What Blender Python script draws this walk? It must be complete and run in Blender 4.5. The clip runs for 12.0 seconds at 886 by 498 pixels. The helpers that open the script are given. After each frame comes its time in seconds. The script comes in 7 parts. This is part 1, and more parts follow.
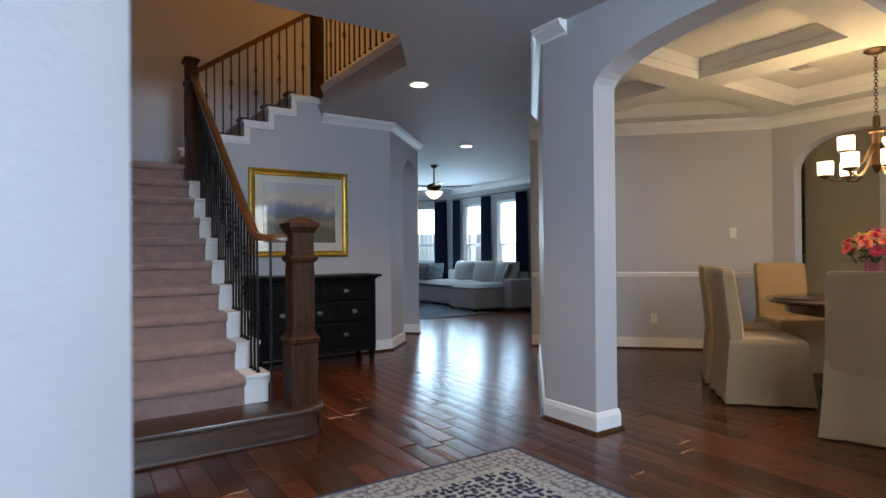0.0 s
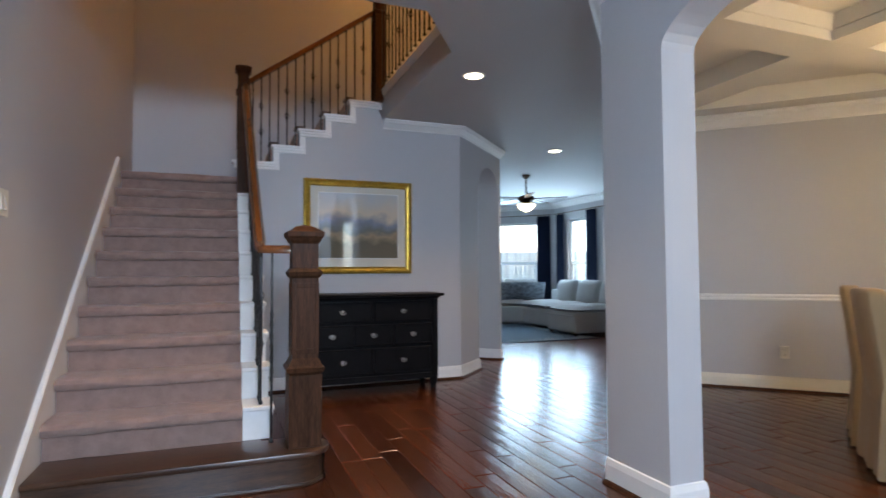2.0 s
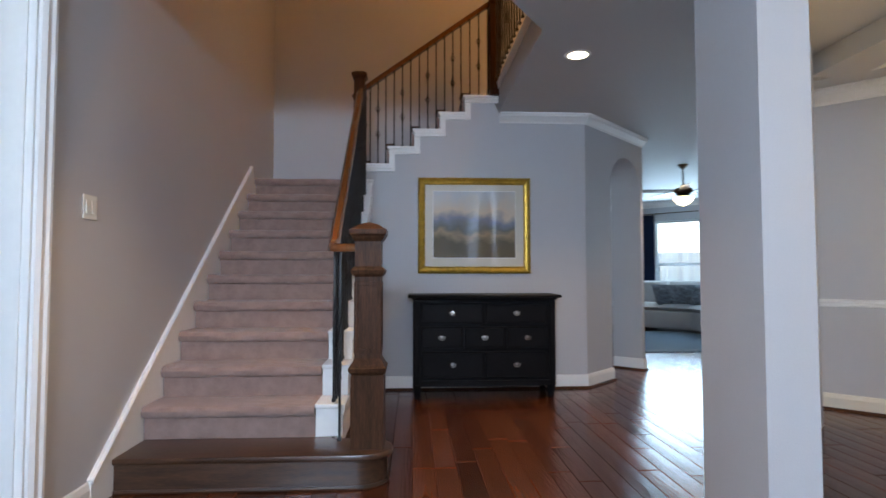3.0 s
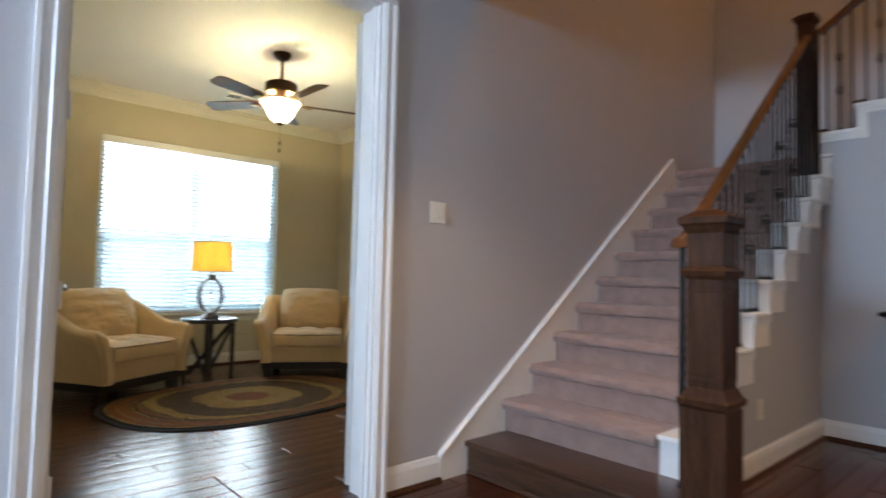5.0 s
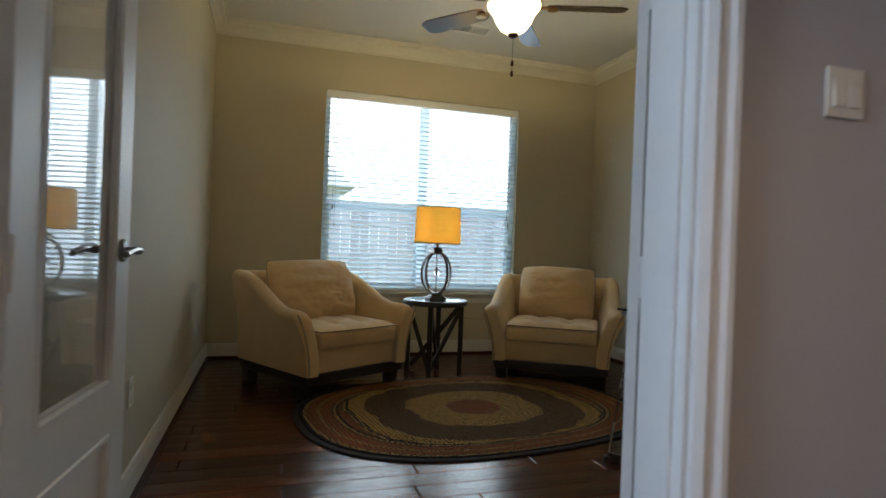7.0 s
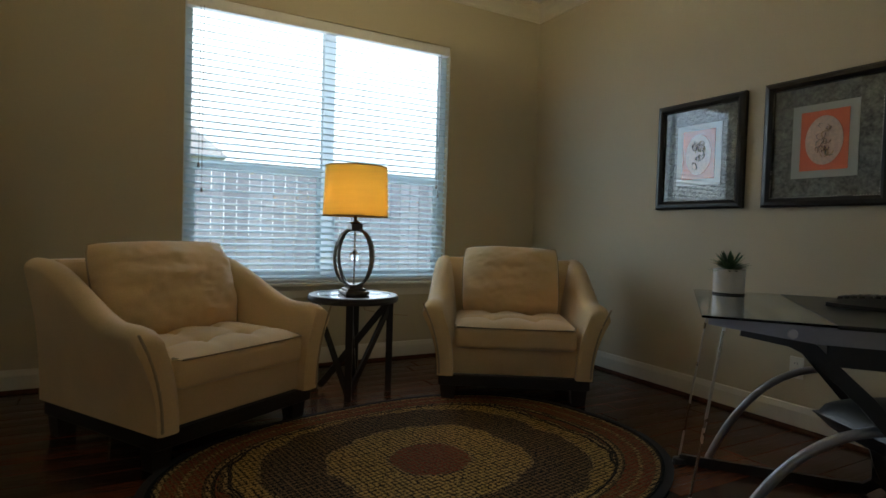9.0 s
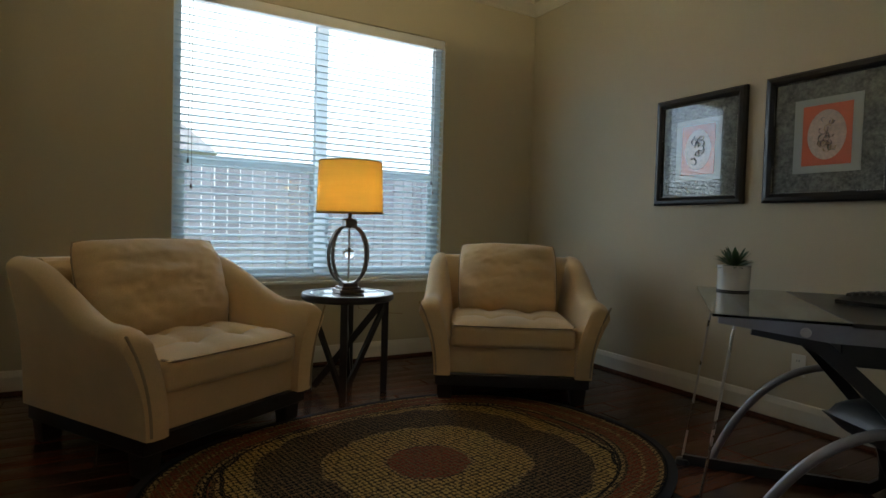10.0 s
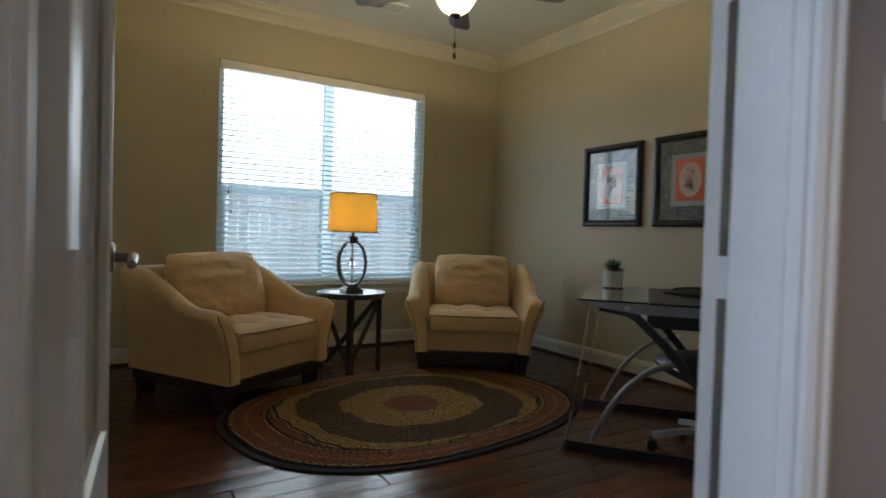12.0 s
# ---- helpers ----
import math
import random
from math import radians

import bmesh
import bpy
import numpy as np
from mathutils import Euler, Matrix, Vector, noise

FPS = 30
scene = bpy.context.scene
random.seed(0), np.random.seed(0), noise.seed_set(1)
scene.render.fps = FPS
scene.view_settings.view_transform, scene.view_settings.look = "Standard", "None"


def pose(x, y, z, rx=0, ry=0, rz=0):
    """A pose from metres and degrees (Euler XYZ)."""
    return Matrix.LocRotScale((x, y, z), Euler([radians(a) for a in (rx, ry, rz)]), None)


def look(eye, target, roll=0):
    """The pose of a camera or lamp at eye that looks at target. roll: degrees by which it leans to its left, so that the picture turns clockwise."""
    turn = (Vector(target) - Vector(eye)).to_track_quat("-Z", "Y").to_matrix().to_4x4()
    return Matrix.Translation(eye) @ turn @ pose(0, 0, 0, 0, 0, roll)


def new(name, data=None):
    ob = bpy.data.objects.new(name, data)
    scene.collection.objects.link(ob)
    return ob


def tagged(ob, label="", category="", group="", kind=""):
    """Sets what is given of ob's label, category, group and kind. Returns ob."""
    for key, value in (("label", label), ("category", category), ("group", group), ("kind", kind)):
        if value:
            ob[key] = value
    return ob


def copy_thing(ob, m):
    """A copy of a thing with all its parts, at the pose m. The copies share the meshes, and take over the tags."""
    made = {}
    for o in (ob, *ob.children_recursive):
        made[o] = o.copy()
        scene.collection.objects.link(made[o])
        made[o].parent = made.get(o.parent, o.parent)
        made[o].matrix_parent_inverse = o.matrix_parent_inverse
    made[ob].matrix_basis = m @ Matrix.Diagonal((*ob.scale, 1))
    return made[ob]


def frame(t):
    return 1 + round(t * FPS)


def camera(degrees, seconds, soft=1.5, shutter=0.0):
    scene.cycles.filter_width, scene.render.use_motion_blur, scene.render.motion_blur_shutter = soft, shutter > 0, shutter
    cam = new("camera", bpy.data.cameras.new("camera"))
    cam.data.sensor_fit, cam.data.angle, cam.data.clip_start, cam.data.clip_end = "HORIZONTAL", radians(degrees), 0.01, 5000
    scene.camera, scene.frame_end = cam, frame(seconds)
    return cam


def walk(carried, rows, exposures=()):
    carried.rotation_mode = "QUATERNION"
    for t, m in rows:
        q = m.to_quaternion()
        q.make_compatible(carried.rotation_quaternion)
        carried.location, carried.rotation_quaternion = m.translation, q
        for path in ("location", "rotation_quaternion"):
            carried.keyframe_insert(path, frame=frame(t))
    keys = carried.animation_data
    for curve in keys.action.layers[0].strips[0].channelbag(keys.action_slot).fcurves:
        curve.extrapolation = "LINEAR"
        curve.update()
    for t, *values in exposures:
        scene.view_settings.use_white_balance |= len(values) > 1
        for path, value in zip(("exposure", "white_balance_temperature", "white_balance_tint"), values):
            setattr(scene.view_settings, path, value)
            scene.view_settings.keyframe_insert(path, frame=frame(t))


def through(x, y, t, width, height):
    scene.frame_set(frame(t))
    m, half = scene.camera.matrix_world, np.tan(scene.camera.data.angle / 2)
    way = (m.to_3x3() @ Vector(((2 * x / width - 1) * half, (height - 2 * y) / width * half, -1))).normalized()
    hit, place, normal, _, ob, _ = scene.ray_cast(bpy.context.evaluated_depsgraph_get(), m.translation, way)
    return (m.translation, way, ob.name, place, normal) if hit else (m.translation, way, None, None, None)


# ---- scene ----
cam = camera(76.0, 12.0, shutter=0.5)
PATH = [
    (0, (0.017, -0.045, 1.155), (1.124, 1.62, 1.166), -0.5),
    (0.5, (0.19, 0.088, 1.151), (1.252, 1.782, 1.198), -0.5),
    (1, (0.395, 0.172, 1.135), (1.379, 1.912, 1.201), -0.5),
    (1.5, (0.617, 0.26, 1.128), (1.515, 2.045, 1.204), -0.3),
    (2, (0.867, 0.303, 1.123), (1.586, 2.167, 1.205), -0.3),
    (2.5, (1.176, 0.325, 1.114), (1.557, 2.286, 1.201), -0.1),
    (2.7, (1.307, 0.357, 1.111), (1.583, 2.336, 1.2), -0.1),
    (4.5, (2.305, 0.871, 1.091), (1.209, 2.542, 1.185), 1.1),
    (5, (2.288, 1.153, 1.089), (0.799, 2.485, 1.181), 1.3),
    (5.5, (2.1, 1.432, 1.069), (0.399, 2.481, 1.152), 1.5),
    (6, (1.776, 1.689, 1.046), (-0.05, 2.503, 1.103), 1.5),
    (6.5, (1.388, 1.837, 1.039), (-0.523, 2.428, 1.061), 1.8),
    (7, (0.977, 1.913, 1.038), (-0.936, 2.499, 1.034), 2.1),
    (7.5, (0.556, 1.945, 1.023), (-1.329, 2.615, 1.009), 2.1),
    (9.5, (-0.423, 2.077, 0.997), (-2.152, 3.079, 0.926), 1.7),
    (10, (-0.419, 2.072, 0.995), (-2.151, 3.069, 0.923), 1.6),
    (10.5, (-0.264, 1.984, 1.023), (-2.003, 2.969, 0.954), 1.5),
    (11, (-0.043, 1.871, 1.046), (-1.791, 2.842, 0.983), 1.5),
    (11.5, (0.266, 1.733, 1.059), (-1.487, 2.694, 1.001), 1.6),
    (12, (0.606, 1.512, 1.063), (-1.096, 2.561, 1.017), 1.7),
]
EXPOSE = [(0.0, 2.38), (1.0, 2.66), (2.5, 2.7), (4.5, 2.88), (5.5, 2.28), (6.5, 1.88), (7.5, 1.53), (9.5, 1.33), (10.5, 1.32), (11.0, 1.50), (12.0, 1.58)]
walk(cam, [(t, look(eye, target, roll)) for t, eye, target, roll in PATH], EXPOSE)

# ---- world and light ----
world = bpy.data.worlds.new("sky")
scene.world = world
world.use_nodes = True
wn = world.node_tree
sky = wn.nodes.new("ShaderNodeTexSky")
sky.sky_type, sky.sun_disc = "NISHITA", False
sky.sun_elevation, sky.sun_rotation = radians(75), radians(107)
wn.links.new(sky.outputs["Color"], wn.nodes["Background"].inputs["Color"])
wn.nodes["Background"].inputs["Strength"].default_value = 0.15


def lamp(name, kind, m, power, colour, size=0.1, size_y=None, angle=None):
    data = bpy.data.lights.new(name, kind)
    data.color = colour
    data.energy = power
    if kind == "AREA":
        data.size = size
        if size_y:
            data.shape, data.size_y = "RECTANGLE", size_y
    elif kind == "SUN":
        data.angle = radians(angle)
    else:
        data.shadow_soft_size = size
    if kind == "SPOT":
        data.spot_size, data.spot_blend = radians(110), 0.6
    ob = new(name, data)
    ob.matrix_world = m
    return ob


DAY = (0.66, 0.83, 1.0)
WARM = (1.0, 0.68, 0.40)
lamp("sun", "SUN", look((7, -2.2, 28), (0, 0, 0)), 3.0, (1.0, 0.95, 0.88), angle=0.6)
# daylight standing in the openings: study window, living windows, assumed entry glass behind the walk
lamp("study_daylight", "AREA", look((-4.388, 3.335, 1.54), (0, 3.335, 1.54)), 7.5, DAY, 1.8, 1.75)
lamp("living_daylight", "AREA", look((7.92, 10.1, 1.5), (0, 6.0, 1.2)), 17, (0.52, 0.77, 1.0), 2.0, 1.6)
lamp("bay_daylight", "AREA", look((7.15, 12.2, 1.5), (4.2, 8.0, 1.2)), 17, (0.52, 0.77, 1.0), 1.6, 1.6)
lamp("entry_daylight", "AREA", look((0.95, -2.02, 2.28), (0.75, 4.0, 0.5)), 33, (0.58, 0.75, 1.0), 1.3, 0.55)
lamp("dining_daylight", "AREA", look((4.4, -2.25, 1.5), (4.4, 2.0, 1.5)), 4.5, (0.85, 0.92, 1.0), 1.8, 1.5)

# ---- materials ----


def mat(name, base, rough=0.6, metal=0.0, vary=0.12, scale=6.0, grain=60.0, bump=0.15, depth=0.002, spec=0.5, coat=0.0, emit=None, emit_power=0.0, stretch=(1, 1, 1), island=0.0, sheen=0.0, tint=None, coat_rough=0.12):
    """A painted, woven or plain surface: colour that wanders at two scales, roughness that wanders with it, and fine relief."""
    m = bpy.data.materials.new(name)
    m.use_nodes = True
    nt = m.node_tree
    bsdf = nt.nodes["Principled BSDF"]
    tc = nt.nodes.new("ShaderNodeTexCoord")
    mp = nt.nodes.new("ShaderNodeMapping")
    mp.inputs["Scale"].default_value = stretch
    nt.links.new(tc.outputs["Object"], mp.inputs["Vector"])
    big = nt.nodes.new("ShaderNodeTexNoise")
    big.inputs["Scale"].default_value, big.inputs["Detail"].default_value = scale, 4
    fine = nt.nodes.new("ShaderNodeTexNoise")
    fine.inputs["Scale"].default_value, fine.inputs["Detail"].default_value = grain, 5
    nt.links.new(mp.outputs[0], big.inputs["Vector"])
    nt.links.new(mp.outputs[0], fine.inputs["Vector"])
    mix = nt.nodes.new("ShaderNodeMix")
    mix.inputs[0].default_value = 0.5
    nt.links.new(big.outputs["Fac"], mix.inputs[2])
    nt.links.new(fine.outputs["Fac"], mix.inputs[3])
    last = mix.outputs[0]
    if island:
        oi = nt.nodes.new("ShaderNodeObjectInfo")
        geo = nt.nodes.new("ShaderNodeNewGeometry")
        su = nt.nodes.new("ShaderNodeMath")
        su.operation = "ADD"
        nt.links.new(oi.outputs["Random"], su.inputs[0])
        nt.links.new(geo.outputs["Random Per Island"], su.inputs[1])
        fr = nt.nodes.new("ShaderNodeMath")
        fr.operation = "FRACT"
        nt.links.new(su.outputs[0], fr.inputs[0])
        m2 = nt.nodes.new("ShaderNodeMix")
        m2.inputs[0].default_value = island
        nt.links.new(last, m2.inputs[2])
        nt.links.new(fr.outputs[0], m2.inputs[3])
        last = m2.outputs[0]
    ramp = nt.nodes.new("ShaderNodeValToRGB")
    lo = [max(0.0, c * (1 - vary)) for c in base]
    hi = [min(1.0, c * (1 + vary)) for c in (tint or base)]
    ramp.color_ramp.elements[0].position, ramp.color_ramp.elements[1].position = (0.1, 0.9) if island else (0.32, 0.68)
    ramp.color_ramp.elements[0].color, ramp.color_ramp.elements[1].color = (*lo, 1), (*hi, 1)
    nt.links.new(last, ramp.inputs[0])
    nt.links.new(ramp.outputs[0], bsdf.inputs["Base Color"])
    rr = nt.nodes.new("ShaderNodeMapRange")
    rr.inputs["To Min"].default_value, rr.inputs["To Max"].default_value = max(0.02, rough * 0.85), min(1, rough * 1.15)
    nt.links.new(big.outputs["Fac"], rr.inputs["Value"])
    nt.links.new(rr.outputs[0], bsdf.inputs["Roughness"])
    bsdf.inputs["Metallic"].default_value = metal
    bsdf.inputs["Specular IOR Level"].default_value = spec
    bsdf.inputs["Coat Weight"].default_value = coat
    bsdf.inputs["Coat Roughness"].default_value = coat_rough
    bsdf.inputs["Coat IOR"].default_value = 1.9 if coat_rough < 0.05 else 1.5
    bsdf.inputs["Sheen Weight"].default_value = sheen
    if bump:
        bn = nt.nodes.new("ShaderNodeBump")
        bn.inputs["Strength"].default_value, bn.inputs["Distance"].default_value = bump, depth
        nt.links.new(fine.outputs["Fac"], bn.inputs["Height"])
        nt.links.new(bn.outputs[0], bsdf.inputs["Normal"])
    if emit:
        bsdf.inputs["Emission Color"].default_value = (*emit, 1)
        bsdf.inputs["Emission Strength"].default_value = emit_power
    return m


def glass_mat(name, tint=(1, 1, 1), rough=0.02):
    m = bpy.data.materials.new(name)
    m.use_nodes = True
    b = m.node_tree.nodes["Principled BSDF"]
    b.inputs["Base Color"].default_value = (*tint, 1)
    b.inputs["Roughness"].default_value = rough
    b.inputs["Transmission Weight"].default_value = 1.0
    b.inputs["IOR"].default_value = 1.45
    return m


GREY = mat("grey_wall_paint", (0.48, 0.475, 0.49), 0.55, vary=0.03, grain=140, bump=0.35, depth=0.003, scale=2)
BEIGE = mat("beige_wall_paint", (0.52, 0.455, 0.32), 0.6, vary=0.03, grain=140, bump=0.3, depth=0.003, scale=2)
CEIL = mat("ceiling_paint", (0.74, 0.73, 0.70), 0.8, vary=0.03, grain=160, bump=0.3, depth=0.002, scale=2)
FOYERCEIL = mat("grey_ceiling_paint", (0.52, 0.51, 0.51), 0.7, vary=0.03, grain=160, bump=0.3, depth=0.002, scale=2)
WHITE = mat("white_trim_paint", (0.80, 0.79, 0.77), 0.35, vary=0.03, grain=30, bump=0.04)
CREAMTRIM = mat("cream_trim_paint", (0.70, 0.66, 0.56), 0.4, vary=0.03, grain=30, bump=0.04)
SUBFLOOR = mat("floor_joint", (0.02, 0.012, 0.008), 0.8)
PLANK = mat("hand_scraped_dark_wood", (0.034, 0.0085, 0.0038), 0.22, vary=0.45, scale=2.0, grain=9, bump=0.35, depth=0.004, stretch=(9, 0.7, 1), island=0.55, tint=(0.105, 0.031, 0.012), coat=0.10, spec=0.32)
OAK = mat("dark_stained_oak", (0.032, 0.0125, 0.006), 0.45, vary=0.5, scale=3, grain=22, bump=0.3, depth=0.002, stretch=(14, 14, 1.2), spec=0.12, tint=(0.062, 0.026, 0.012))
OAKH = mat("dark_stained_oak_tread", (0.032, 0.013, 0.0065), 0.36, vary=0.5, scale=3, grain=22, bump=0.3, depth=0.002, stretch=(1.2, 14, 14), coat=0.2, tint=(0.07, 0.032, 0.016))
RAIL = mat("stained_handrail", (0.15, 0.055, 0.018), 0.25, vary=0.35, scale=3, grain=16, stretch=(10, 1.2, 1.2), bump=0.1, coat=0.4)
CARPET = mat("rose_beige_carpet", (0.33, 0.215, 0.18), 0.95, vary=0.26, scale=14, grain=240, bump=0.9, depth=0.006, spec=0.1, sheen=0.3)
IRON = mat("black_wrought_iron", (0.018, 0.016, 0.016), 0.42, metal=0.6, vary=0.2, bump=0.1)
# ---- helpers of the scene ----


def part(name, bm, material, parent=None, label="", smooth=False):
    """Links a bmesh as one mesh object, under a thing or a part if one is given."""
    me = bpy.data.meshes.new(name)
    bmesh.ops.recalc_face_normals(bm, faces=bm.faces)
    bm.to_mesh(me)
    bm.free()
    me.materials.append(material)
    if smooth:
        me.polygons.foreach_set("use_smooth", [True] * len(me.polygons))
        me.set_sharp_from_angle(angle=radians(40))
    ob = new(name, me)
    if parent:
        ob.parent = parent
    if label:
        tagged(ob, label)
    return ob


def thing(name, label, category, group="", m=None, kind=""):
    ob = new(name)
    ob.empty_display_size = 0.1
    tagged(ob, label, category, group, kind)
    if m:
        ob.matrix_world = m
    return ob


def add(bm, other, m=None):
    if m is not None:
        other.transform(m)
    me = bpy.data.meshes.new("tmp")
    other.to_mesh(me)
    other.free()
    bm.from_mesh(me)
    bpy.data.meshes.remove(me)
    return bm


def box(x0, y0, z0, x1, y1, z1, bevel=0.0, seg=1, bm=None, m=None):
    b = bmesh.new()
    bmesh.ops.create_cube(b, size=1.0)
    b.transform(Matrix.Translation(((x0 + x1) / 2, (y0 + y1) / 2, (z0 + z1) / 2)) @ Matrix.Diagonal((abs(x1 - x0), abs(y1 - y0), abs(z1 - z0), 1)))
    if bevel:
        bmesh.ops.bevel(b, geom=b.edges[:], offset=bevel, segments=seg, affect="EDGES", profile=0.5)
    if m is not None:
        b.transform(m)
    return b if bm is None else add(bm, b)


def prism(points, vec, bm=None, m=None, bevel=0.0):
    """A flat outline of 3D points pushed along vec."""
    b = bmesh.new()
    vs = [b.verts.new(p) for p in points]
    f = b.faces.new(vs)
    r = bmesh.ops.extrude_face_region(b, geom=[f])
    bmesh.ops.translate(b, vec=Vector(vec), verts=[v for v in r["geom"] if isinstance(v, bmesh.types.BMVert)])
    bmesh.ops.recalc_face_normals(b, faces=b.faces)
    if bevel:
        bmesh.ops.bevel(b, geom=b.edges[:], offset=bevel, segments=2, affect="EDGES", profile=0.5)
    if m is not None:
        b.transform(m)
    return b if bm is None else add(bm, b)


def rod(p0, p1, r0, r1=None, seg=10, bm=None):
    p0, p1 = Vector(p0), Vector(p1)
    b = bmesh.new()
    d = p1 - p0
    bmesh.ops.create_cone(b, cap_ends=True, segments=seg, radius1=r0, radius2=r0 if r1 is None else r1, depth=d.length)
    b.transform(Matrix.Translation((p0 + p1) / 2) @ d.to_track_quat("Z", "Y").to_matrix().to_4x4())
    return b if bm is None else add(bm, b)


def lathe(profile, seg=24, bm=None, m=None):
    """Turns (radius, height) pairs round the z axis."""
    b = bmesh.new()
    rings = []
    for r, z in profile:
        if r < 1e-5:
            rings.append([b.verts.new((0, 0, z))])
        else:
            rings.append([b.verts.new((r * math.cos(2 * math.pi * i / seg), r * math.sin(2 * math.pi * i / seg), z)) for i in range(seg)])
    for a, c in zip(rings, rings[1:]):
        for i in range(seg):
            j = (i + 1) % seg
            if len(a) == 1 and len(c) == 1:
                continue
            if len(a) == 1:
                b.faces.new((a[0], c[j], c[i]))
            elif len(c) == 1:
                b.faces.new((a[i], a[j], c[0]))
            else:
                b.faces.new((a[i], a[j], c[j], c[i]))
    for ring in (rings[0], rings[-1]):
        if len(ring) > 1:
            b.faces.new(ring)
    bmesh.ops.recalc_face_normals(b, faces=b.faces)
    if m is not None:
        b.transform(m)
    return b if bm is None else add(bm, b)


def tube(points, r, seg=8, bm=None, closed=False, profile=None):
    """A round bar, or one of a given section, along a line of points."""
    b = bmesh.new()
    pts = [Vector(p) for p in points]
    n = len(pts)
    rings = []
    for i, p in enumerate(pts):
        a = pts[i - 1] if i or closed else p
        c = pts[(i + 1) % n] if i < n - 1 or closed else p
        q = (c - a).normalized()
        up = Vector((0, 0, 1)) if abs(q.z) < 0.95 else Vector((1, 0, 0))
        s = q.cross(up).normalized()
        u = s.cross(q).normalized()
        sec = profile or [(r * math.cos(2 * math.pi * k / seg), r * math.sin(2 * math.pi * k / seg)) for k in range(seg)]
        rings.append([b.verts.new(p + s * x + u * y) for x, y in sec])
    k = len(rings[0])
    for a, c in zip(rings, rings[1:] + (rings[:1] if closed else [])):
        for i in range(k):
            j = (i + 1) % k
            b.faces.new((a[i], a[j], c[j], c[i]))
    if not closed:
        b.faces.new(rings[0])
        b.faces.new(rings[-1])
    bmesh.ops.recalc_face_normals(b, faces=b.faces)
    return b if bm is None else add(bm, b)


def moulding(points, section, bm=None):
    """A trim section of (out, up) pairs swept along a level line with mitred corners; out is to the left of the way."""
    b = bmesh.new()
    pts = [Vector(p) for p in points]
    rings = []
    for i, p in enumerate(pts):
        d0 = (p - pts[i - 1]).normalized() if i else (pts[1] - p).normalized()
        d1 = (pts[i + 1] - p).normalized() if i < len(pts) - 1 else d0
        n0, n1 = Vector((-d0.y, d0.x, 0)), Vector((-d1.y, d1.x, 0))
        nm = (n0 + n1).normalized()
        k = 1 / max(0.3, nm.dot(n0))
        rings.append([b.verts.new(p + nm * (o * k) + Vector((0, 0, u))) for o, u in section])
    k = len(section)
    for a, c in zip(rings, rings[1:]):
        for i in range(k):
            j = (i + 1) % k
            b.faces.new((a[i], a[j], c[j], c[i]))
    b.faces.new(rings[0])
    b.faces.new(rings[-1])
    bmesh.ops.recalc_face_normals(b, faces=b.faces)
    return b if bm is None else add(bm, b)


def structure(name, bm, material, label, category, smooth=False):
    return tagged(part(name, bm, material, None, "", smooth), label, category, "", "structure")


CROWN = [(0, 0), (0.012, 0), (0.018, 0.02), (0.035, 0.035), (0.06, 0.06), (0.085, 0.075), (0.09, 0.10), (0.105, 0.105), (0.105, 0.125), (0, 0.125)]
BASE = [(0, 0), (0.016, 0), (0.016, 0.10), (0.012, 0.115), (0.008, 0.13), (0, 0.135)]
SHOE = [(0.0165, 0), (0.034, 0), (0.034, 0.008), (0.026, 0.018), (0.0165, 0.022)]
CHAIRRAIL = [(0, 0), (0.008, 0), (0.016, 0.012), (0.012, 0.028), (0.024, 0.036), (0.024, 0.048), (0.01, 0.06), (0, 0.062)]

FC = 2.69    # foyer ceiling
SC = 2.95    # study ceiling
WX = -4.33   # study window wall
S2 = math.sqrt(0.5)

# ---- large structure ----
b = box(-6, -4, -0.06, 10, 14, -0.014)
structure("floor", b, SUBFLOOR, "dark subfloor under glossy hand-scraped wood planks", "floor")

# west wall between foyer and study, with the double-door opening
D0, D1, DH = 1.44, 2.76, 2.44
b = prism([(-0.14, 0.12, 0), (-0.03, 0.10, 0), (0.066, 0.54, 0), (0.05, 0.56, 0), (-0.14, 0.56, 0)], (0, 0, 2.68))
structure("wall_entry_end", b, GREY, "end of a painted wall beside the entry", "wall")
b = box(-0.14, 0.561, 0, 0, D0, 6.0)
box(-0.14, D1, 0, 0, 7.2, 6.0, bm=b)
box(-0.14, D0, DH, 0, D1, 6.0, bm=b)
structure("wall_west", b, GREY, "pale grey painted wall with orange-peel texture beside stairs", "wall")
# the study's own side of that wall, and its other three
b = box(-0.155, 1.41, 0, -0.142, D0, SC + 0.1)
box(-0.155, D1, 0, -0.142, 5.18, SC + 0.1, bm=b)
box(-0.155, D0, DH, -0.142, D1, SC + 0.1, bm=b)
structure("wall_study_east", b, BEIGE, "warm beige painted study wall round the doorway", "wall")
b = box(WX - 0.12, 1.24, 0, -0.142, 1.41, SC + 0.1)
structure("wall_study_south", b, BEIGE, "warm beige painted study wall with two outlets", "wall")
b = box(WX - 0.12, 5.18, 0, -0.142, 5.30, SC + 0.1)
structure("wall_study_north", b, BEIGE, "warm beige painted study wall with two framed pictures", "wall")
WY0, WY1, WZ0, WZ1 = 2.365, 4.295, 0.60, 2.462
b = box(WX - 0.14, 1.411, 0, WX, WY0, SC + 0.1)
box(WX - 0.14, WY1, 0, WX, 5.179, SC + 0.1, bm=b)
box(WX - 0.14, WY0, 0, WX, WY1, WZ0, bm=b)
box(WX - 0.14, WY0, WZ1, WX, WY1, SC + 0.1, bm=b)
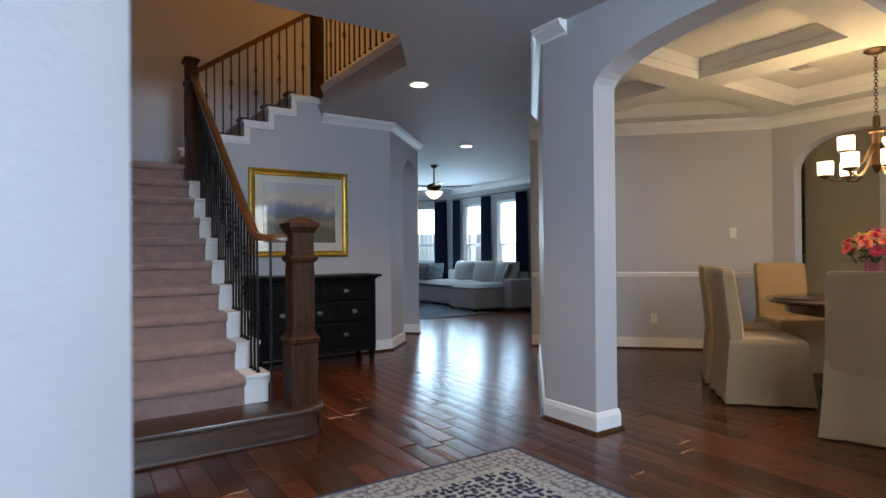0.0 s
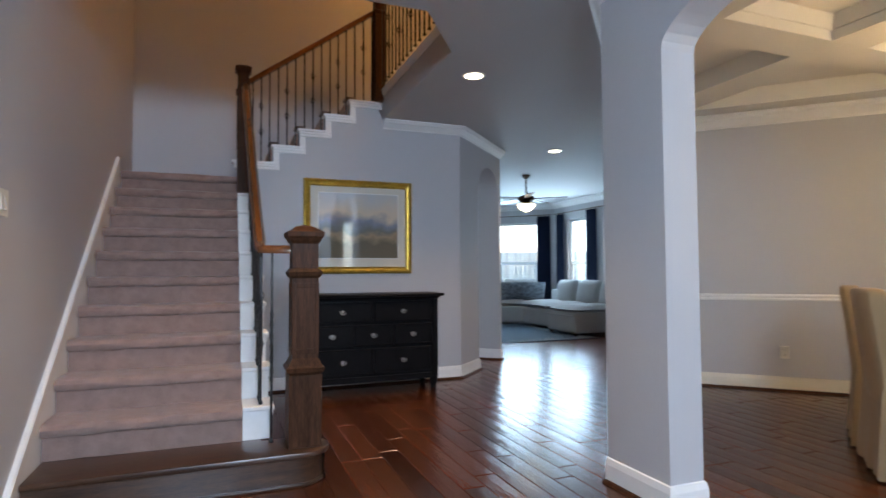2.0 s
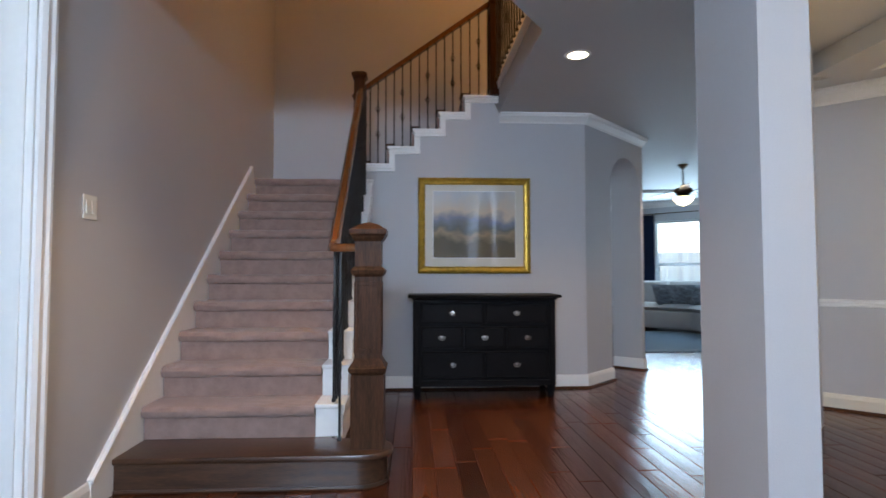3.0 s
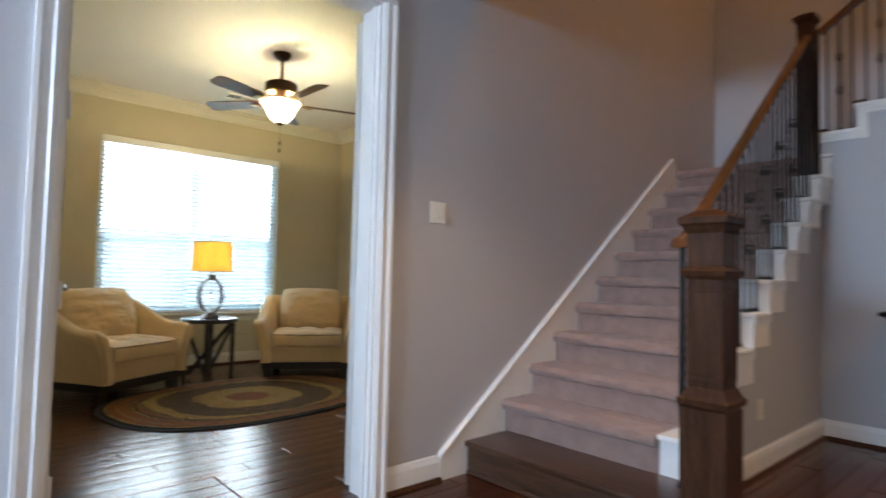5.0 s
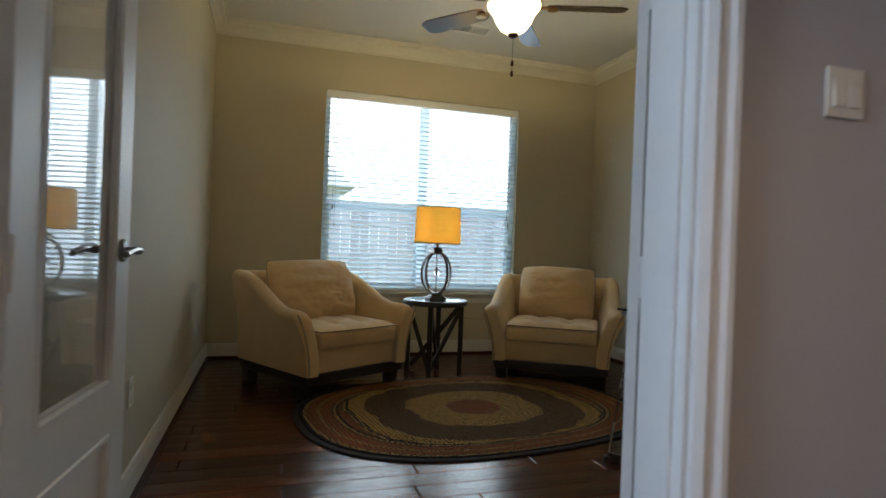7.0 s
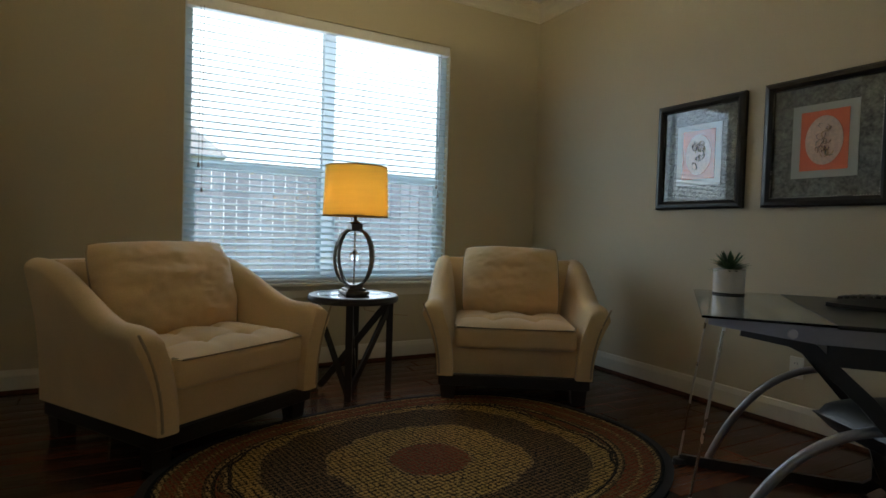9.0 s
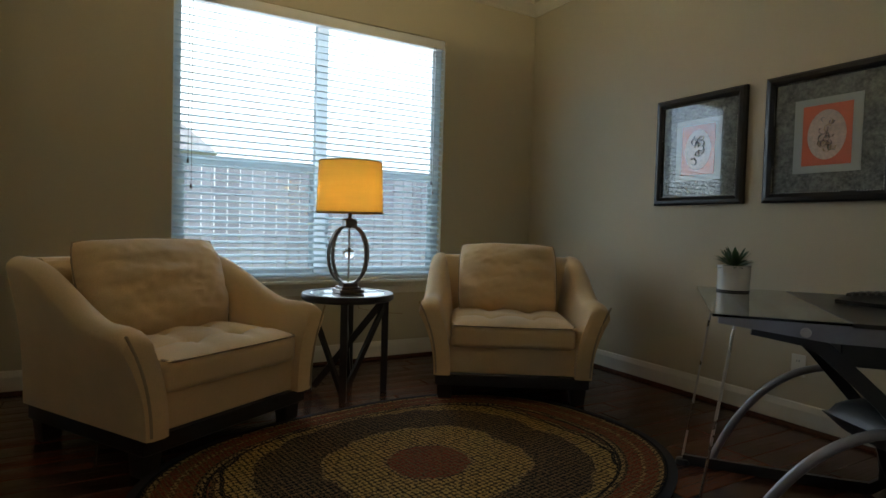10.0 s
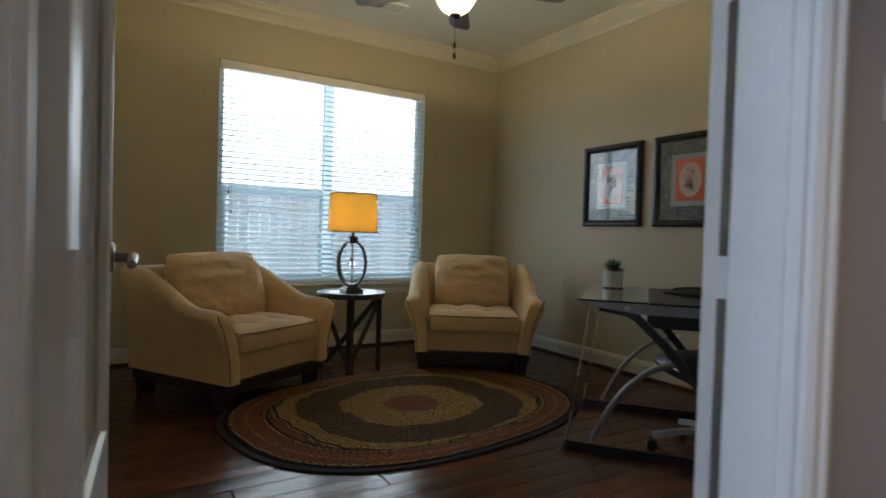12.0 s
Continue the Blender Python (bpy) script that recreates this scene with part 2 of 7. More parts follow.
structure("wall_study_west", b, BEIGE, "warm beige painted study wall with a wide window", "wall")
b = box(WX - 0.1, 1.26, SC, -0.143, 5.28, SC + 0.12)
structure("ceiling_study", b, CEIL, "white textured study ceiling", "ceiling")
structure("crown_study", moulding([(-0.155, 1.41, SC - 0.126), (-0.155, 5.18, SC - 0.126), (WX, 5.18, SC - 0.126), (WX, 1.41, SC - 0.126), (-0.155, 1.41, SC - 0.126)], CROWN), CREAMTRIM, "cream painted crown moulding round study ceiling", "crown moulding")
b = moulding([(-0.155, D1 + 0.08, 0), (-0.155, 5.18, 0), (WX, 5.18, 0), (WX, 1.41, 0), (-0.155, 1.41, 0)], BASE)
structure("baseboard_study", b, CREAMTRIM, "cream painted study baseboard", "baseboard")
b = moulding([(-0.155, D1 + 0.08, 0), (-0.155, 5.18, 0), (WX, 5.18, 0), (WX, 1.41, 0), (-0.155, 1.41, 0)], SHOE)
structure("shoe_trim_study", b, OAK, "dark wood shoe moulding along study baseboard", "trim")

# foyer: picture wall behind the chest, under the upper flight
PY = 5.90
out = [(1.06, PY, 0), (3.225, PY, 0), (3.225, PY, FC)]
out += [(2.369, PY, FC), (2.30, PY, 2.85)]
for x0, x1, z in ((2.03, 2.30, 2.85), (1.785, 2.03, 2.68), (1.535, 1.785, 2.51), (1.29, 1.535, 2.335), (1.06, 1.29, 2.165)):
    out += [(x1, PY, z), (x0, PY, z)]
clean = []
for p in out:
    if not clean or (Vector(p) - Vector(clean[-1])).length > 1e-4:
        clean.append(p)
structure("wall_north", prism(clean, (0, 0.12, 0)), GREY, "pale grey wall stepping up under the stair flight", "wall")
# stair side wall under the lower flight
out = [(1.06, PY, 0), (1.06, PY, 2.0)]
for k in range(10, 1, -1):
    y = 3.687 + (k - 2) * 0.242 + 0.075
    out += [(1.06, y + 0.242, k * 0.1835 - 0.07), (1.06, y, k * 0.1835 - 0.07)]
out += [(1.06, 3.762, 0)]
structure("wall_stair_side", prism([(x, y, z) for x, y, z in out], (-0.08, 0, 0)), GREY, "grey wall under the stair treads", "wall")
# angled wall with the narrow arch
A, B = Vector((3.225, 5.90, 0)), Vector((4.215, 6.90, 0))
along = (B - A).normalized()
inn = Vector((-along.y, along.x, 0))


def on(u, z):
    p = A + along * u
    return (p.x, p.y, z)


L = (B - A).length
u0, u1 = 0.56, L - 0.06
arc = [on(u0 + (u1 - u0) * (0.5 - 0.5 * math.cos(math.pi * i / 14)), 2.06 + 0.34 * math.sin(math.pi * i / 14)) for i in range(15)]
out = [on(0, 0), on(u0, 0)] + arc + [on(u1, 0), on(L, 0), on(L, FC), on(0, FC)]
structure("wall_angled", prism(out, inn * 0.36), GREY, "grey angled wall with a narrow rounded archway", "wall")
SMALL = [(o * 0.75, u * 0.75) for o, u in CROWN]
b = moulding([(2.372, PY, FC - 0.095), (3.225, PY, FC - 0.095), tuple(B + Vector((0, 0, FC - 0.095)))][::-1], SMALL)
structure("crown_foyer", b, WHITE, "white crown moulding turning along the angled wall", "crown moulding")
for sec, nm, mt in ((BASE, "baseboard_foyer", WHITE), (SHOE, "shoe_trim_foyer", OAK)):
    e0 = A + along * u0
    b = moulding([(1.06, 3.75, 0), (1.06, PY, 0), (3.225, PY, 0), tuple(e0), tuple(e0 + inn * 0.35)][::-1], sec)
    e1 = A + along * u1
    moulding([tuple(e1 + inn * 0.35), tuple(e1), tuple(B), tuple(B + inn * 0.35)][::-1], sec, bm=b)
    moulding([(0, 3.20, 0), (0, D1 + 0.08, 0)], sec, bm=b)
    moulding([(0, D0 - 0.08, 0), (0, 0.57, 0)], sec, bm=b)
    structure(nm, b, mt, "white painted foyer baseboard" if sec is BASE else "dark wood shoe moulding along foyer baseboard", "baseboard" if sec is BASE else "trim")

# wall between foyer and dining room with the wide arch, and its angled run towards the hall
CX0, CX1, CY0, CY1 = 2.79, 2.99, 2.40, 2.85
arch = [(CX0, 2.40 - 2.0 * (0.5 - 0.5 * math.cos(math.pi * i / 24)), 2.18 + 0.25 * math.sin(math.pi * i / 24)) for i in range(25)]
out = [(CX0, CY1, 0), (CX0, CY0, 0)] + arch + [(CX0, 0.40, 0), (CX0, -2.1, 0), (CX0, -2.1, FC + 0.2), (CX0, CY1, FC + 0.2)]
structure("wall_dining_arch", prism(out, (CX1 - CX0, 0, 0), bevel=0.0), GREY, "grey wall pier and wide arched opening to dining room", "wall")
H0, H1 = Vector((2.79, 2.855, 0)), Vector((4.36, 4.57, 0))
hd = (H1 - H0).normalized()
hn = Vector((hd.y, -hd.x, 0))
structure("wall_hall", prism([tuple(H0), tuple(H1), tuple(H1 + hn * 0.2), tuple(H0 + hn * 0.2 + hd * 0.14)], (0, 0, FC + 0.2)), GREY, "grey angled wall between hall and dining room", "wall")
for sec, nm, mt, lb, ct in ((BASE, "baseboard_pier", WHITE, "white baseboard wrapping the wall pier", "baseboard"), (SHOE, "shoe_trim_pier", OAK, "dark wood shoe moulding round the pier", "trim")):
    b = moulding([(CX1, 2.95, 0), (CX1, CY0, 0), (CX0, CY0, 0), (CX0, CY1, 0), tuple(H1), tuple(H1 + hn * 0.2)][::1], sec)
    moulding([(CX0, -2.0, 0), (CX0, 0.40, 0), (CX1, 0.40, 0)], sec, bm=b)
    structure(nm, b, mt, lb, ct)
b = moulding([(CX0, 2.62, FC - 0.095), (CX0, CY1, FC - 0.095), (H1.x, H1.y, FC - 0.095)], SMALL)
structure("crown_hall", b, WHITE, "white crown moulding on the pier and hall wall", "crown moulding")

# dining room: angled back wall and east wall with an arched passage
E0, E1 = Vector((4.75, 5.13, 0)), Vector((6.66, 3.22, 0))
ed = (E1 - E0).normalized()
en = Vector((-ed.y, ed.x, 0))
structure("wall_dining_back", prism([tuple(E0), tuple(E1), tuple(E1 + en * 0.12), tuple(E0 + en * 0.12)], (0, 0, 3.1)), GREY, "grey dining room wall with chair rail", "wall")
EX = 6.66
arch = [(EX, 2.99 - 1.15 * (0.5 - 0.5 * math.cos(math.pi * i / 18)), 2.02 + 0.36 * math.sin(math.pi * i / 18)) for i in range(19)]
structure("wall_dining_east", prism([(EX, 3.22, 0), (EX, 2.99, 0)] + arch + [(EX, 1.84, 0), (EX, -2.1, 0), (EX, -2.1, 3.1), (EX, 3.22, 3.1)], (0.16, 0, 0)), GREY, "grey dining room wall with an arched passage", "wall")
structure("wall_passage", box(8.0, 0.5, 0, 8.1, 4.2, 3.0), BEIGE, "beige wall of the passage behind the arch", "wall")
structure("wall_passage_side", box(EX + 0.16, 4.1, 0, 8.0, 4.2, 3.0), BEIGE, "beige side wall of the passage", "wall")
DC = 2.64
b = moulding([tuple(Vector((EX, -2.0, DC - 0.126))), (EX, 3.22, DC - 0.126), (E0.x, E0.y, DC - 0.126)], CROWN)
structure("crown_dining", b, WHITE, "white crown moulding round dining room", "crown moulding")
b = moulding([(EX, 2.99, 0.84), (EX, 3.22, 0.84), (E0.x, E0.y, 0.84)], CHAIRRAIL)
structure("chair_rail", b, WHITE, "white chair rail across the dining wall", "chair rail")
for sec, nm, mt, lb, ct in ((BASE, "baseboard_dining", CREAMTRIM, "cream dining room baseboard", "baseboard"), (SHOE, "shoe_trim_dining", OAK, "dark wood shoe moulding along dining baseboard", "trim")):
    structure(nm, moulding([(EX, 2.99, 0), (EX, 3.22, 0), (E0.x, E0.y, 0)], sec), mt, lb, ct)

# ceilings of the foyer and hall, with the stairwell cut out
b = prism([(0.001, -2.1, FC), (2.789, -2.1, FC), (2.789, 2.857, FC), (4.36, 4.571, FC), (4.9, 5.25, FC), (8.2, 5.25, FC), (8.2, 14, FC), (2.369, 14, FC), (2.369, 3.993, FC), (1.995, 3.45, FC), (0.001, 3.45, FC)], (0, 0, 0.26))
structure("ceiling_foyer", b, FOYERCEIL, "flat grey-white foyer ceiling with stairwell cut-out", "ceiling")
b = box(-0.14, 6.66, 0, 2.40, 6.78, 6.0)
box(2.401, 6.66, 2.955, 4.5, 6.78, 6.0, bm=b)
structure("wall_stair_back", b, GREY, "tall wall at the back of the stair landing", "wall")
structure("wall_upper_east", box(4.4, 2.0, 2.985, 4.52, 6.66, 6.0), GREY, "upstairs hall wall", "wall")
structure("wall_upper_south", box(-0.14, 1.9, 2.985, 4.52, 2.0, 6.0), GREY, "upstairs wall above the foyer", "wall")
structure("ceiling_upper", box(-0.14, 1.9, 5.6, 4.52, 7.12, 5.7), CEIL, "upstairs ceiling over the stairwell", "ceiling")
# living room shell
LX = 7.95
# living room walls with window openings
def window_wall(name, p0, p1, holes, z1, thick, material, label):
    """A wall from p0 to p1 with rectangular openings (start, end, sill, head)."""
    p0, p1 = Vector((*p0, 0)), Vector((*p1, 0))
    d = (p1 - p0).normalized()
    ang = math.degrees(math.atan2(d.y, d.x))
    m = pose(p0.x, p0.y, 0, 0, 0, ang)
    n = (p1 - p0).length
    b = bmesh.new()
    at = 0.0
    for a, c, z0, zh in holes:
        box(at, 0, 0, a, thick, z1, bm=b, m=m)
        box(a, 0, 0, c, thick, z0, bm=b, m=m)
        box(a, 0, zh, c, thick, z1, bm=b, m=m)
        at = c
    box(at, 0, 0, n, thick, z1, bm=b, m=m)
    structure(name, b, material, label, "wall")
    return m


SIDE = window_wall("wall_living_east", (LX, 11.5), (LX, 5.2), [(0.5, 1.17, 0.6, 2.27), (1.78, 2.40, 0.6, 2.27)], 3.0, 0.14, GREY, "grey living room wall with tall windows")
BAY = window_wall("wall_living_bay", (LX - 2.6 * S2 * 1.4142, 11.5 + 2.6 * S2 * 1.4142), (LX, 11.5), [(2.1, 3.28, 0.6, 2.27)], 3.0, 0.14, GREY, "grey angled bay wall with a window")
structure("wall_living_west", box(2.3, 7.2, 0, 2.4, 14, 3.0), GREY, "far living room wall", "wall")
structure("wall_living_north", box(2.3, 14.0, 0, 5.5, 14.1, 3.0), GREY, "far living room end wall", "wall")
structure("wall_living_south", box(4.9, 5.14, 0, 8.1, 5.25, 3.0), GREY, "living room wall behind dining room", "wall")
window_wall("wall_entry_south", (7.0, -2.1), (-1.4, -2.1), [(1.7, 3.5, 0.6, 2.4), (5.4, 6.8, 0.05, 2.62)], 3.1, 0.12, GREY, "entry wall with front window and an assumed glazed door")
structure("wall_entry_west", box(-1.4, -2.1, 0, -1.3, 0.40, 3.1), GREY, "plain entry side wall", "wall")
structure("wall_entry_return", box(-1.3, 0.40, 0, -0.141, 0.5, 3.1), GREY, "plain entry return wall", "wall")
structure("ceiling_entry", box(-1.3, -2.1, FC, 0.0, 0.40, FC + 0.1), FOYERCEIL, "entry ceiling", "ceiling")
structure("ceiling_dining", box(2.991, -2.1, 2.80, 8.1, 5.13, 2.95), CEIL, "cream coffered dining ceiling recess", "ceiling")
GROUND = mat("lawn_ground", (0.10, 0.13, 0.06), 0.9, vary=0.3, scale=0.6, grain=20)
structure("ground", box(-300, -300, -0.35, 300, 300, -0.25), GROUND, "lawn outside the windows", "ground")
# ---- more materials ----
BLACK = mat("black_painted_wood", (0.008, 0.008, 0.009), 0.42, vary=0.25, grain=40, bump=0.06, spec=0.06)
ESPRESSO = mat("espresso_wood", (0.014, 0.009, 0.007), 0.4, vary=0.3, grain=40, bump=0.1)
CREAM = mat("cream_microsuede", (0.70, 0.50, 0.27), 0.9, vary=0.09, scale=5, grain=180, bump=0.35, depth=0.002, spec=0.15, sheen=0.35)
PIPING = mat("tan_piping", (0.36, 0.27, 0.17), 0.8, vary=0.1)
NICKEL = mat("brushed_nickel", (0.55, 0.53, 0.50), 0.28, metal=1.0, vary=0.08, grain=90, bump=0.03)
DARKNICKEL = mat("pewter_metal", (0.23, 0.21, 0.19), 0.32, metal=1.0, vary=0.15, grain=60, bump=0.05)
SILVER = mat("silver_powder_coat", (0.30, 0.30, 0.32), 0.42, metal=0.6, vary=0.06, bump=0.03)
BRONZE = mat("aged_bronze", (0.085, 0.048, 0.026), 0.38, metal=0.85, vary=0.25, bump=0.05)
GOLD = mat("gilded_frame", (0.50, 0.32, 0.05), 0.33, metal=0.75, vary=0.35, scale=18, grain=70, bump=0.5, depth=0.004)
PLATE = mat("ivory_plastic", (0.74, 0.72, 0.64), 0.4, vary=0.02, bump=0.0)
SLIP = mat("tan_slipcover_cotton", (0.40, 0.28, 0.155), 0.92, vary=0.1, scale=4, grain=220, bump=0.4, depth=0.003, spec=0.1, sheen=0.2)
SOFA = mat("light_grey_upholstery", (0.36, 0.36, 0.36), 0.9, vary=0.06, grain=160, bump=0.3, spec=0.1)
NAVY = mat("navy_curtain_fabric", (0.012, 0.019, 0.045), 0.85, vary=0.25, scale=4, grain=120, bump=0.2, spec=0.15)
MIDNIGHT = mat("blue_patterned_pillow", (0.02, 0.035, 0.06), 0.85, vary=0.9, scale=22, grain=60, bump=0.2, tint=(0.16, 0.19, 0.22))
TABLEWOOD = mat("dark_dining_wood", (0.045, 0.018, 0.010), 0.2, vary=0.4, scale=4, grain=20, stretch=(1, 8, 1), bump=0.05, coat=0.5)
GLASS = glass_mat("clear_glass")
DESKGLASS = glass_mat("desk_glass", (0.85, 0.93, 0.90))
CRYSTAL = glass_mat("crystal_ball", (0.97, 0.98, 1.0))
SHADE = mat("gold_linen_shade", (0.60, 0.45, 0.19), 0.9, vary=0.10, scale=4, grain=60, bump=0.3, stretch=(1, 1, 14), spec=0.1, emit=(1.0, 0.45, 0.06), emit_power=0.02)
snt = SHADE.node_tree
sback = snt.nodes.new("ShaderNodeBsdfTranslucent")
sback.inputs["Color"].default_value = (0.74, 0.60, 0.27, 1)
smix = snt.nodes.new("ShaderNodeMixShader")
smix.inputs[0].default_value = 0.45
snt.links.new(snt.nodes["Principled BSDF"].outputs[0], smix.inputs[1])
snt.links.new(sback.outputs[0], smix.inputs[2])
snt.links.new(smix.outputs[0], snt.nodes["Material Output"].inputs[0])
BOWL = mat("lit_frosted_bowl", (0.9, 0.85, 0.75), 0.4, vary=0.02, emit=(1.0, 0.78, 0.45), emit_power=1.6)
CANGLOW = mat("lit_lamp_face", (0.9, 0.88, 0.8), 0.4, vary=0.02, emit=(1.0, 0.82, 0.55), emit_power=3.0)
CUPGLASS = mat("lit_white_glass_cup", (0.9, 0.87, 0.8), 0.35, vary=0.02, emit=(1.0, 0.80, 0.48), emit_power=0.9)
LEATHER = mat("black_leather", (0.012, 0.013, 0.015), 0.4, vary=0.2, grain=120, bump=0.3)
PLASTIC = mat("black_plastic", (0.012, 0.012, 0.013), 0.35, vary=0.2, bump=0.05)
CERAMIC = mat("white_ceramic", (0.78, 0.77, 0.74), 0.25, vary=0.03, bump=0.02)
LEAF = mat("green_leaf", (0.045, 0.10, 0.035), 0.5, vary=0.4, scale=20, grain=60, bump=0.1, island=0.5)
SOIL = mat("dark_soil", (0.03, 0.02, 0.015), 0.95, vary=0.4, bump=0.5)
FENCE = mat("weathered_fence_wood", (0.33, 0.36, 0.39), 0.85, vary=0.3, scale=2, grain=20, stretch=(6, 6, 0.6), island=0.4)
DOORPAINT = mat("cream_door_paint", (0.72, 0.70, 0.66), 0.4, vary=0.03, grain=40, bump=0.05)


def blend_mat(name, base, through):
    """Thin white slats that let part of the daylight through."""
    m = bpy.data.materials.new(name)
    m.use_nodes = True
    nt = m.node_tree
    p = nt.nodes["Principled BSDF"]
    p.inputs["Base Color"].default_value = (*base, 1)
    p.inputs["Roughness"].default_value = 0.45
    t = nt.nodes.new("ShaderNodeBsdfTranslucent")
    t.inputs["Color"].default_value = (*base, 1)
    mx = nt.nodes.new("ShaderNodeMixShader")
    mx.inputs[0].default_value = through
    nt.links.new(p.outputs[0], mx.inputs[1])
    nt.links.new(t.outputs[0], mx.inputs[2])
    nt.links.new(mx.outputs[0], nt.nodes["Material Output"].inputs["Surface"])
    return m


VINYL = blend_mat("white_window_vinyl", (0.82, 0.86, 0.87), 0.35)
SLAT = blend_mat("white_blind_slat", (0.76, 0.84, 0.86), 0.52)


def loft(rings, cap=True, bm=None):
    b = bmesh.new()
    vs = [[b.verts.new(p) for p in r] for r in rings]
    k = len(vs[0])
    for a, c in zip(vs, vs[1:]):
        for i in range(k):
            j = (i + 1) % k
            b.faces.new((a[i], a[j], c[j], c[i]))
    if cap:
        b.faces.new(vs[0])
        b.faces.new(vs[-1])
    bmesh.ops.recalc_face_normals(b, faces=b.faces)
    return b if bm is None else add(bm, b)


def pillow(w, d, h, n=14, puff=0.55, tufts=(), wrinkle=0.0, seed=0.0, m=None, bm=None, square=5):
    """A stuffed cushion, w by d, h thick at its middle, with seams at its rim and pulled-in buttons."""
    b = bmesh.new()
    top, bot = [], []
    for i in range(n + 1):
        for j in range(n + 1):
            u, v = 2 * i / n - 1, 2 * j / n - 1
            e = (max(0.0, 1 - abs(u) ** square) * max(0.0, 1 - abs(v) ** square)) ** 0.5
            z = h / 2 * (1 - puff + puff * (1 - 0.35 * (u * u + v * v))) * e
            for tu, tv in tufts:
                z -= 0.030 * math.exp(-((u - tu) ** 2 + (v - tv) ** 2) / 0.018)
                z -= 0.008 * (math.exp(-((u - tu) ** 2) / 0.003) + math.exp(-((v - tv) ** 2) / 0.003)) * e
            if wrinkle:
                z += wrinkle * (noise.noise((u * 1.6 + seed, v * 3.2 + seed, seed)) + 0.35 * noise.noise((u * 7 + v * 4 + seed, v * 8 - u * 5, seed + 3))) * e
            k = 0.02 if square > 4 else 0.055
            x, y = u * w / 2 * (1 - k * v ** 4), v * d / 2 * (1 - k * u ** 4)
            top.append(b.verts.new((x, y, z)))
            edge = i in (0, n) or j in (0, n)
            bot.append(top[-1] if edge else b.verts.new((x, y, -h / 2 * (1 - puff + puff * (1 - 0.35 * (u * u + v * v))) * e)))
    for i in range(n):
        for j in range(n):
            q = [i * (n + 1) + j, (i + 1) * (n + 1) + j, (i + 1) * (n + 1) + j + 1, i * (n + 1) + j + 1]
            b.faces.new([top[k] for k in q])
            try:
                b.faces.new([bot[k] for k in reversed(q)])
            except ValueError:
                pass
    bmesh.ops.recalc_face_normals(b, faces=b.faces)
    if m is not None:
        b.transform(m)
    return b if bm is None else add(bm, b)


# ---- study door: casing, jambs, two glazed leaves ----
CAS = [(0, 0), (0, 0.014), (0.02, 0.026), (0.03, 0.018), (0.05, 0.022), (0.062, 0.03), (0.078, 0.03), (0.078, 0)]


def casing(x, sign):
    sides = [prism([(x + sign * h, y + s * o, 0) for o, h in CAS], (0, 0, DH - 0.001)) for y, s in ((D0, -1), (D1, 1))]
    return sides + [prism([(x + sign * h, D0 - 0.078, DH + o) for o, h in CAS], (0, D1 - D0 + 0.156, 0))]


for nm, b in zip(("left", "right", "head"), casing(0.001, 1)):
    structure("door_casing_foyer_" + nm, b, WHITE, "white moulded casing round the double doorway", "door casing")
for nm, b in zip(("left", "right", "head"), casing(-0.156, -1)):
    if nm == "head":
        structure("door_casing_study_" + nm, b, CREAMTRIM, "cream moulded casing on the study side", "door casing")
    else:
        b.free()
b = box(-0.155, D0 - 0.001, 0, 0, D0 + 0.012, DH)
box(-0.155, D1 - 0.012, 0, 0, D1 + 0.001, DH, bm=b)
box(-0.155, D0 + 0.012, DH - 0.012, 0, D1 - 0.012, DH, bm=b)
box(-0.06, D0 + 0.012, 0, -0.03, D0 + 0.022, DH - 0.012, bm=b)
box(-0.06, D1 - 0.022, 0, -0.03, D1 - 0.012, DH - 0.012, bm=b)
structure("door_jamb", b, WHITE, "white door jamb with stop moulding", "door jamb")


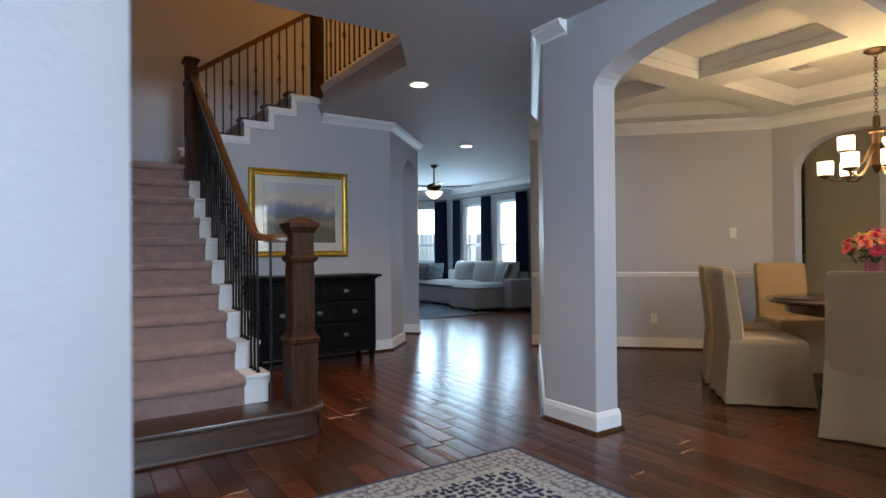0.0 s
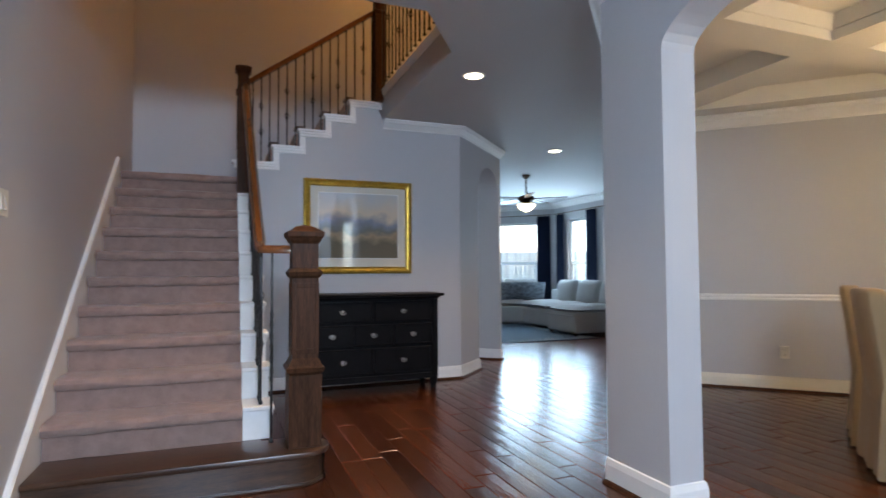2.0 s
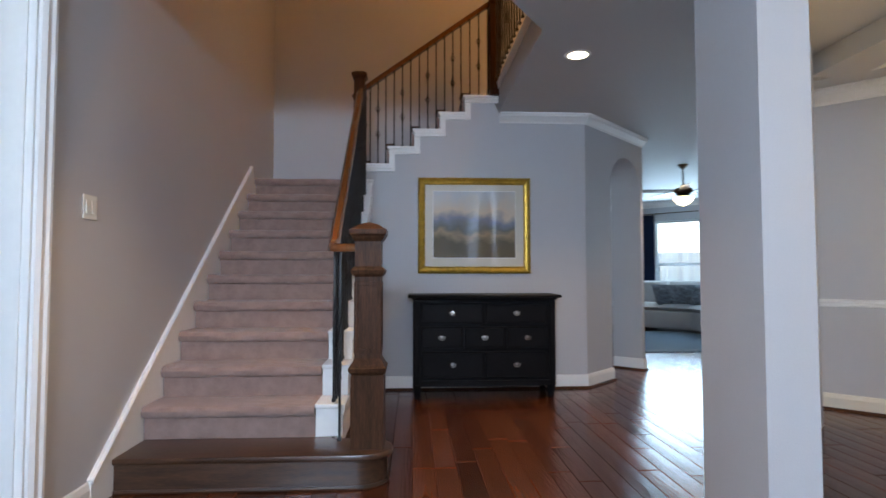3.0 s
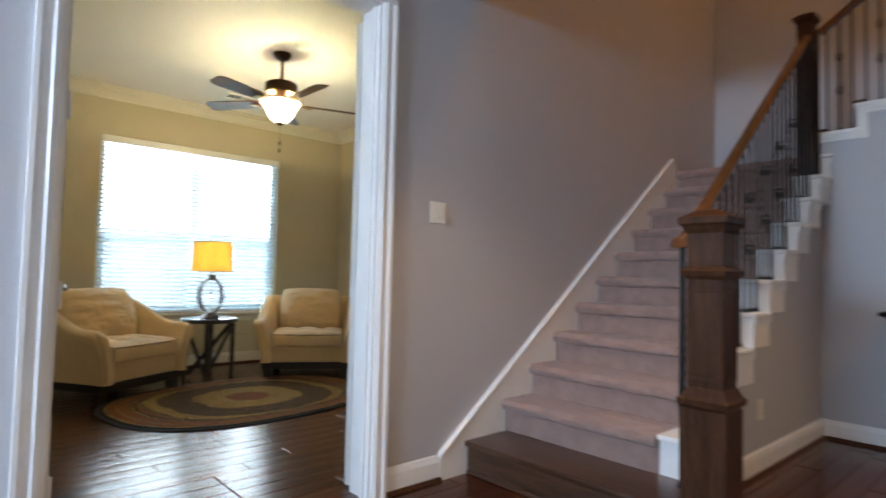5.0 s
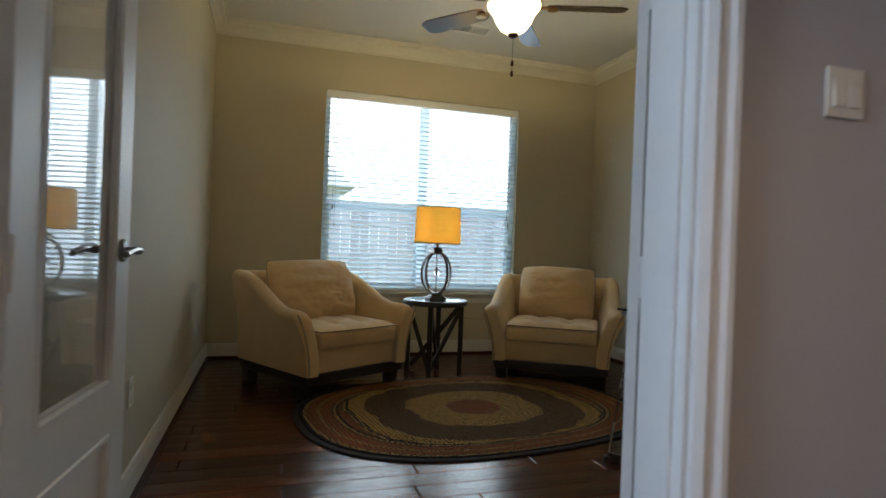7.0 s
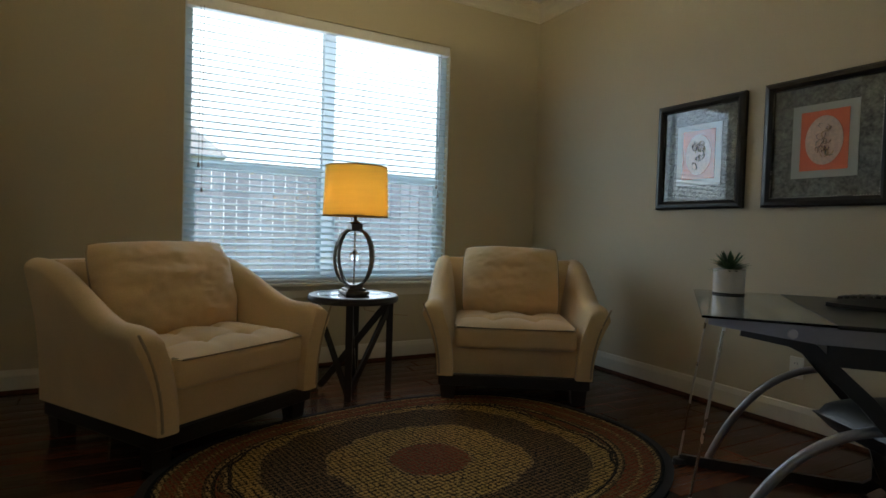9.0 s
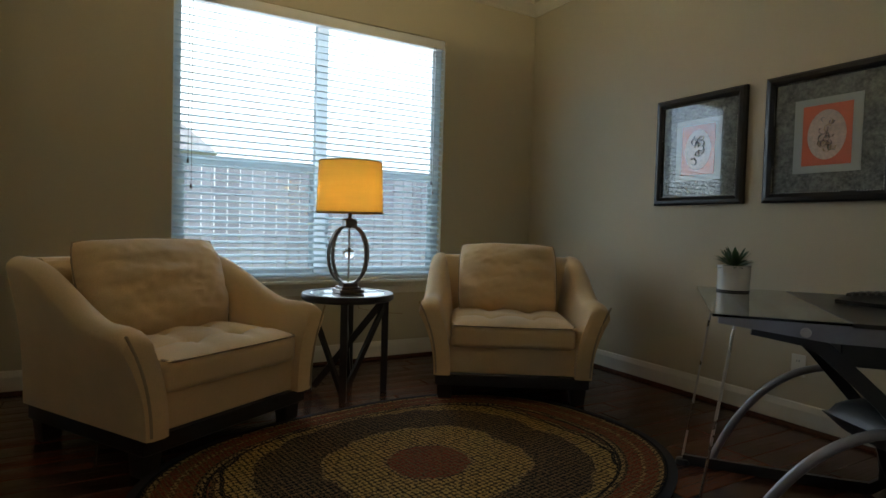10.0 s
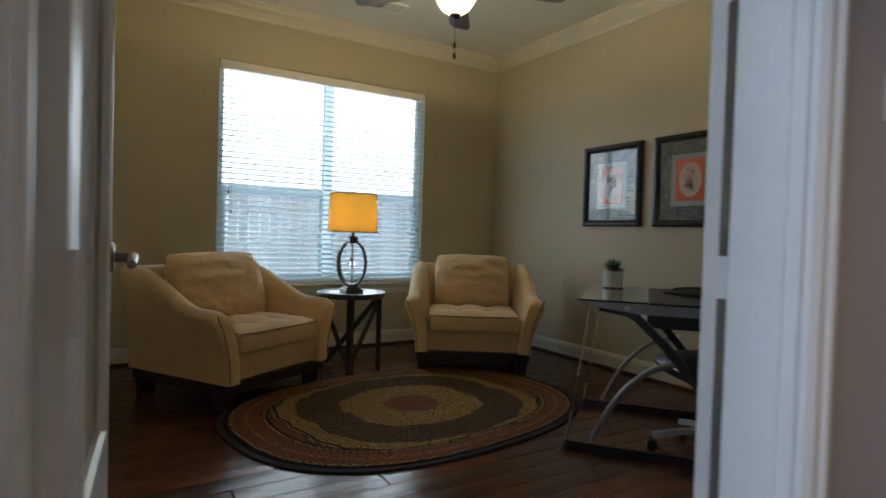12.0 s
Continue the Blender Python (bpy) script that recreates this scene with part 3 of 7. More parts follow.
def door_leaf(m, side, label):
    """A glazed leaf, hinge edge on local x=0, width along +x; a panel below the glass."""
    w, h, t = 0.615, 2.41, 0.036
    leaf = thing("door_leaf", label, "door", "study double doors", m)
    st, top, lock, bot, zl = 0.115, 0.13, 0.14, 0.24, 0.52
    b = box(0, -t / 2, 0.012, st, t / 2, h)
    box(w - st, -t / 2, 0.012, w, t / 2, h, bm=b)
    box(st, -t / 2, h - top, w - st, t / 2, h, bm=b)
    box(st, -t / 2, zl, w - st, t / 2, zl + lock, bm=b)
    box(st, -t / 2, 0.012, w - st, t / 2, bot, bm=b)
    part("frame", b, DOORPAINT, leaf)
    part("panel", prism([(st, -0.006, bot), (w - st, -0.006, bot), (w - st, -0.006, zl), (st, -0.006, zl)], (0, 0.012, 0)), DOORPAINT, leaf, "recessed cream panel")
    b = bmesh.new()
    for y in (-t / 2, t / 2):
        for z0, z1 in ((bot, zl), (zl + lock, h - top)):
            q = [(st, y * 0.75, z0), (w - st, y * 0.75, z0), (w - st, y * 0.75, z1), (st, y * 0.75, z1)]
            for a, c in zip(q, q[1:] + q[:1]):
                rod(a, c, 0.011, seg=6, bm=b)
    part("bead", b, DOORPAINT, leaf)
    g = part("glass_pane", box(st, -0.004, zl + lock, w - st, 0.004, h - top), GLASS, leaf, "clear bevelled glass pane")
    g.visible_shadow = False
    hd = part("lever_handle", lathe([(0, -0.002), (0.03, -0.002), (0.032, 0.004), (0.026, 0.010), (0, 0.012)], 20, m=pose(w - 0.06, -t / 2, 1.0, 90, 0, 0)), DARKNICKEL, leaf, "pewter lever handle", True)
    b = lathe([(0, -0.002), (0.03, -0.002), (0.032, 0.004), (0.026, 0.010), (0, 0.012)], 20, m=pose(w - 0.06, t / 2, 1.0, -90, 0, 0))
    for s in (-1, 1):
        y = s * (t / 2 + 0.045)
        rod((w - 0.06, s * t / 2, 1.0), (w - 0.06, y, 1.0), 0.010, bm=b)
        tube([(w - 0.06, y, 1.0), (w - 0.10, y, 1.004), (w - 0.14, y, 0.998), (w - 0.17, y, 0.992)], 0.009, bm=b)
    part("lever", b, DARKNICKEL, hd, "", True)
    for z in (0.29, 0.985, 1.68, 2.30):
        if side < 0:
            b = box(-0.001, t / 2, z - 0.05, 0.004, t / 2 + 0.037, z + 0.05)
            rod((-0.002, t / 2 + 0.018, z - 0.05), (-0.002, t / 2 + 0.018, z + 0.05), 0.008, bm=b)
        else:
            b = box(-0.016, -t / 2 - 0.003, z - 0.05, 0.030, -t / 2 - 0.0005, z + 0.05)
            rod((-0.004, -t / 2 - 0.006, z - 0.05), (-0.004, -t / 2 - 0.006, z + 0.05), 0.006, bm=b)
        part("hinge", b, DOORPAINT, leaf, "painted butt hinge")
    return leaf


door_leaf(pose(-0.165, D0 + 0.030, 0, 0, 0, 174.8), 1, "cream glazed door leaf standing open into study")
right_leaf = door_leaf(pose(-0.212, D1 + 0.008, 0, 0, 0, 100) @ Matrix.Diagonal((1, -1, 1, 1)), -1, "cream glazed door leaf folded back against study wall")


# ---- windows ----
def window(name, m, w, h, label, kind="structure"):
    """A sash window, w by h, standing on its sill at local z=0, facing local -y, two lights wide where it is wide."""
    fr = thing(name, label, "window", "", m, kind)
    f = 0.05
    b = box(0, 0.06, 0, f, 0.12, h)
    box(w - f, 0.06, 0, w, 0.12, h, bm=b)
    box(f, 0.06, h - f, w - f, 0.12, h, bm=b)
    box(f, 0.06, 0, w - f, 0.12, f, bm=b)
    lights = 2 if w > 1.3 else 1
    if lights == 2:
        box(w / 2 - 0.04, 0.05, f, w / 2 + 0.04, 0.12, h - f, bm=b)
    part("window_frame", b, VINYL, fr)
    for i in range(lights):
        x0 = f if i == 0 else w / 2 + 0.04
        x1 = (w / 2 - 0.04) if (lights == 2 and i == 0) else w - f
        zm = h * 0.43
        b = box(x0, 0.07, zm - 0.028, x1, 0.105, zm + 0.028)
        box(x0, 0.075, f, x0 + 0.03, 0.10, zm - 0.028, bm=b)
        box(x1 - 0.03, 0.075, f, x1, 0.10, zm - 0.028, bm=b)
        box(x0 + 0.03, 0.075, f, x1 - 0.03, 0.10, f + 0.035, bm=b)
        part("sash", b, VINYL, fr)
        for z0, z1 in ((f, zm - 0.028), (zm + 0.028, h - f)):
            g = part("pane", box(x0 - 0.004, 0.086, z0 - 0.004, x1 + 0.004, 0.091, z1 + 0.004), GLASS, fr)
            g.visible_shadow = False
    return fr


def blind(m, w, h, tilt, label, pitch=0.0445):
    """Two-inch slats hung on cords below a head rail; local z=0 is the bottom, local -y the room."""
    bl = thing("window_blind", label, "blind", "", m)
    part("head_rail", box(0.006, -0.03, h - 0.075, w - 0.006, 0.03, h - 0.004, 0.004), WHITE, bl)
    part("bottom_rail", box(0.008, -0.024, 0.004, w - 0.008, 0.024, 0.026, 0.004), WHITE, bl)
    n = int((h - 0.11) / pitch)
    sb = bmesh.new()
    prof = [(-0.024, 0), (-0.012, 0.0028), (0, 0.0036), (0.012, 0.0028), (0.024, 0), (0.024, -0.0022), (0.012, 0.0006), (0, 0.0014), (-0.012, 0.0006), (-0.024, -0.0022)]
    prism([(0.01, y, z) for y, z in prof], (w - 0.02, 0, 0), bm=sb)
    first = part("slat", sb, SLAT, bl)
    for i in range(n):
        s = first if i == 0 else new("slat", first.data)
        s.parent = bl
        s.matrix_basis = pose(0, 0, 0.045 + i * pitch, tilt + random.uniform(-1.2, 1.2), 0, 0)
    for f in (0.12, 0.37, 0.63, 0.88):
        part("ladder_cord", rod((w * f, -0.026, 0.02), (w * f, -0.026, h - 0.07), 0.0016, seg=5), WHITE, bl)
    for x, z in ((0.09, 0.78), (0.11, 0.62), (w - 0.10, 0.75), (w - 0.085, 0.68)):
        b = rod((x, -0.036, z), (x, -0.036, h - 0.07), 0.0018, seg=5)
        lathe([(0, -0.02), (0.009, -0.018), (0.006, 0.012), (0.002, 0.016)], 8, bm=b, m=pose(x, -0.036, z))
        part("pull_cord", b, DARKNICKEL, bl, "pull cord with tassel")
    return bl


SW = pose(WX, WY0, WZ0, 0, 0, 90)
window("window_study", SW, WY1 - WY0, WZ1 - WZ0, "white double sash window behind blinds")
blind(pose(WX - 0.028, WY0, WZ0, 0, 0, 90), WY1 - WY0, WZ1 - WZ0, 20, "white two-inch horizontal blinds over study window")
b = box(WX - 0.06, WY0 - 0.05, WZ0 - 0.022, WX + 0.05, WY1 + 0.05, WZ0 + 0.002, 0.005)
prism([(WX + 0.002, WY0 - 0.02, WZ0 - 0.10), (WX + 0.018, WY0 - 0.02, WZ0 - 0.10), (WX + 0.022, WY0 - 0.02, WZ0 - 0.05), (WX + 0.036, WY0 - 0.02, WZ0 - 0.023), (WX + 0.002, WY0 - 0.02, WZ0 - 0.023)], (0, WY1 - WY0 + 0.04, 0), bm=b)
structure("window_sill_study", b, CREAMTRIM, "cream window sill with moulded apron", "window sill")
# ---- stairs ----
RISE, RUN, Y1 = 0.1835, 0.242, 3.687


def nose(k):
    return Y1 + (k - 2) * RUN


stair = thing("staircase", "carpeted staircase with white skirts and a dark oak starter step", "staircase", "", None, "structure")
# starter step with a bullnose end
pts = [(0.02, 3.37), (1.26, 3.37)]
pts += [(1.26 + 0.16 * math.sin(a), 3.53 - 0.16 * math.cos(a)) for a in [math.pi * i / 14 for i in range(15)]]
pts += [(1.26, 3.69), (1.07, 3.69), (1.07, 3.80), (0.02, 3.80)]
dedup = []
for p in pts:
    if not dedup or (Vector(p) - Vector(dedup[-1])).length > 1e-3:
        dedup.append(p)
shrunk = [(x if x < 0.1 else x - 0.03 * (1 if x > 1.1 else 0), y + (0.03 if y < 3.53 else -0.03 if (y < 3.75 and x > 1.08) else 0)) for x, y in dedup]
part("starter_riser", prism([(x, y, 0.0) for x, y in shrunk], (0, 0, 0.150)), OAKH, stair, "dark oak curved riser", True)
part("starter_tread", prism([(x, y, 0.150) for x, y in dedup], (0, 0, 0.034), bevel=0.010), OAKH, stair, "dark oak starter tread with bullnose", True)
part("starter_shoe", tube([(x, y, 0.010) for x, y in shrunk[:18]], 0.012, 6), OAKH, stair)
# carpeted treads: each a rounded nosing over its riser
CSEC = [(0.0, -RISE), (0.0, -0.066), (0.004, -0.064), (-0.022, -0.060), (-0.038, -0.046), (-0.043, -0.022), (-0.034, -0.004), (-0.014, 0.003), (0.02, 0.004), (RUN + 0.02, 0.004), (RUN + 0.02, -RISE)]
cb = bmesh.new()
n = 30
rings = []
for i in range(n + 1):
    x = 0.022 + (0.970 - 0.022) * i / n
    rings.append([(x, y + 0.004 * noise.noise((x * 9, q * 1.7, 3)), z + 0.004 * noise.noise((x * 7, q * 2.1, 9))) for q, (y, z) in enumerate(CSEC)])
loft(rings, bm=cb)
first = part("carpet_tread", cb, CARPET, stair, "", True)
for k in range(2, 12):
    t = first if k == 2 else new("carpet_tread", first.data)
    t.parent = stair
    t.matrix_basis = pose(0, nose(k) + 0.024, k * RISE)
part("landing", box(0.022, nose(11) + 0.2, 1.85, 1.06, 6.655, 11 * RISE + 0.003), CARPET, stair)
# white skirt blocks at the open side, with capped tops
for k in range(2, 12):
    y = nose(k) + 0.03
    b = box(0.972, y, (k - 1) * RISE - 0.0, 1.125, y + RUN, k * RISE - 0.022)
    box(0.968, y - 0.022, k * RISE - 0.020, 1.142, y + RUN - 0.02, k * RISE + 0.004, 0.004, bm=b)
    prism([(1.1255, y, k * RISE - 0.022), (1.138, y, k * RISE - 0.022), (1.131, y, k * RISE - 0.06), (1.1255, y, k * RISE - 0.06)], (0, RUN, 0), bm=b)
    part("tread_end", b, WHITE, stair)
# wall skirt board with cap along the west wall
sl = RISE / RUN
ya, yb = 3.20, 5.78
za = lambda y: 0.137 + (y - ya) * (2.115 - 0.137) / (yb - ya)
b = prism([(0.001, ya, 0), (0.001, 3.6, 0), (0.001, 6.0, 1.8), (0.001, yb + 0.02, za(yb)), (0.001, ya, za(ya))], (0.018, 0, 0))
part("skirt_board", b, WHITE, stair)
part("skirt_cap", tube([(0.012, ya, za(ya)), (0.012, yb, za(yb))], 0.02, profile=[(-0.012, -0.02), (0.014, -0.02), (0.016, 0.0), (0.006, 0.008), (-0.012, 0.008)]), WHITE, stair)
# upper flight: stepped white fascia on the picture wall, dark treads behind it
UP = ((1.06, 1.29, 2.165), (1.29, 1.535, 2.335), (1.535, 1.785, 2.51), (1.785, 2.03, 2.68), (2.03, 2.30, 2.85))
for i, (x0, x1, z) in enumerate(UP):
    b = box(x0 - 0.14 if i == 0 else x0 - 0.015, PY - 0.028, z - 0.012, x1 + 0.012, PY + 0.10, z + 0.016, 0.004)
    box(x0 if i else x0 - 0.12, PY - 0.016, z - 0.060, x1 + 0.060, PY - 0.0005, z - 0.012, 0.003, bm=b)
    box(x0 if i else x0 - 0.12, PY - 0.024, z - 0.035, x1 + 0.03, PY - 0.0005, z - 0.0125, 0.003, bm=b)
    box(x1 + 0.0, PY - 0.014, z - 0.0125, x1 + 0.058, PY - 0.0005, z + (0.112 if i < 4 else 0.19), 0.003, bm=b)
    part("stepped_trim", b, WHITE, stair)
    part("upper_tread", box(x0 - 0.02, PY + 0.101, z - 0.17, x1, 6.655, z + 0.012), CARPET, stair)
    part("tread_nosing", box(x0 - 0.04, PY + 0.02, z + 0.016, x0 + 0.05, PY + 0.16, z + 0.05, 0.008), OAKH, stair, "dark oak tread end")

# ---- balustrade ----
balus = thing("balustrade", "wrought iron balustrade with dark oak newels and handrail", "balustrade", "", None, "structure")


def square(h, z, x=0.0, y=0.0):
    return [(x - h, y - h, z), (x + h, y - h, z), (x + h, y + h, z), (x - h, y + h, z)]


def newel(x, y, z0, levels, zpanel):
    """A box newel: stacked square sections (half width, height) with mouldings, and a recessed panel on each face."""
    p = part("newel_post", loft([square(h, z0 + z, x, y) for h, z in levels]), OAK, balus, "dark oak box newel with pyramid cap")
    for s in range(4):
        b = bmesh.new()
        m = pose(x, y, z0, 0, 0, 90 * s)
        w0, w1 = zpanel[2] * 0.72, zpanel[2]
        za_, zb_ = zpanel[0], zpanel[1]
        for x0, x1, a, c in ((-w1, -w0, za_, zb_), (w0, w1, za_, zb_), (-w0, w0, za_, za_ + 0.025), (-w0, w0, zb_ - 0.025, zb_)):
            box(x0, -w1 - 0.004, a, x1, -w1 + 0.004, c, 0.002, bm=b, m=m)
        part("panel_frame", b, OAK, p)
    return p


NX, NY = 1.283, 3.545
newel(NX, NY, 0.184, [(0.088, 0), (0.088, 0.385), (0.082, 0.39), (0.098, 0.405), (0.102, 0.425), (0.090, 0.435), (0.075, 0.465), (0.070, 0.475), (0.070, 0.91), (0.086, 0.925), (0.092, 0.945), (0.078, 0.96), (0.070, 0.965), (0.070, 1.10), (0.082, 1.115), (0.088, 1.13), (0.098, 1.14), (0.100, 1.165), (0.088, 1.17), (0.05, 1.195), (0.0005, 1.21)], (0.50, 0.885, 0.070))
newel(1.015, 5.78, 1.86, [(0.05, 0), (0.05, 0.90), (0.062, 0.915), (0.066, 0.93), (0.055, 0.945), (0.05, 0.95), (0.05, 1.10), (0.062, 1.115), (0.070, 1.125), (0.072, 1.15), (0.064, 1.155), (0.036, 1.175), (0.0005, 1.185)], (0.40, 0.85, 0.05))
newel(2.325, 5.88, 2.86, [(0.05, 0), (0.05, 0.90), (0.062, 0.915), (0.066, 0.93), (0.055, 0.945), (0.05, 0.95), (0.05, 1.06), (0.07, 1.075), (0.072, 1.10), (0.036, 1.125), (0.0005, 1.135)], (0.05, 0.85, 0.05))
HR = [(-0.030, -0.022), (0.030, -0.022), (0.034, -0.006), (0.028, 0.012), (0.014, 0.024), (-0.014, 0.024), (-0.028, 0.012), (-0.034, -0.006)]
rz = lambda y: 1.30 + (y - 3.80) * (2.845 - 1.30) / (5.72 - 3.80)
rail = [(NX - 0.06, 3.60, 1.255), (1.16, 3.605, 1.255), (1.10, 3.63, 1.256), (1.07, 3.69, 1.262), (1.062, 3.75, 1.278)] + [(1.06 - i * 0.008, 3.80 + i * 0.48, rz(3.80 + i * 0.48)) for i in range(5)]
part("handrail", tube(rail, 0.03, profile=HR), RAIL, balus, "polished reddish oak handrail", True)
uz = lambda x: 2.93 + (x - 1.06) * (3.80 - 2.93) / (2.28 - 1.06)
part("handrail", tube([(1.06, PY + 0.02, uz(1.06)), (2.28, PY + 0.02, uz(2.28))], 0.03, profile=HR), RAIL, balus, "reddish oak upper handrail", True)
hole = [(2.33, 5.86), (2.33, 4.02), (1.99, 3.50), (0.0, 3.50)]
part("handrail", tube([(x, y, 3.92) for x, y in hole], 0.03, profile=HR), RAIL, balus, "reddish oak gallery handrail", True)


def baluster(x, y, z0, z1, kind):
    """A square iron bar; with two open baskets (0), twisted in the middle (1) or plain (2)."""
    b = box(x - 0.0065, y - 0.0065, z0, x + 0.0065, y + 0.0065, z1)
    lathe([(0.013, 0), (0.016, 0.004), (0.016, 0.014), (0.009, 0.026)], 4, bm=b, m=pose(x, y, z0, 0, 0, 45))
    h = z1 - z0
    if kind == 0:
        for zc in (z0 + h * 0.36, z0 + h * 0.66):
            for i in range(4):
                a0 = i * math.pi / 2
                tube([(x + 0.021 * math.sin(math.pi * s / 8) * math.cos(a0 + s * 0.35), y + 0.021 * math.sin(math.pi * s / 8) * math.sin(a0 + s * 0.35), zc - 0.04 + 0.01 * s) for s in range(9)], 0.0035, 5, bm=b)
            for dz in (-0.048, 0.048):
                lathe([(0.008, -0.006), (0.011, 0), (0.008, 0.006)], 8, bm=b, m=pose(x, y, zc + dz))
    elif kind == 1:
        tw = []
        for s in range(25):
            a = s * math.pi / 8
            tw.append([(x + 0.0105 * math.cos(a + q * math.pi / 2), y + 0.0105 * math.sin(a + q * math.pi / 2), z0 + h * (0.32 + 0.36 * s / 24)) for q in range(4)])
        loft(tw, bm=b)
    return part("baluster", b, IRON, balus)


c = 0
baluster(1.118, 3.625, 0.184, 1.24, 1)
for k in range(2, 11):
    for f in (0.035, 0.117, 0.199):
        y = nose(k) + 0.03 + f
        baluster(1.068, y, k * RISE + 0.004, max(1.27, rz(y)) - 0.02, 0 if f == 0.117 else (1 if f < 0.1 else 2))
for x0, x1, z in UP:
    for f in (0.2, 0.53, 0.86):
        x = x0 + (x1 - x0) * f
        c += 1
        baluster(x, PY + 0.02, z + 0.016, uz(x) - 0.02, 0 if abs(f - 0.53) < 0.1 else 2)
for (xa, ya_), (xb, yb_) in zip(hole, hole[1:]):
    n = int(math.hypot(xb - xa, yb_ - ya_) / 0.11)
    for i in range(1, n + 1):
        c += 1
        baluster(xa + (xb - xa) * i / n, ya_ + (yb_ - ya_) * i / n, 3.0, 3.9, 0 if c % 3 == 0 else 2)
# white fascia and cap round the gallery edge
b = moulding([(0.0, 3.45, FC), (1.995, 3.45, FC), (2.369, 3.993, FC), (2.369, PY - 0.03, FC)], [(0, 0.002), (0.006, 0.002), (0.006, 0.22), (0, 0.22)])
structure("gallery_fascia", b, GREY, "grey painted fascia of the upstairs floor edge", "fascia")
b = moulding([(0.0, 3.45, FC), (1.995, 3.45, FC), (2.369, 3.993, FC), (2.369, PY - 0.03, FC)], [(-0.12, 0.262), (-0.12, 0.30), (0.02, 0.30), (0.03, 0.29), (0.022, 0.25), (0.012, 0.222), (0.0065, 0.222), (0.0065, 0.262)])
structure("gallery_trim", b, WHITE, "white trim along the gallery edge", "trim")

# ---- foyer things ----


def wall_plate(name, m, kind, label, category):
    """A cover plate on local y=0 facing local -y: rockers for a switch, two sockets for an outlet."""
    p = thing(name, label, category, "", m)
    w = 0.115 if kind == "double" else 0.072
    part("cover_plate", box(-w / 2, -0.007, -0.058, w / 2, 0, 0.058, 0.003), PLATE, p)
    if kind == "outlet":
        for z in (-0.024, 0.024):
            s = part("socket", lathe([(0, 0), (0.017, 0), (0.017, 0.003), (0, 0.003)], 14, m=pose(0, -0.007, z, 90, 0, 0)), PLATE, p)
            # black strips on the face stand for the shade inside the slots
            b = box(-0.008, -0.0105, z - 0.004, -0.005, -0.0101, z + 0.005)
            box(0.005, -0.0105, z - 0.004, 0.008, -0.0101, z + 0.005, bm=b)
            part("slot", b, PLASTIC, s)
    else:
        for x in ((-0.023, 0.023) if kind == "double" else (0,)):
            part("rocker", prism([(x - 0.016, -0.0072, -0.032), (x - 0.016, -0.013, -0.032), (x - 0.016, -0.0085, 0.032), (x - 0.016, -0.0072, 0.032)], (0.032, 0, 0)), PLATE, p)
    return p


wall_plate("light_switch", pose(0.0, 3.156, 1.423, 0, 0, 90), "double", "ivory double rocker switch on grey wall", "light switch")
wall_plate("wall_outlet", pose(1.06, 4.72, 0.36, 0, 0, 90), "outlet", "ivory outlet on wall under stairs", "outlet")


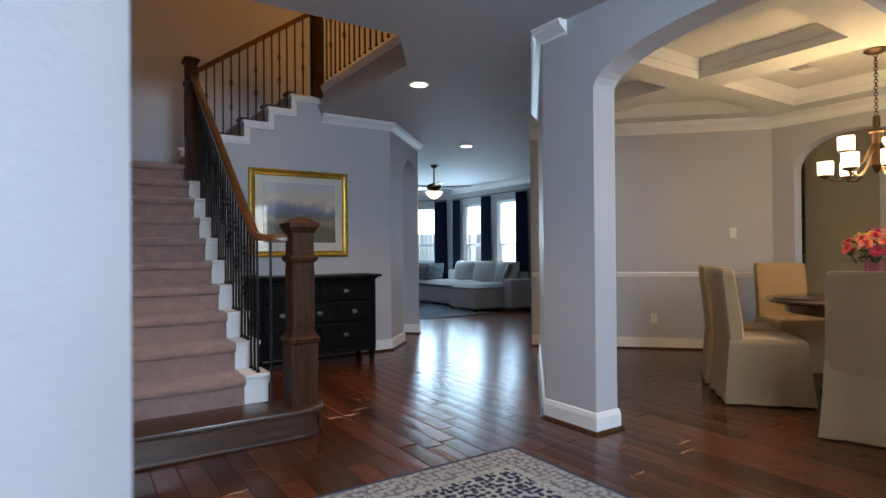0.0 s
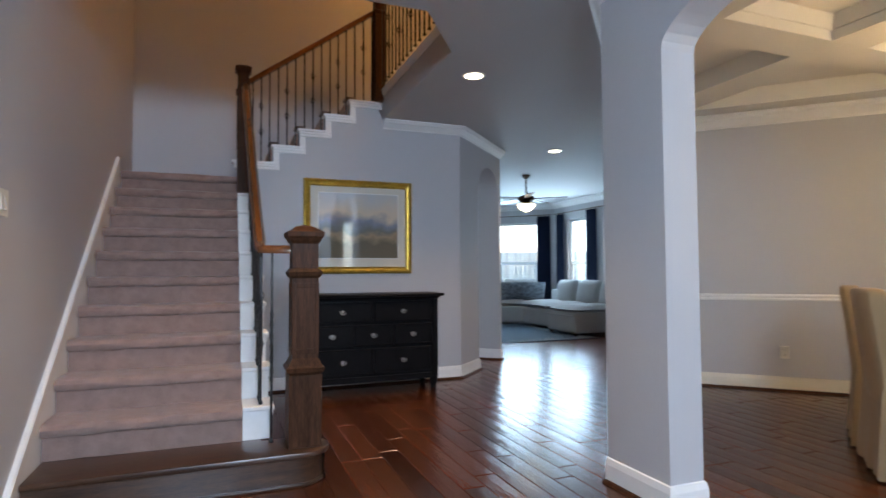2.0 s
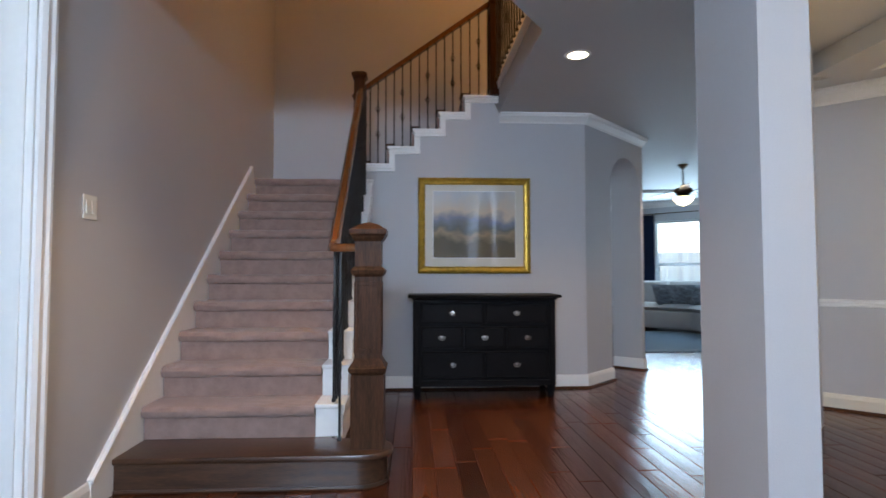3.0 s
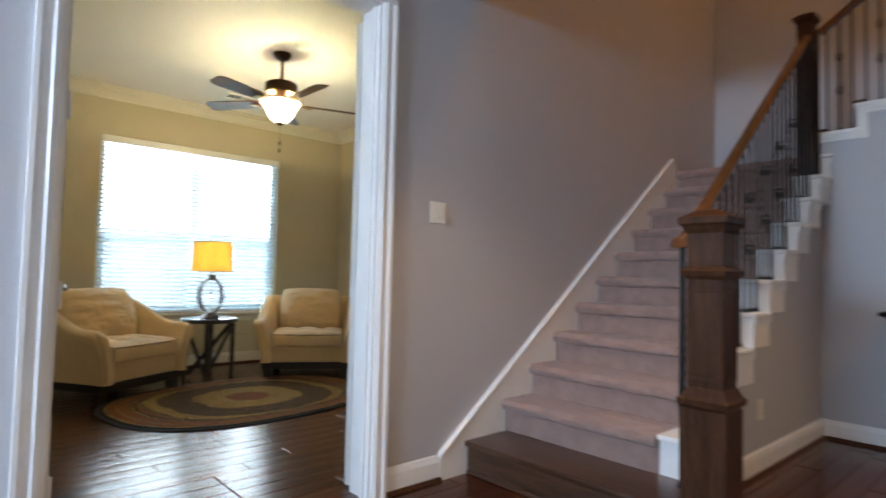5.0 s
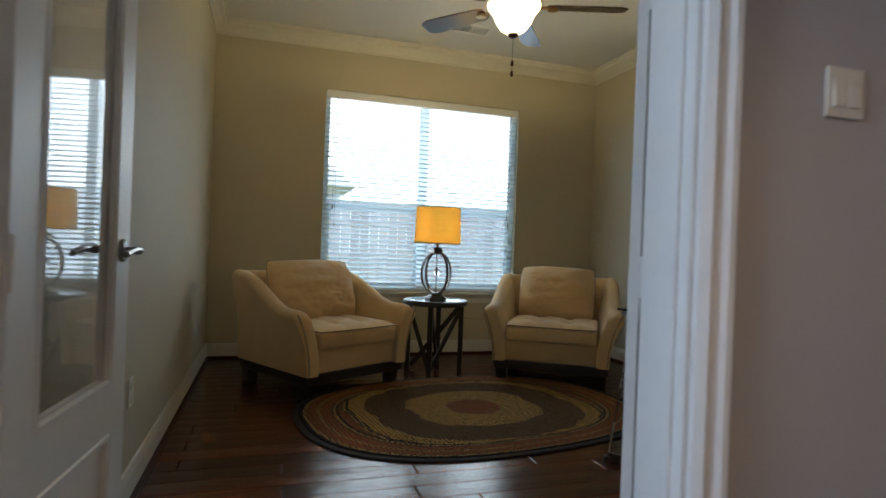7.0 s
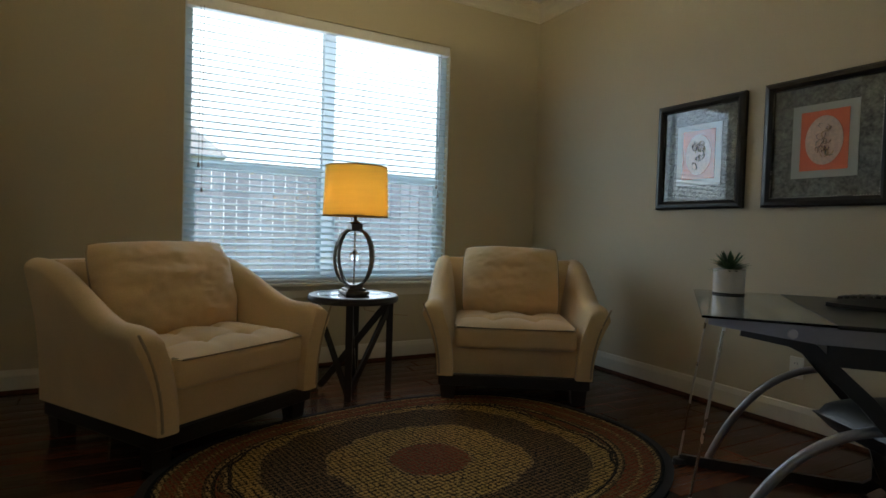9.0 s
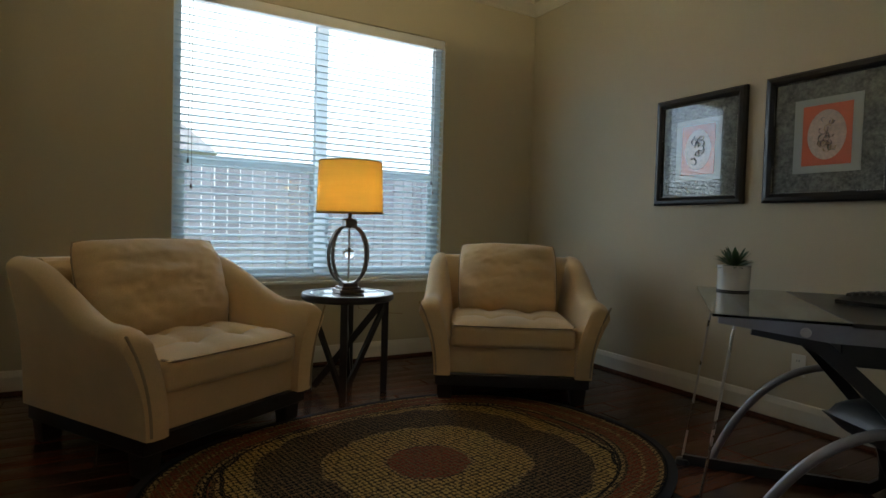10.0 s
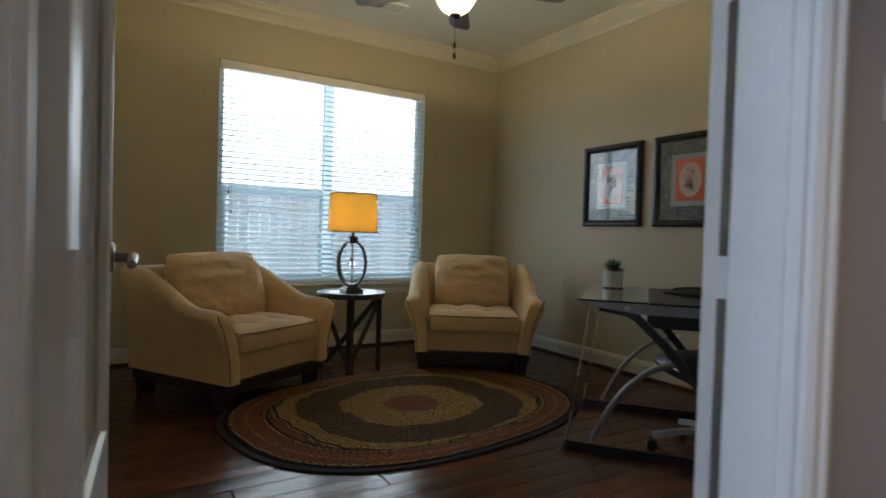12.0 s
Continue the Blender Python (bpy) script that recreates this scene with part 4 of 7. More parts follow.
def chest():
    """The black chest: seven drawers in three rows, turned feet."""
    x0, x1, y0, y1, zt = 1.53, 2.80, 5.46, 5.875, 0.925
    c = thing("chest_of_drawers", "black painted chest with seven drawers under gold-framed picture", "chest of drawers")
    b = box(x0, y0 + 0.02, 0.13, x1, y1, zt - 0.05)
    part("body", b, BLACK, c)
    for xa, xb in ((x0 - 0.004, x0 + 0.05), (x1 - 0.05, x1 + 0.004)):
        part("corner_post", box(xa, y0 + 0.006, 0.11, xb, y0 + 0.06, zt - 0.051, 0.006), BLACK, c)
    part("apron", box(x0 + 0.051, y0 + 0.008, 0.11, x1 - 0.051, y0 + 0.03, 0.165, 0.004), BLACK, c)
    rings = [[(x0 - e, y0 - e, z), (x1 + e, y0 - e, z), (x1 + e, y1, z), (x0 - e, y1, z)] for e, z in ((0.0, zt - 0.05), (0.012, zt - 0.042), (0.02, zt - 0.03), (0.045, zt - 0.026), (0.05, zt - 0.012), (0.042, zt))]
    part("top", loft(rings), BLACK, c)
    rows = [(0.665, 0.855, 2), (0.445, 0.64, 3), (0.185, 0.42, 2)]
    for z0, z1, n in rows:
        w = (x1 - x0 - 0.12) / n
        for i in range(n):
            a, e = x0 + 0.06 + i * w + 0.008, x0 + 0.06 + (i + 1) * w - 0.008
            b = box(a, y0 + 0.004, z0, e, y0 + 0.03, z1, 0.004)
            d = part("drawer", b, BLACK, c)
            b = bmesh.new()
            for p, q in (((a + 0.012, z0 + 0.012), (e - 0.012, z0 + 0.012)), ((e - 0.012, z0 + 0.012), (e - 0.012, z1 - 0.012)), ((e - 0.012, z1 - 0.012), (a + 0.012, z1 - 0.012)), ((a + 0.012, z1 - 0.012), (a + 0.012, z0 + 0.012))):
                rod((p[0], y0 + 0.003, p[1]), (q[0], y0 + 0.003, q[1]), 0.005, seg=6, bm=b)
            part("bead_moulding", b, BLACK, d)
            xm, zm = (a + e) / 2, (z0 + z1) / 2
            b = lathe([(0, 0), (0.013, 0), (0.015, 0.004), (0, 0.006)], 16, m=pose(xm, y0 + 0.003, zm + 0.006, 90, 0, 0))
            tube([(xm - 0.026, y0 - 0.004, zm + 0.012)] + [(xm - 0.026 * math.cos(math.pi * s / 8), y0 - 0.012, zm + 0.008 - 0.026 * math.sin(math.pi * s / 8)) for s in range(9)] + [(xm + 0.026, y0 - 0.004, zm + 0.012)], 0.004, 6, bm=b)
            part("drawer_pull", b, NICKEL, d, "nickel drop pull", True)
    for x in (x0 + 0.035, x1 - 0.035):
        for y in (y0 + 0.04, y1 - 0.05):
            part("foot", lathe([(0.022, 0), (0.030, 0.012), (0.032, 0.03), (0.026, 0.04), (0.034, 0.055), (0.040, 0.08), (0.036, 0.10), (0.042, 0.112), (0.042, 0.128)], 14, m=pose(x, y, 0)), BLACK, c, "", True)
    return c


chest()


def paint_mat(name, kind):
    """A print behind glass, laid out over the unit square of its own plane (local x and z)."""
    m = bpy.data.materials.new(name)
    m.use_nodes = True
    nt = m.node_tree
    b = nt.nodes["Principled BSDF"]
    tc = nt.nodes.new("ShaderNodeTexCoord")
    nz = nt.nodes.new("ShaderNodeTexNoise")
    nz.inputs["Scale"].default_value, nz.inputs["Detail"].default_value = 5.0, 8
    nt.links.new(tc.outputs["Object"], nz.inputs["Vector"])
    sep = nt.nodes.new("ShaderNodeSeparateXYZ")
    nt.links.new(tc.outputs["Object"], sep.inputs[0])
    ad = nt.nodes.new("ShaderNodeMath")
    ad.operation = "MULTIPLY_ADD"
    ad.inputs[1].default_value = 0.32
    nt.links.new(nz.outputs["Fac"], ad.inputs[0])
    nt.links.new(sep.outputs["Z"], ad.inputs[2])
    r = nt.nodes.new("ShaderNodeValToRGB")
    cr = r.color_ramp
    for _ in range(4):
        cr.elements.new(0.5)
    stops = [(0.0, (0.12, 0.10, 0.06)), (0.08, (0.34, 0.25, 0.15)), (0.13, (0.15, 0.15, 0.13)), (0.21, (0.22, 0.24, 0.30)), (0.30, (0.66, 0.54, 0.40)), (0.48, (0.50, 0.52, 0.54))]
    for e, (p, col) in zip(cr.elements, stops):
        e.position, e.color = p, (*col, 1)
    nt.links.new(ad.outputs[0], r.inputs[0])
    nt.links.new(r.outputs[0], b.inputs["Base Color"])
    b.inputs["Roughness"].default_value = 0.7
    b.inputs["Coat Weight"].default_value, b.inputs["Coat Roughness"].default_value = 1.0, 0.02
    b.inputs["Coat IOR"].default_value = 1.9
    return m


MATBOARD = mat("cream_mat_board", (0.66, 0.62, 0.52), 0.7, vary=0.02, bump=0.02, coat=1.0, coat_rough=0.02)
LANDSCAPE = paint_mat("landscape_print", 0)


def frame_bars(w, h, sec):
    """Four mitred sides; sec is (inwards, out of the wall) pairs, local -y out of the wall, centre at 0."""
    out = []
    q = [(-w / 2, -h / 2), (w / 2, -h / 2), (w / 2, h / 2), (-w / 2, h / 2)]
    for i in range(4):
        a, c = q[i], q[(i + 1) % 4]
        sa = (1 if a[0] < 0 else -1, 1 if a[1] < 0 else -1)
        sc = (1 if c[0] < 0 else -1, 1 if c[1] < 0 else -1)
        out.append(loft([[(a[0] + sa[0] * o, -d, a[1] + sa[1] * o) for o, d in sec], [(c[0] + sc[0] * o, -d, c[1] + sc[1] * o) for o, d in sec]]))
    return out


def gold_picture():
    w, h = 1.095, 0.93
    p = thing("framed_landscape", "gold framed mountain landscape print behind glass on grey wall", "picture", "", pose(2.122, PY - 0.001, 1.58))
    sec = [(0, 0), (0, 0.022), (0.008, 0.030), (0.022, 0.034), (0.034, 0.026), (0.050, 0.022), (0.060, 0.028), (0.066, 0.022), (0.068, 0.006), (0.068, 0)]
    for b in frame_bars(w, h, sec):
        part("frame_side", b, GOLD, p, "carved gilt moulding")
    b = bmesh.new()
    for s in (-1, 1):
        for i in range(46):
            lathe([(0, -0.006), (0.007, 0), (0, 0.006)], 6, bm=b, m=pose(-w / 2 + 0.03 + i * (w - 0.06) / 45, -0.034, s * (h / 2 - 0.016)))
        for i in range(38):
            lathe([(0, -0.006), (0.007, 0), (0, 0.006)], 6, bm=b, m=pose(s * (w / 2 - 0.016), -0.034, -h / 2 + 0.03 + i * (h - 0.06) / 37))
    part("beading", b, GOLD, p, "gilt bead row")
    part("mat_board", box(-w / 2 + 0.06, -0.010, -h / 2 + 0.06, w / 2 - 0.06, -0.002, h / 2 - 0.06), MATBOARD, p, "cream mat board")
    iw, ih = w - 0.068 * 2 - 0.16, h - 0.068 * 2 - 0.15
    part("inner_fillet", box(-iw / 2 - 0.006, -0.0115, -ih / 2 - 0.006 + 0.01, iw / 2 + 0.006, -0.0101, ih / 2 + 0.016), WHITE, p)
    part("print", box(-iw / 2, -0.014, -ih / 2 + 0.01, iw / 2, -0.0118, ih / 2 + 0.01), LANDSCAPE, p, "misty mountain landscape print")


gold_picture()


def can_light(x, y, z, power):
    c = thing("recessed_light", "lit recessed ceiling light with white trim ring", "ceiling light", "recessed lights", pose(x, y, z))
    part("trim_ring", lathe([(0.07, -0.001), (0.072, -0.006), (0.095, -0.005), (0.097, -0.0005)], 28), WHITE, c, "", True)
    part("lens", lathe([(0, -0.0035), (0.070, -0.0035), (0.070, -0.001), (0, -0.001)], 24), CANGLOW, c, "glowing lamp face")
    lamp("recessed_lamp", "SPOT", look((x, y, z - 0.02), (x, y, 0)), power, WARM, 0.07)


CAN = 16.0
can_light(2.71, 4.38, FC, CAN)
can_light(4.86, 6.60, FC, CAN)
can_light(1.30, 3.0, FC, CAN * 0.7)


OVAL = 2.51  # how square the oval rug's outline is


def rug(name, m, w, d, oval, materials, label, edge):
    r = thing(name, label, "rug", "", m)
    if oval:
        for nm, e, z0, z1, mt in (("border_binding", 0.0, 0.001, 0.010, edge), ("woven_field", 0.035, 0.004, 0.014, materials)):
            ring = []
            for i in range(96):
                cx, cy = math.cos(2 * math.pi * i / 96), math.sin(2 * math.pi * i / 96)
                ring.append((math.copysign(abs(cx) ** (2 / OVAL), cx) * (w / 2 - e), math.copysign(abs(cy) ** (2 / OVAL), cy) * (d / 2 - e), z0))
            part(nm, prism(ring, (0, 0, z1 - z0)), mt, r)
    else:
        part("border_binding", box(-w / 2, -d / 2, 0.001, w / 2, d / 2, 0.009), edge, r)
        part("woven_field", box(-w / 2 + 0.03, -d / 2 + 0.03, 0.004, w / 2 - 0.03, d / 2 - 0.03, 0.012), materials, r)
    return r


def rug_mat(name, kind, w, d, cols):
    """Woven pattern: bands that follow the rug's outline, filled with small motifs."""
    m = bpy.data.materials.new(name)
    m.use_nodes = True
    nt = m.node_tree
    N, K = nt.nodes.new, nt.links.new
    bs = nt.nodes["Principled BSDF"]
    tc = N("ShaderNodeTexCoord")

    def math_(op, a, c=None):
        x = N("ShaderNodeMath")
        x.operation = op
        for i, v in enumerate((a, c)):
            if v is None:
                continue
            if isinstance(v, (int, float)):
                x.inputs[i].default_value = v
            else:
                K(v, x.inputs[i])
        return x.outputs[0]
    sp = N("ShaderNodeSeparateXYZ")
    K(tc.outputs["Object"], sp.inputs[0])
    ax, ay = math_("ABSOLUTE", sp.outputs[0]), math_("ABSOLUTE", sp.outputs[1])
    if kind == "oval":
        e = math_("POWER", math_("ADD", math_("POWER", math_("DIVIDE", ax, w / 2), OVAL), math_("POWER", math_("DIVIDE", ay, d / 2), OVAL)), 1 / OVAL)
    else:
        e = math_("MAXIMUM", math_("SUBTRACT", 1.0, math_("MULTIPLY", math_("SUBTRACT", w / 2, ax), 1.6)), math_("SUBTRACT", 1.0, math_("MULTIPLY", math_("SUBTRACT", d / 2, ay), 1.6)))
    wob = N("ShaderNodeTexNoise")
    wob.inputs["Scale"].default_value = 7
    fold = N("ShaderNodeCombineXYZ")
    K(ax, fold.inputs[0])
    K(ay, fold.inputs[1])
    K(fold.outputs[0], wob.inputs["Vector"])
    e2 = math_("ADD", e, math_("MULTIPLY", math_("SUBTRACT", wob.outputs["Fac"], 0.5), 0.09 if kind == "oval" else 0.03))
    if kind == "oval":
        # the medallion and the corners stretch along the rug
        e2 = math_("ADD", e2, math_("MULTIPLY", math_("SUBTRACT", math_("DIVIDE", ay, d / 2), math_("DIVIDE", ax, w / 2)), 0.12))
    mixe = N("ShaderNodeMix")
    lim = math_("GREATER_THAN", e, 0.76)
    K(lim, mixe.inputs[0])
    K(e2, mixe.inputs[2])
    K(e, mixe.inputs[3])
    fields = []
    for which in (0, 1):
        r = N("ShaderNodeValToRGB")
        cr = r.color_ramp
        cr.interpolation = "CONSTANT"
        for _ in range(len(cols) - 2):
            cr.elements.new(0.5)
        for el, (p, ca, cb_) in zip(cr.elements, cols):
            el.position, el.color = p, (*(ca if which == 0 else cb_), 1)
        K(mixe.outputs[0], r.inputs[0])
        fields.append(r.outputs[0])
    v = N("ShaderNodeTexVoronoi")
    v.feature, v.voronoi_dimensions = "F1", "2D"
    v.inputs["Scale"].default_value = 46 if kind == "oval" else 26
    v.inputs["Randomness"].default_value = 0.25 if kind == "oval" else 0.6
    K(tc.outputs["Object"], v.inputs["Vector"])
    n2 = N("ShaderNodeTexNoise")
    n2.inputs["Scale"].default_value, n2.inputs["Detail"].default_value = (150, 2) if kind == "oval" else (42, 3)
    n2.inputs["Distortion"].default_value = 1.4
    K(tc.outputs["Object"], n2.inputs["Vector"])
    mot = math_("GREATER_THAN", math_("ADD", math_("MULTIPLY", v.outputs["Distance"], 1.0), math_("MULTIPLY", n2.outputs["Fac"], 0.55 if kind == "oval" else 0.9)), 0.70 if kind == "oval" else 0.88)
    mx = N("ShaderNodeMix")
    mx.data_type = "RGBA"
    K(mot, mx.inputs[0])
    K(fields[0], mx.inputs[6])
    K(fields[1], mx.inputs[7])
    last = mx.outputs[2]
    if kind == "oval":
        # dark outlines and small pale flowers woven over the bands
        line = N("ShaderNodeTexNoise")
        line.inputs["Scale"].default_value, line.inputs["Detail"].default_value, line.inputs["Distortion"].default_value = 70, 2, 2.0
        K(tc.outputs["Object"], line.inputs["Vector"])
        spot = N("ShaderNodeTexVoronoi")
        spot.voronoi_dimensions = "2D"
        spot.inputs["Scale"].default_value, spot.inputs["Randomness"].default_value = 80, 0.5
        K(tc.outputs["Object"], spot.inputs["Vector"])
        inner = math_("LESS_THAN", e, 0.955)
        for fac, col, amount in ((math_("GREATER_THAN", line.outputs["Fac"], 0.55), (0.010, 0.008, 0.008), 0.62), (math_("LESS_THAN", spot.outputs["Distance"], 0.20), (0.36, 0.24, 0.10), 0.45)):
            over = N("ShaderNodeMix")
            over.data_type = "RGBA"
            K(math_("MULTIPLY", math_("MULTIPLY", fac, amount), inner), over.inputs[0])
            K(last, over.inputs[6])
            over.inputs[7].default_value = (*col, 1)
            last = over.outputs[2]
    K(last, bs.inputs["Base Color"])
    bs.inputs["Roughness"].default_value = 0.95
    bs.inputs["Specular IOR Level"].default_value = 0.1
    fz = N("ShaderNodeTexNoise")
    fz.inputs["Scale"].default_value = 300
    K(tc.outputs["Object"], fz.inputs["Vector"])
    bp = N("ShaderNodeBump")
    bp.inputs["Strength"].default_value, bp.inputs["Distance"].default_value = 0.7, 0.003
    K(fz.outputs["Fac"], bp.inputs["Height"])
    K(bp.outputs[0], bs.inputs["Normal"])
    return m


ENTRYEDGE = mat("navy_rug_binding", (0.02, 0.032, 0.07), 0.95, vary=0.2)
ivory, navy = (0.42, 0.40, 0.36), (0.022, 0.032, 0.065)
ENTRYRUG = rug_mat("navy_ivory_rug_pile", "rect", 1.75, 2.6, [(0.0, navy, ivory), (0.60, ivory, (0.30, 0.30, 0.30)), (0.66, (0.36, 0.35, 0.33), (0.16, 0.16, 0.18)), (0.93, ivory, (0.25, 0.25, 0.27)), (0.985, navy, navy)])
rug("entry_rug", pose(1.325, 1.22, 0), 1.75, 2.6, False, ENTRYRUG, "navy and ivory floral rug on dark wood floor", ENTRYEDGE)


# upstairs hall light over the gallery
u = thing("flush_ceiling_light", "warm lit flush light on the upstairs ceiling", "ceiling light", "", pose(3.2, 4.6, 5.599))
part("glass_dome", lathe([(0.15, -0.001), (0.16, -0.03), (0.13, -0.08), (0.06, -0.11), (0, -0.115)], 28), BOWL, u, "glowing glass dome", True)
lamp("upstairs_lamp", "POINT", pose(3.2, 4.6, 5.40), 10.0, (1.0, 0.43, 0.10), 0.12)
# ---- study things ----


def armchair(m, label, seed):
    """A flared-arm club chair on black block feet; local -y is the front."""
    c = thing("armchair", label, "armchair", "study armchairs", m @ Matrix.Diagonal((1.11, 1, 1, 1)))
    part("base", box(-0.40, -0.41, 0.165, 0.40, 0.40, 0.335, 0.02, 2), CREAM, c, "", True)
    part("plinth", box(-0.395, -0.425, 0.098, 0.395, 0.40, 0.1645, 0.004), ESPRESSO, c, "black wooden plinth")
    for sx in (-1, 1):
        rings = []
        for f in (-0.012, -0.008, 0.0, 0.02, 0.06, 0.12, 0.18, 0.24, 0.30, 0.36, 0.42, 0.48, 0.54, 0.60, 0.66, 0.72, 0.78, 0.84, 0.90, 0.96, 1.0):
            y = -0.455 + 0.88 * f
            g = max(0.0, min(1.0, (f - 0.22) / 0.72))
            top = 0.598 + 0.225 * (g * g * (3 - 2 * g)) ** 0.85 - 0.035 * max(0, 1 - f / 0.10) ** 2
            fl = 0.110 - 0.038 * max(f, 0)
            cut = 0.022 if f < -0.01 else 0.012 if f < -0.005 else 0.0
            ring = []
            for k in range(7):
                z = 0.165 + (top - 0.05 - 0.165) * k / 6
                ring.append((0.402 - cut + fl * ((z - 0.165) / (top - 0.165)) ** 2.2, z))
            xo = ring[-1][0]
            xi = 0.318 + cut + fl * 0.72 * ((top - 0.215) / (top - 0.165)) ** 2.4
            for k in range(1, 8):
                a = math.pi * k / 8
                ring.append(((xo + xi) / 2 + (xo - xi) / 2 * math.cos(a), top - 0.05 + (0.05 - cut) * math.sin(a)))
            for k in range(6, -1, -1):
                z = 0.165 + (top - 0.05 - 0.165) * k / 6
                ring.append((0.318 + cut + fl * 0.72 * ((z - 0.165) / (top - 0.165)) ** 2.4, z))
            rings.append([(sx * x, y + 0.003 * noise.noise((x * 6, y * 5, z * 6 + seed)), z) for x, z in ring])
        part("arm", loft(rings), CREAM, c, "", True)
        front = [(sx * (0.402 + 0.105 * ((z - 0.165) / 0.44) ** 2.2) - sx * 0.012, -0.466, z) for z in [0.18 + 0.04 * k for k in range(11)]]
        part("arm_piping", tube(front, 0.005, 6), PIPING, c, "tan piping", True)
    rings = []
    for z, y0, y1, w in ((0.165, 0.28, 0.43, 0.36), (0.45, 0.26, 0.44, 0.36), (0.72, 0.27, 0.45, 0.40), (0.79, 0.285, 0.45, 0.40), (0.815, 0.31, 0.435, 0.39)):
        rings.append([(-w, y0, z), (w, y0, z), (w, y1, z), (-w, y1, z)])
    b = loft(rings)
    bmesh.ops.bevel(b, geom=b.edges[:], offset=0.012, segments=2, affect="EDGES")
    part("back", b, CREAM, c, "", True)
    tf = [(-0.33, -0.45), (0.33, -0.45), (-0.33, 0.2), (0.33, 0.2)]
    b = box(-0.318, -0.45, 0.322, 0.318, 0.24, 0.445, 0.03, 3)
    pillow(0.64, 0.70, 0.09, 22, 0.6, tf, 0.006, seed, m=pose(0, -0.105, 0.45), bm=b)
    part("seat_cushion", b, CREAM, c, "tufted seat cushion", True)
    part("seat_piping", tube([(-0.315, -0.40, 0.452), (-0.30, -0.447, 0.448), (0.30, -0.447, 0.448), (0.315, -0.40, 0.452)], 0.005, 6), PIPING, c, "tan piping")
    lean = pose(0.0, 0.13, 0.672, 70, 0, 0)
    cw = 0.68 if seed < 5 else 0.58
    b = pillow(cw, 0.49, 0.29, 40, 0.75, (), 0.030, seed + 4, m=lean, square=4)
    rim = [(-1 + k / 5, -1) for k in range(10)] + [(1, -1 + k / 5) for k in range(10)] + [(1 - k / 5, 1) for k in range(10)] + [(-1, 1 - k / 5) for k in range(10)]
    part("cushion_piping", tube([lean @ Vector((u * cw / 2 * (1 - 0.055 * v ** 4), v * 0.245 * (1 - 0.055 * u ** 4), 0)) for u, v in rim], 0.004, 6, closed=True), PIPING, c, "tan piping", True)
    part("back_cushion", b, CREAM, c, "soft loose back cushion", True)
    for sx in (-1, 1):
        for y in (-0.355, 0.345):
            part("foot", loft([square(0.034, 0.001, sx * 0.345, y), square(0.042, 0.116, sx * 0.345, y)]), ESPRESSO, c, "black block foot")
    return c


armchair(pose(-3.385, 2.315, 0, 0, 0, 90 + 31.4), "cream microsuede armchair angled beside study window", 1.0)
armchair(pose(-3.352, 4.255, 0, 0, 0, 90 - 32.1), "cream microsuede armchair in the study corner", 7.0)


def side_table():
    t = thing("side_table", "espresso round side table with glass inset and crossed legs", "side table", "", pose(-3.635, 3.275, 0, 0, 0, 20))
    part("top_ring", lathe([(0.20, 0.560), (0.262, 0.556), (0.275, 0.566), (0.275, 0.588), (0.268, 0.597), (0.225, 0.597), (0.222, 0.588), (0.20, 0.588)], 40), ESPRESSO, t, "", True)
    part("glass_inset", lathe([(0, 0.5885), (0.2215, 0.5885), (0.2215, 0.596), (0, 0.596)], 36), GLASS, t, "clear glass inset")
    part("under_panel", lathe([(0, 0.556), (0.199, 0.556), (0.199, 0.575), (0, 0.575)], 30), ESPRESSO, t)
    leg = []
    for i in range(4):
        a = math.pi / 4 + i * math.pi / 2
        x, y = 0.225 * math.cos(a), 0.225 * math.sin(a)
        part("leg", box(-0.02, -0.02, 0.001, 0.02, 0.02, 0.556, 0.002, m=pose(x, y, 0, 0, 0, math.degrees(a))), ESPRESSO, t)
        leg.append((x, y))
    for i in range(4):
        (xa, ya_), (xb, yb_) = leg[i], leg[(i + 1) % 4]
        zl, zh = (0.03, 0.54) if i % 2 else (0.54, 0.03)
        part("cross_brace", tube([(xa * 0.9, ya_ * 0.9, zl), (-xa * 0.86, -ya_ * 0.86, zh)], 0.02, profile=[(-0.012, -0.02), (0.012, -0.02), (0.012, 0.02), (-0.012, 0.02)]) if i < 2 else tube([(xa, ya_, zl), (xb, yb_, zh)], 0.016, profile=[(-0.01, -0.016), (0.01, -0.016), (0.01, 0.016), (-0.01, 0.016)]), ESPRESSO, t)


side_table()


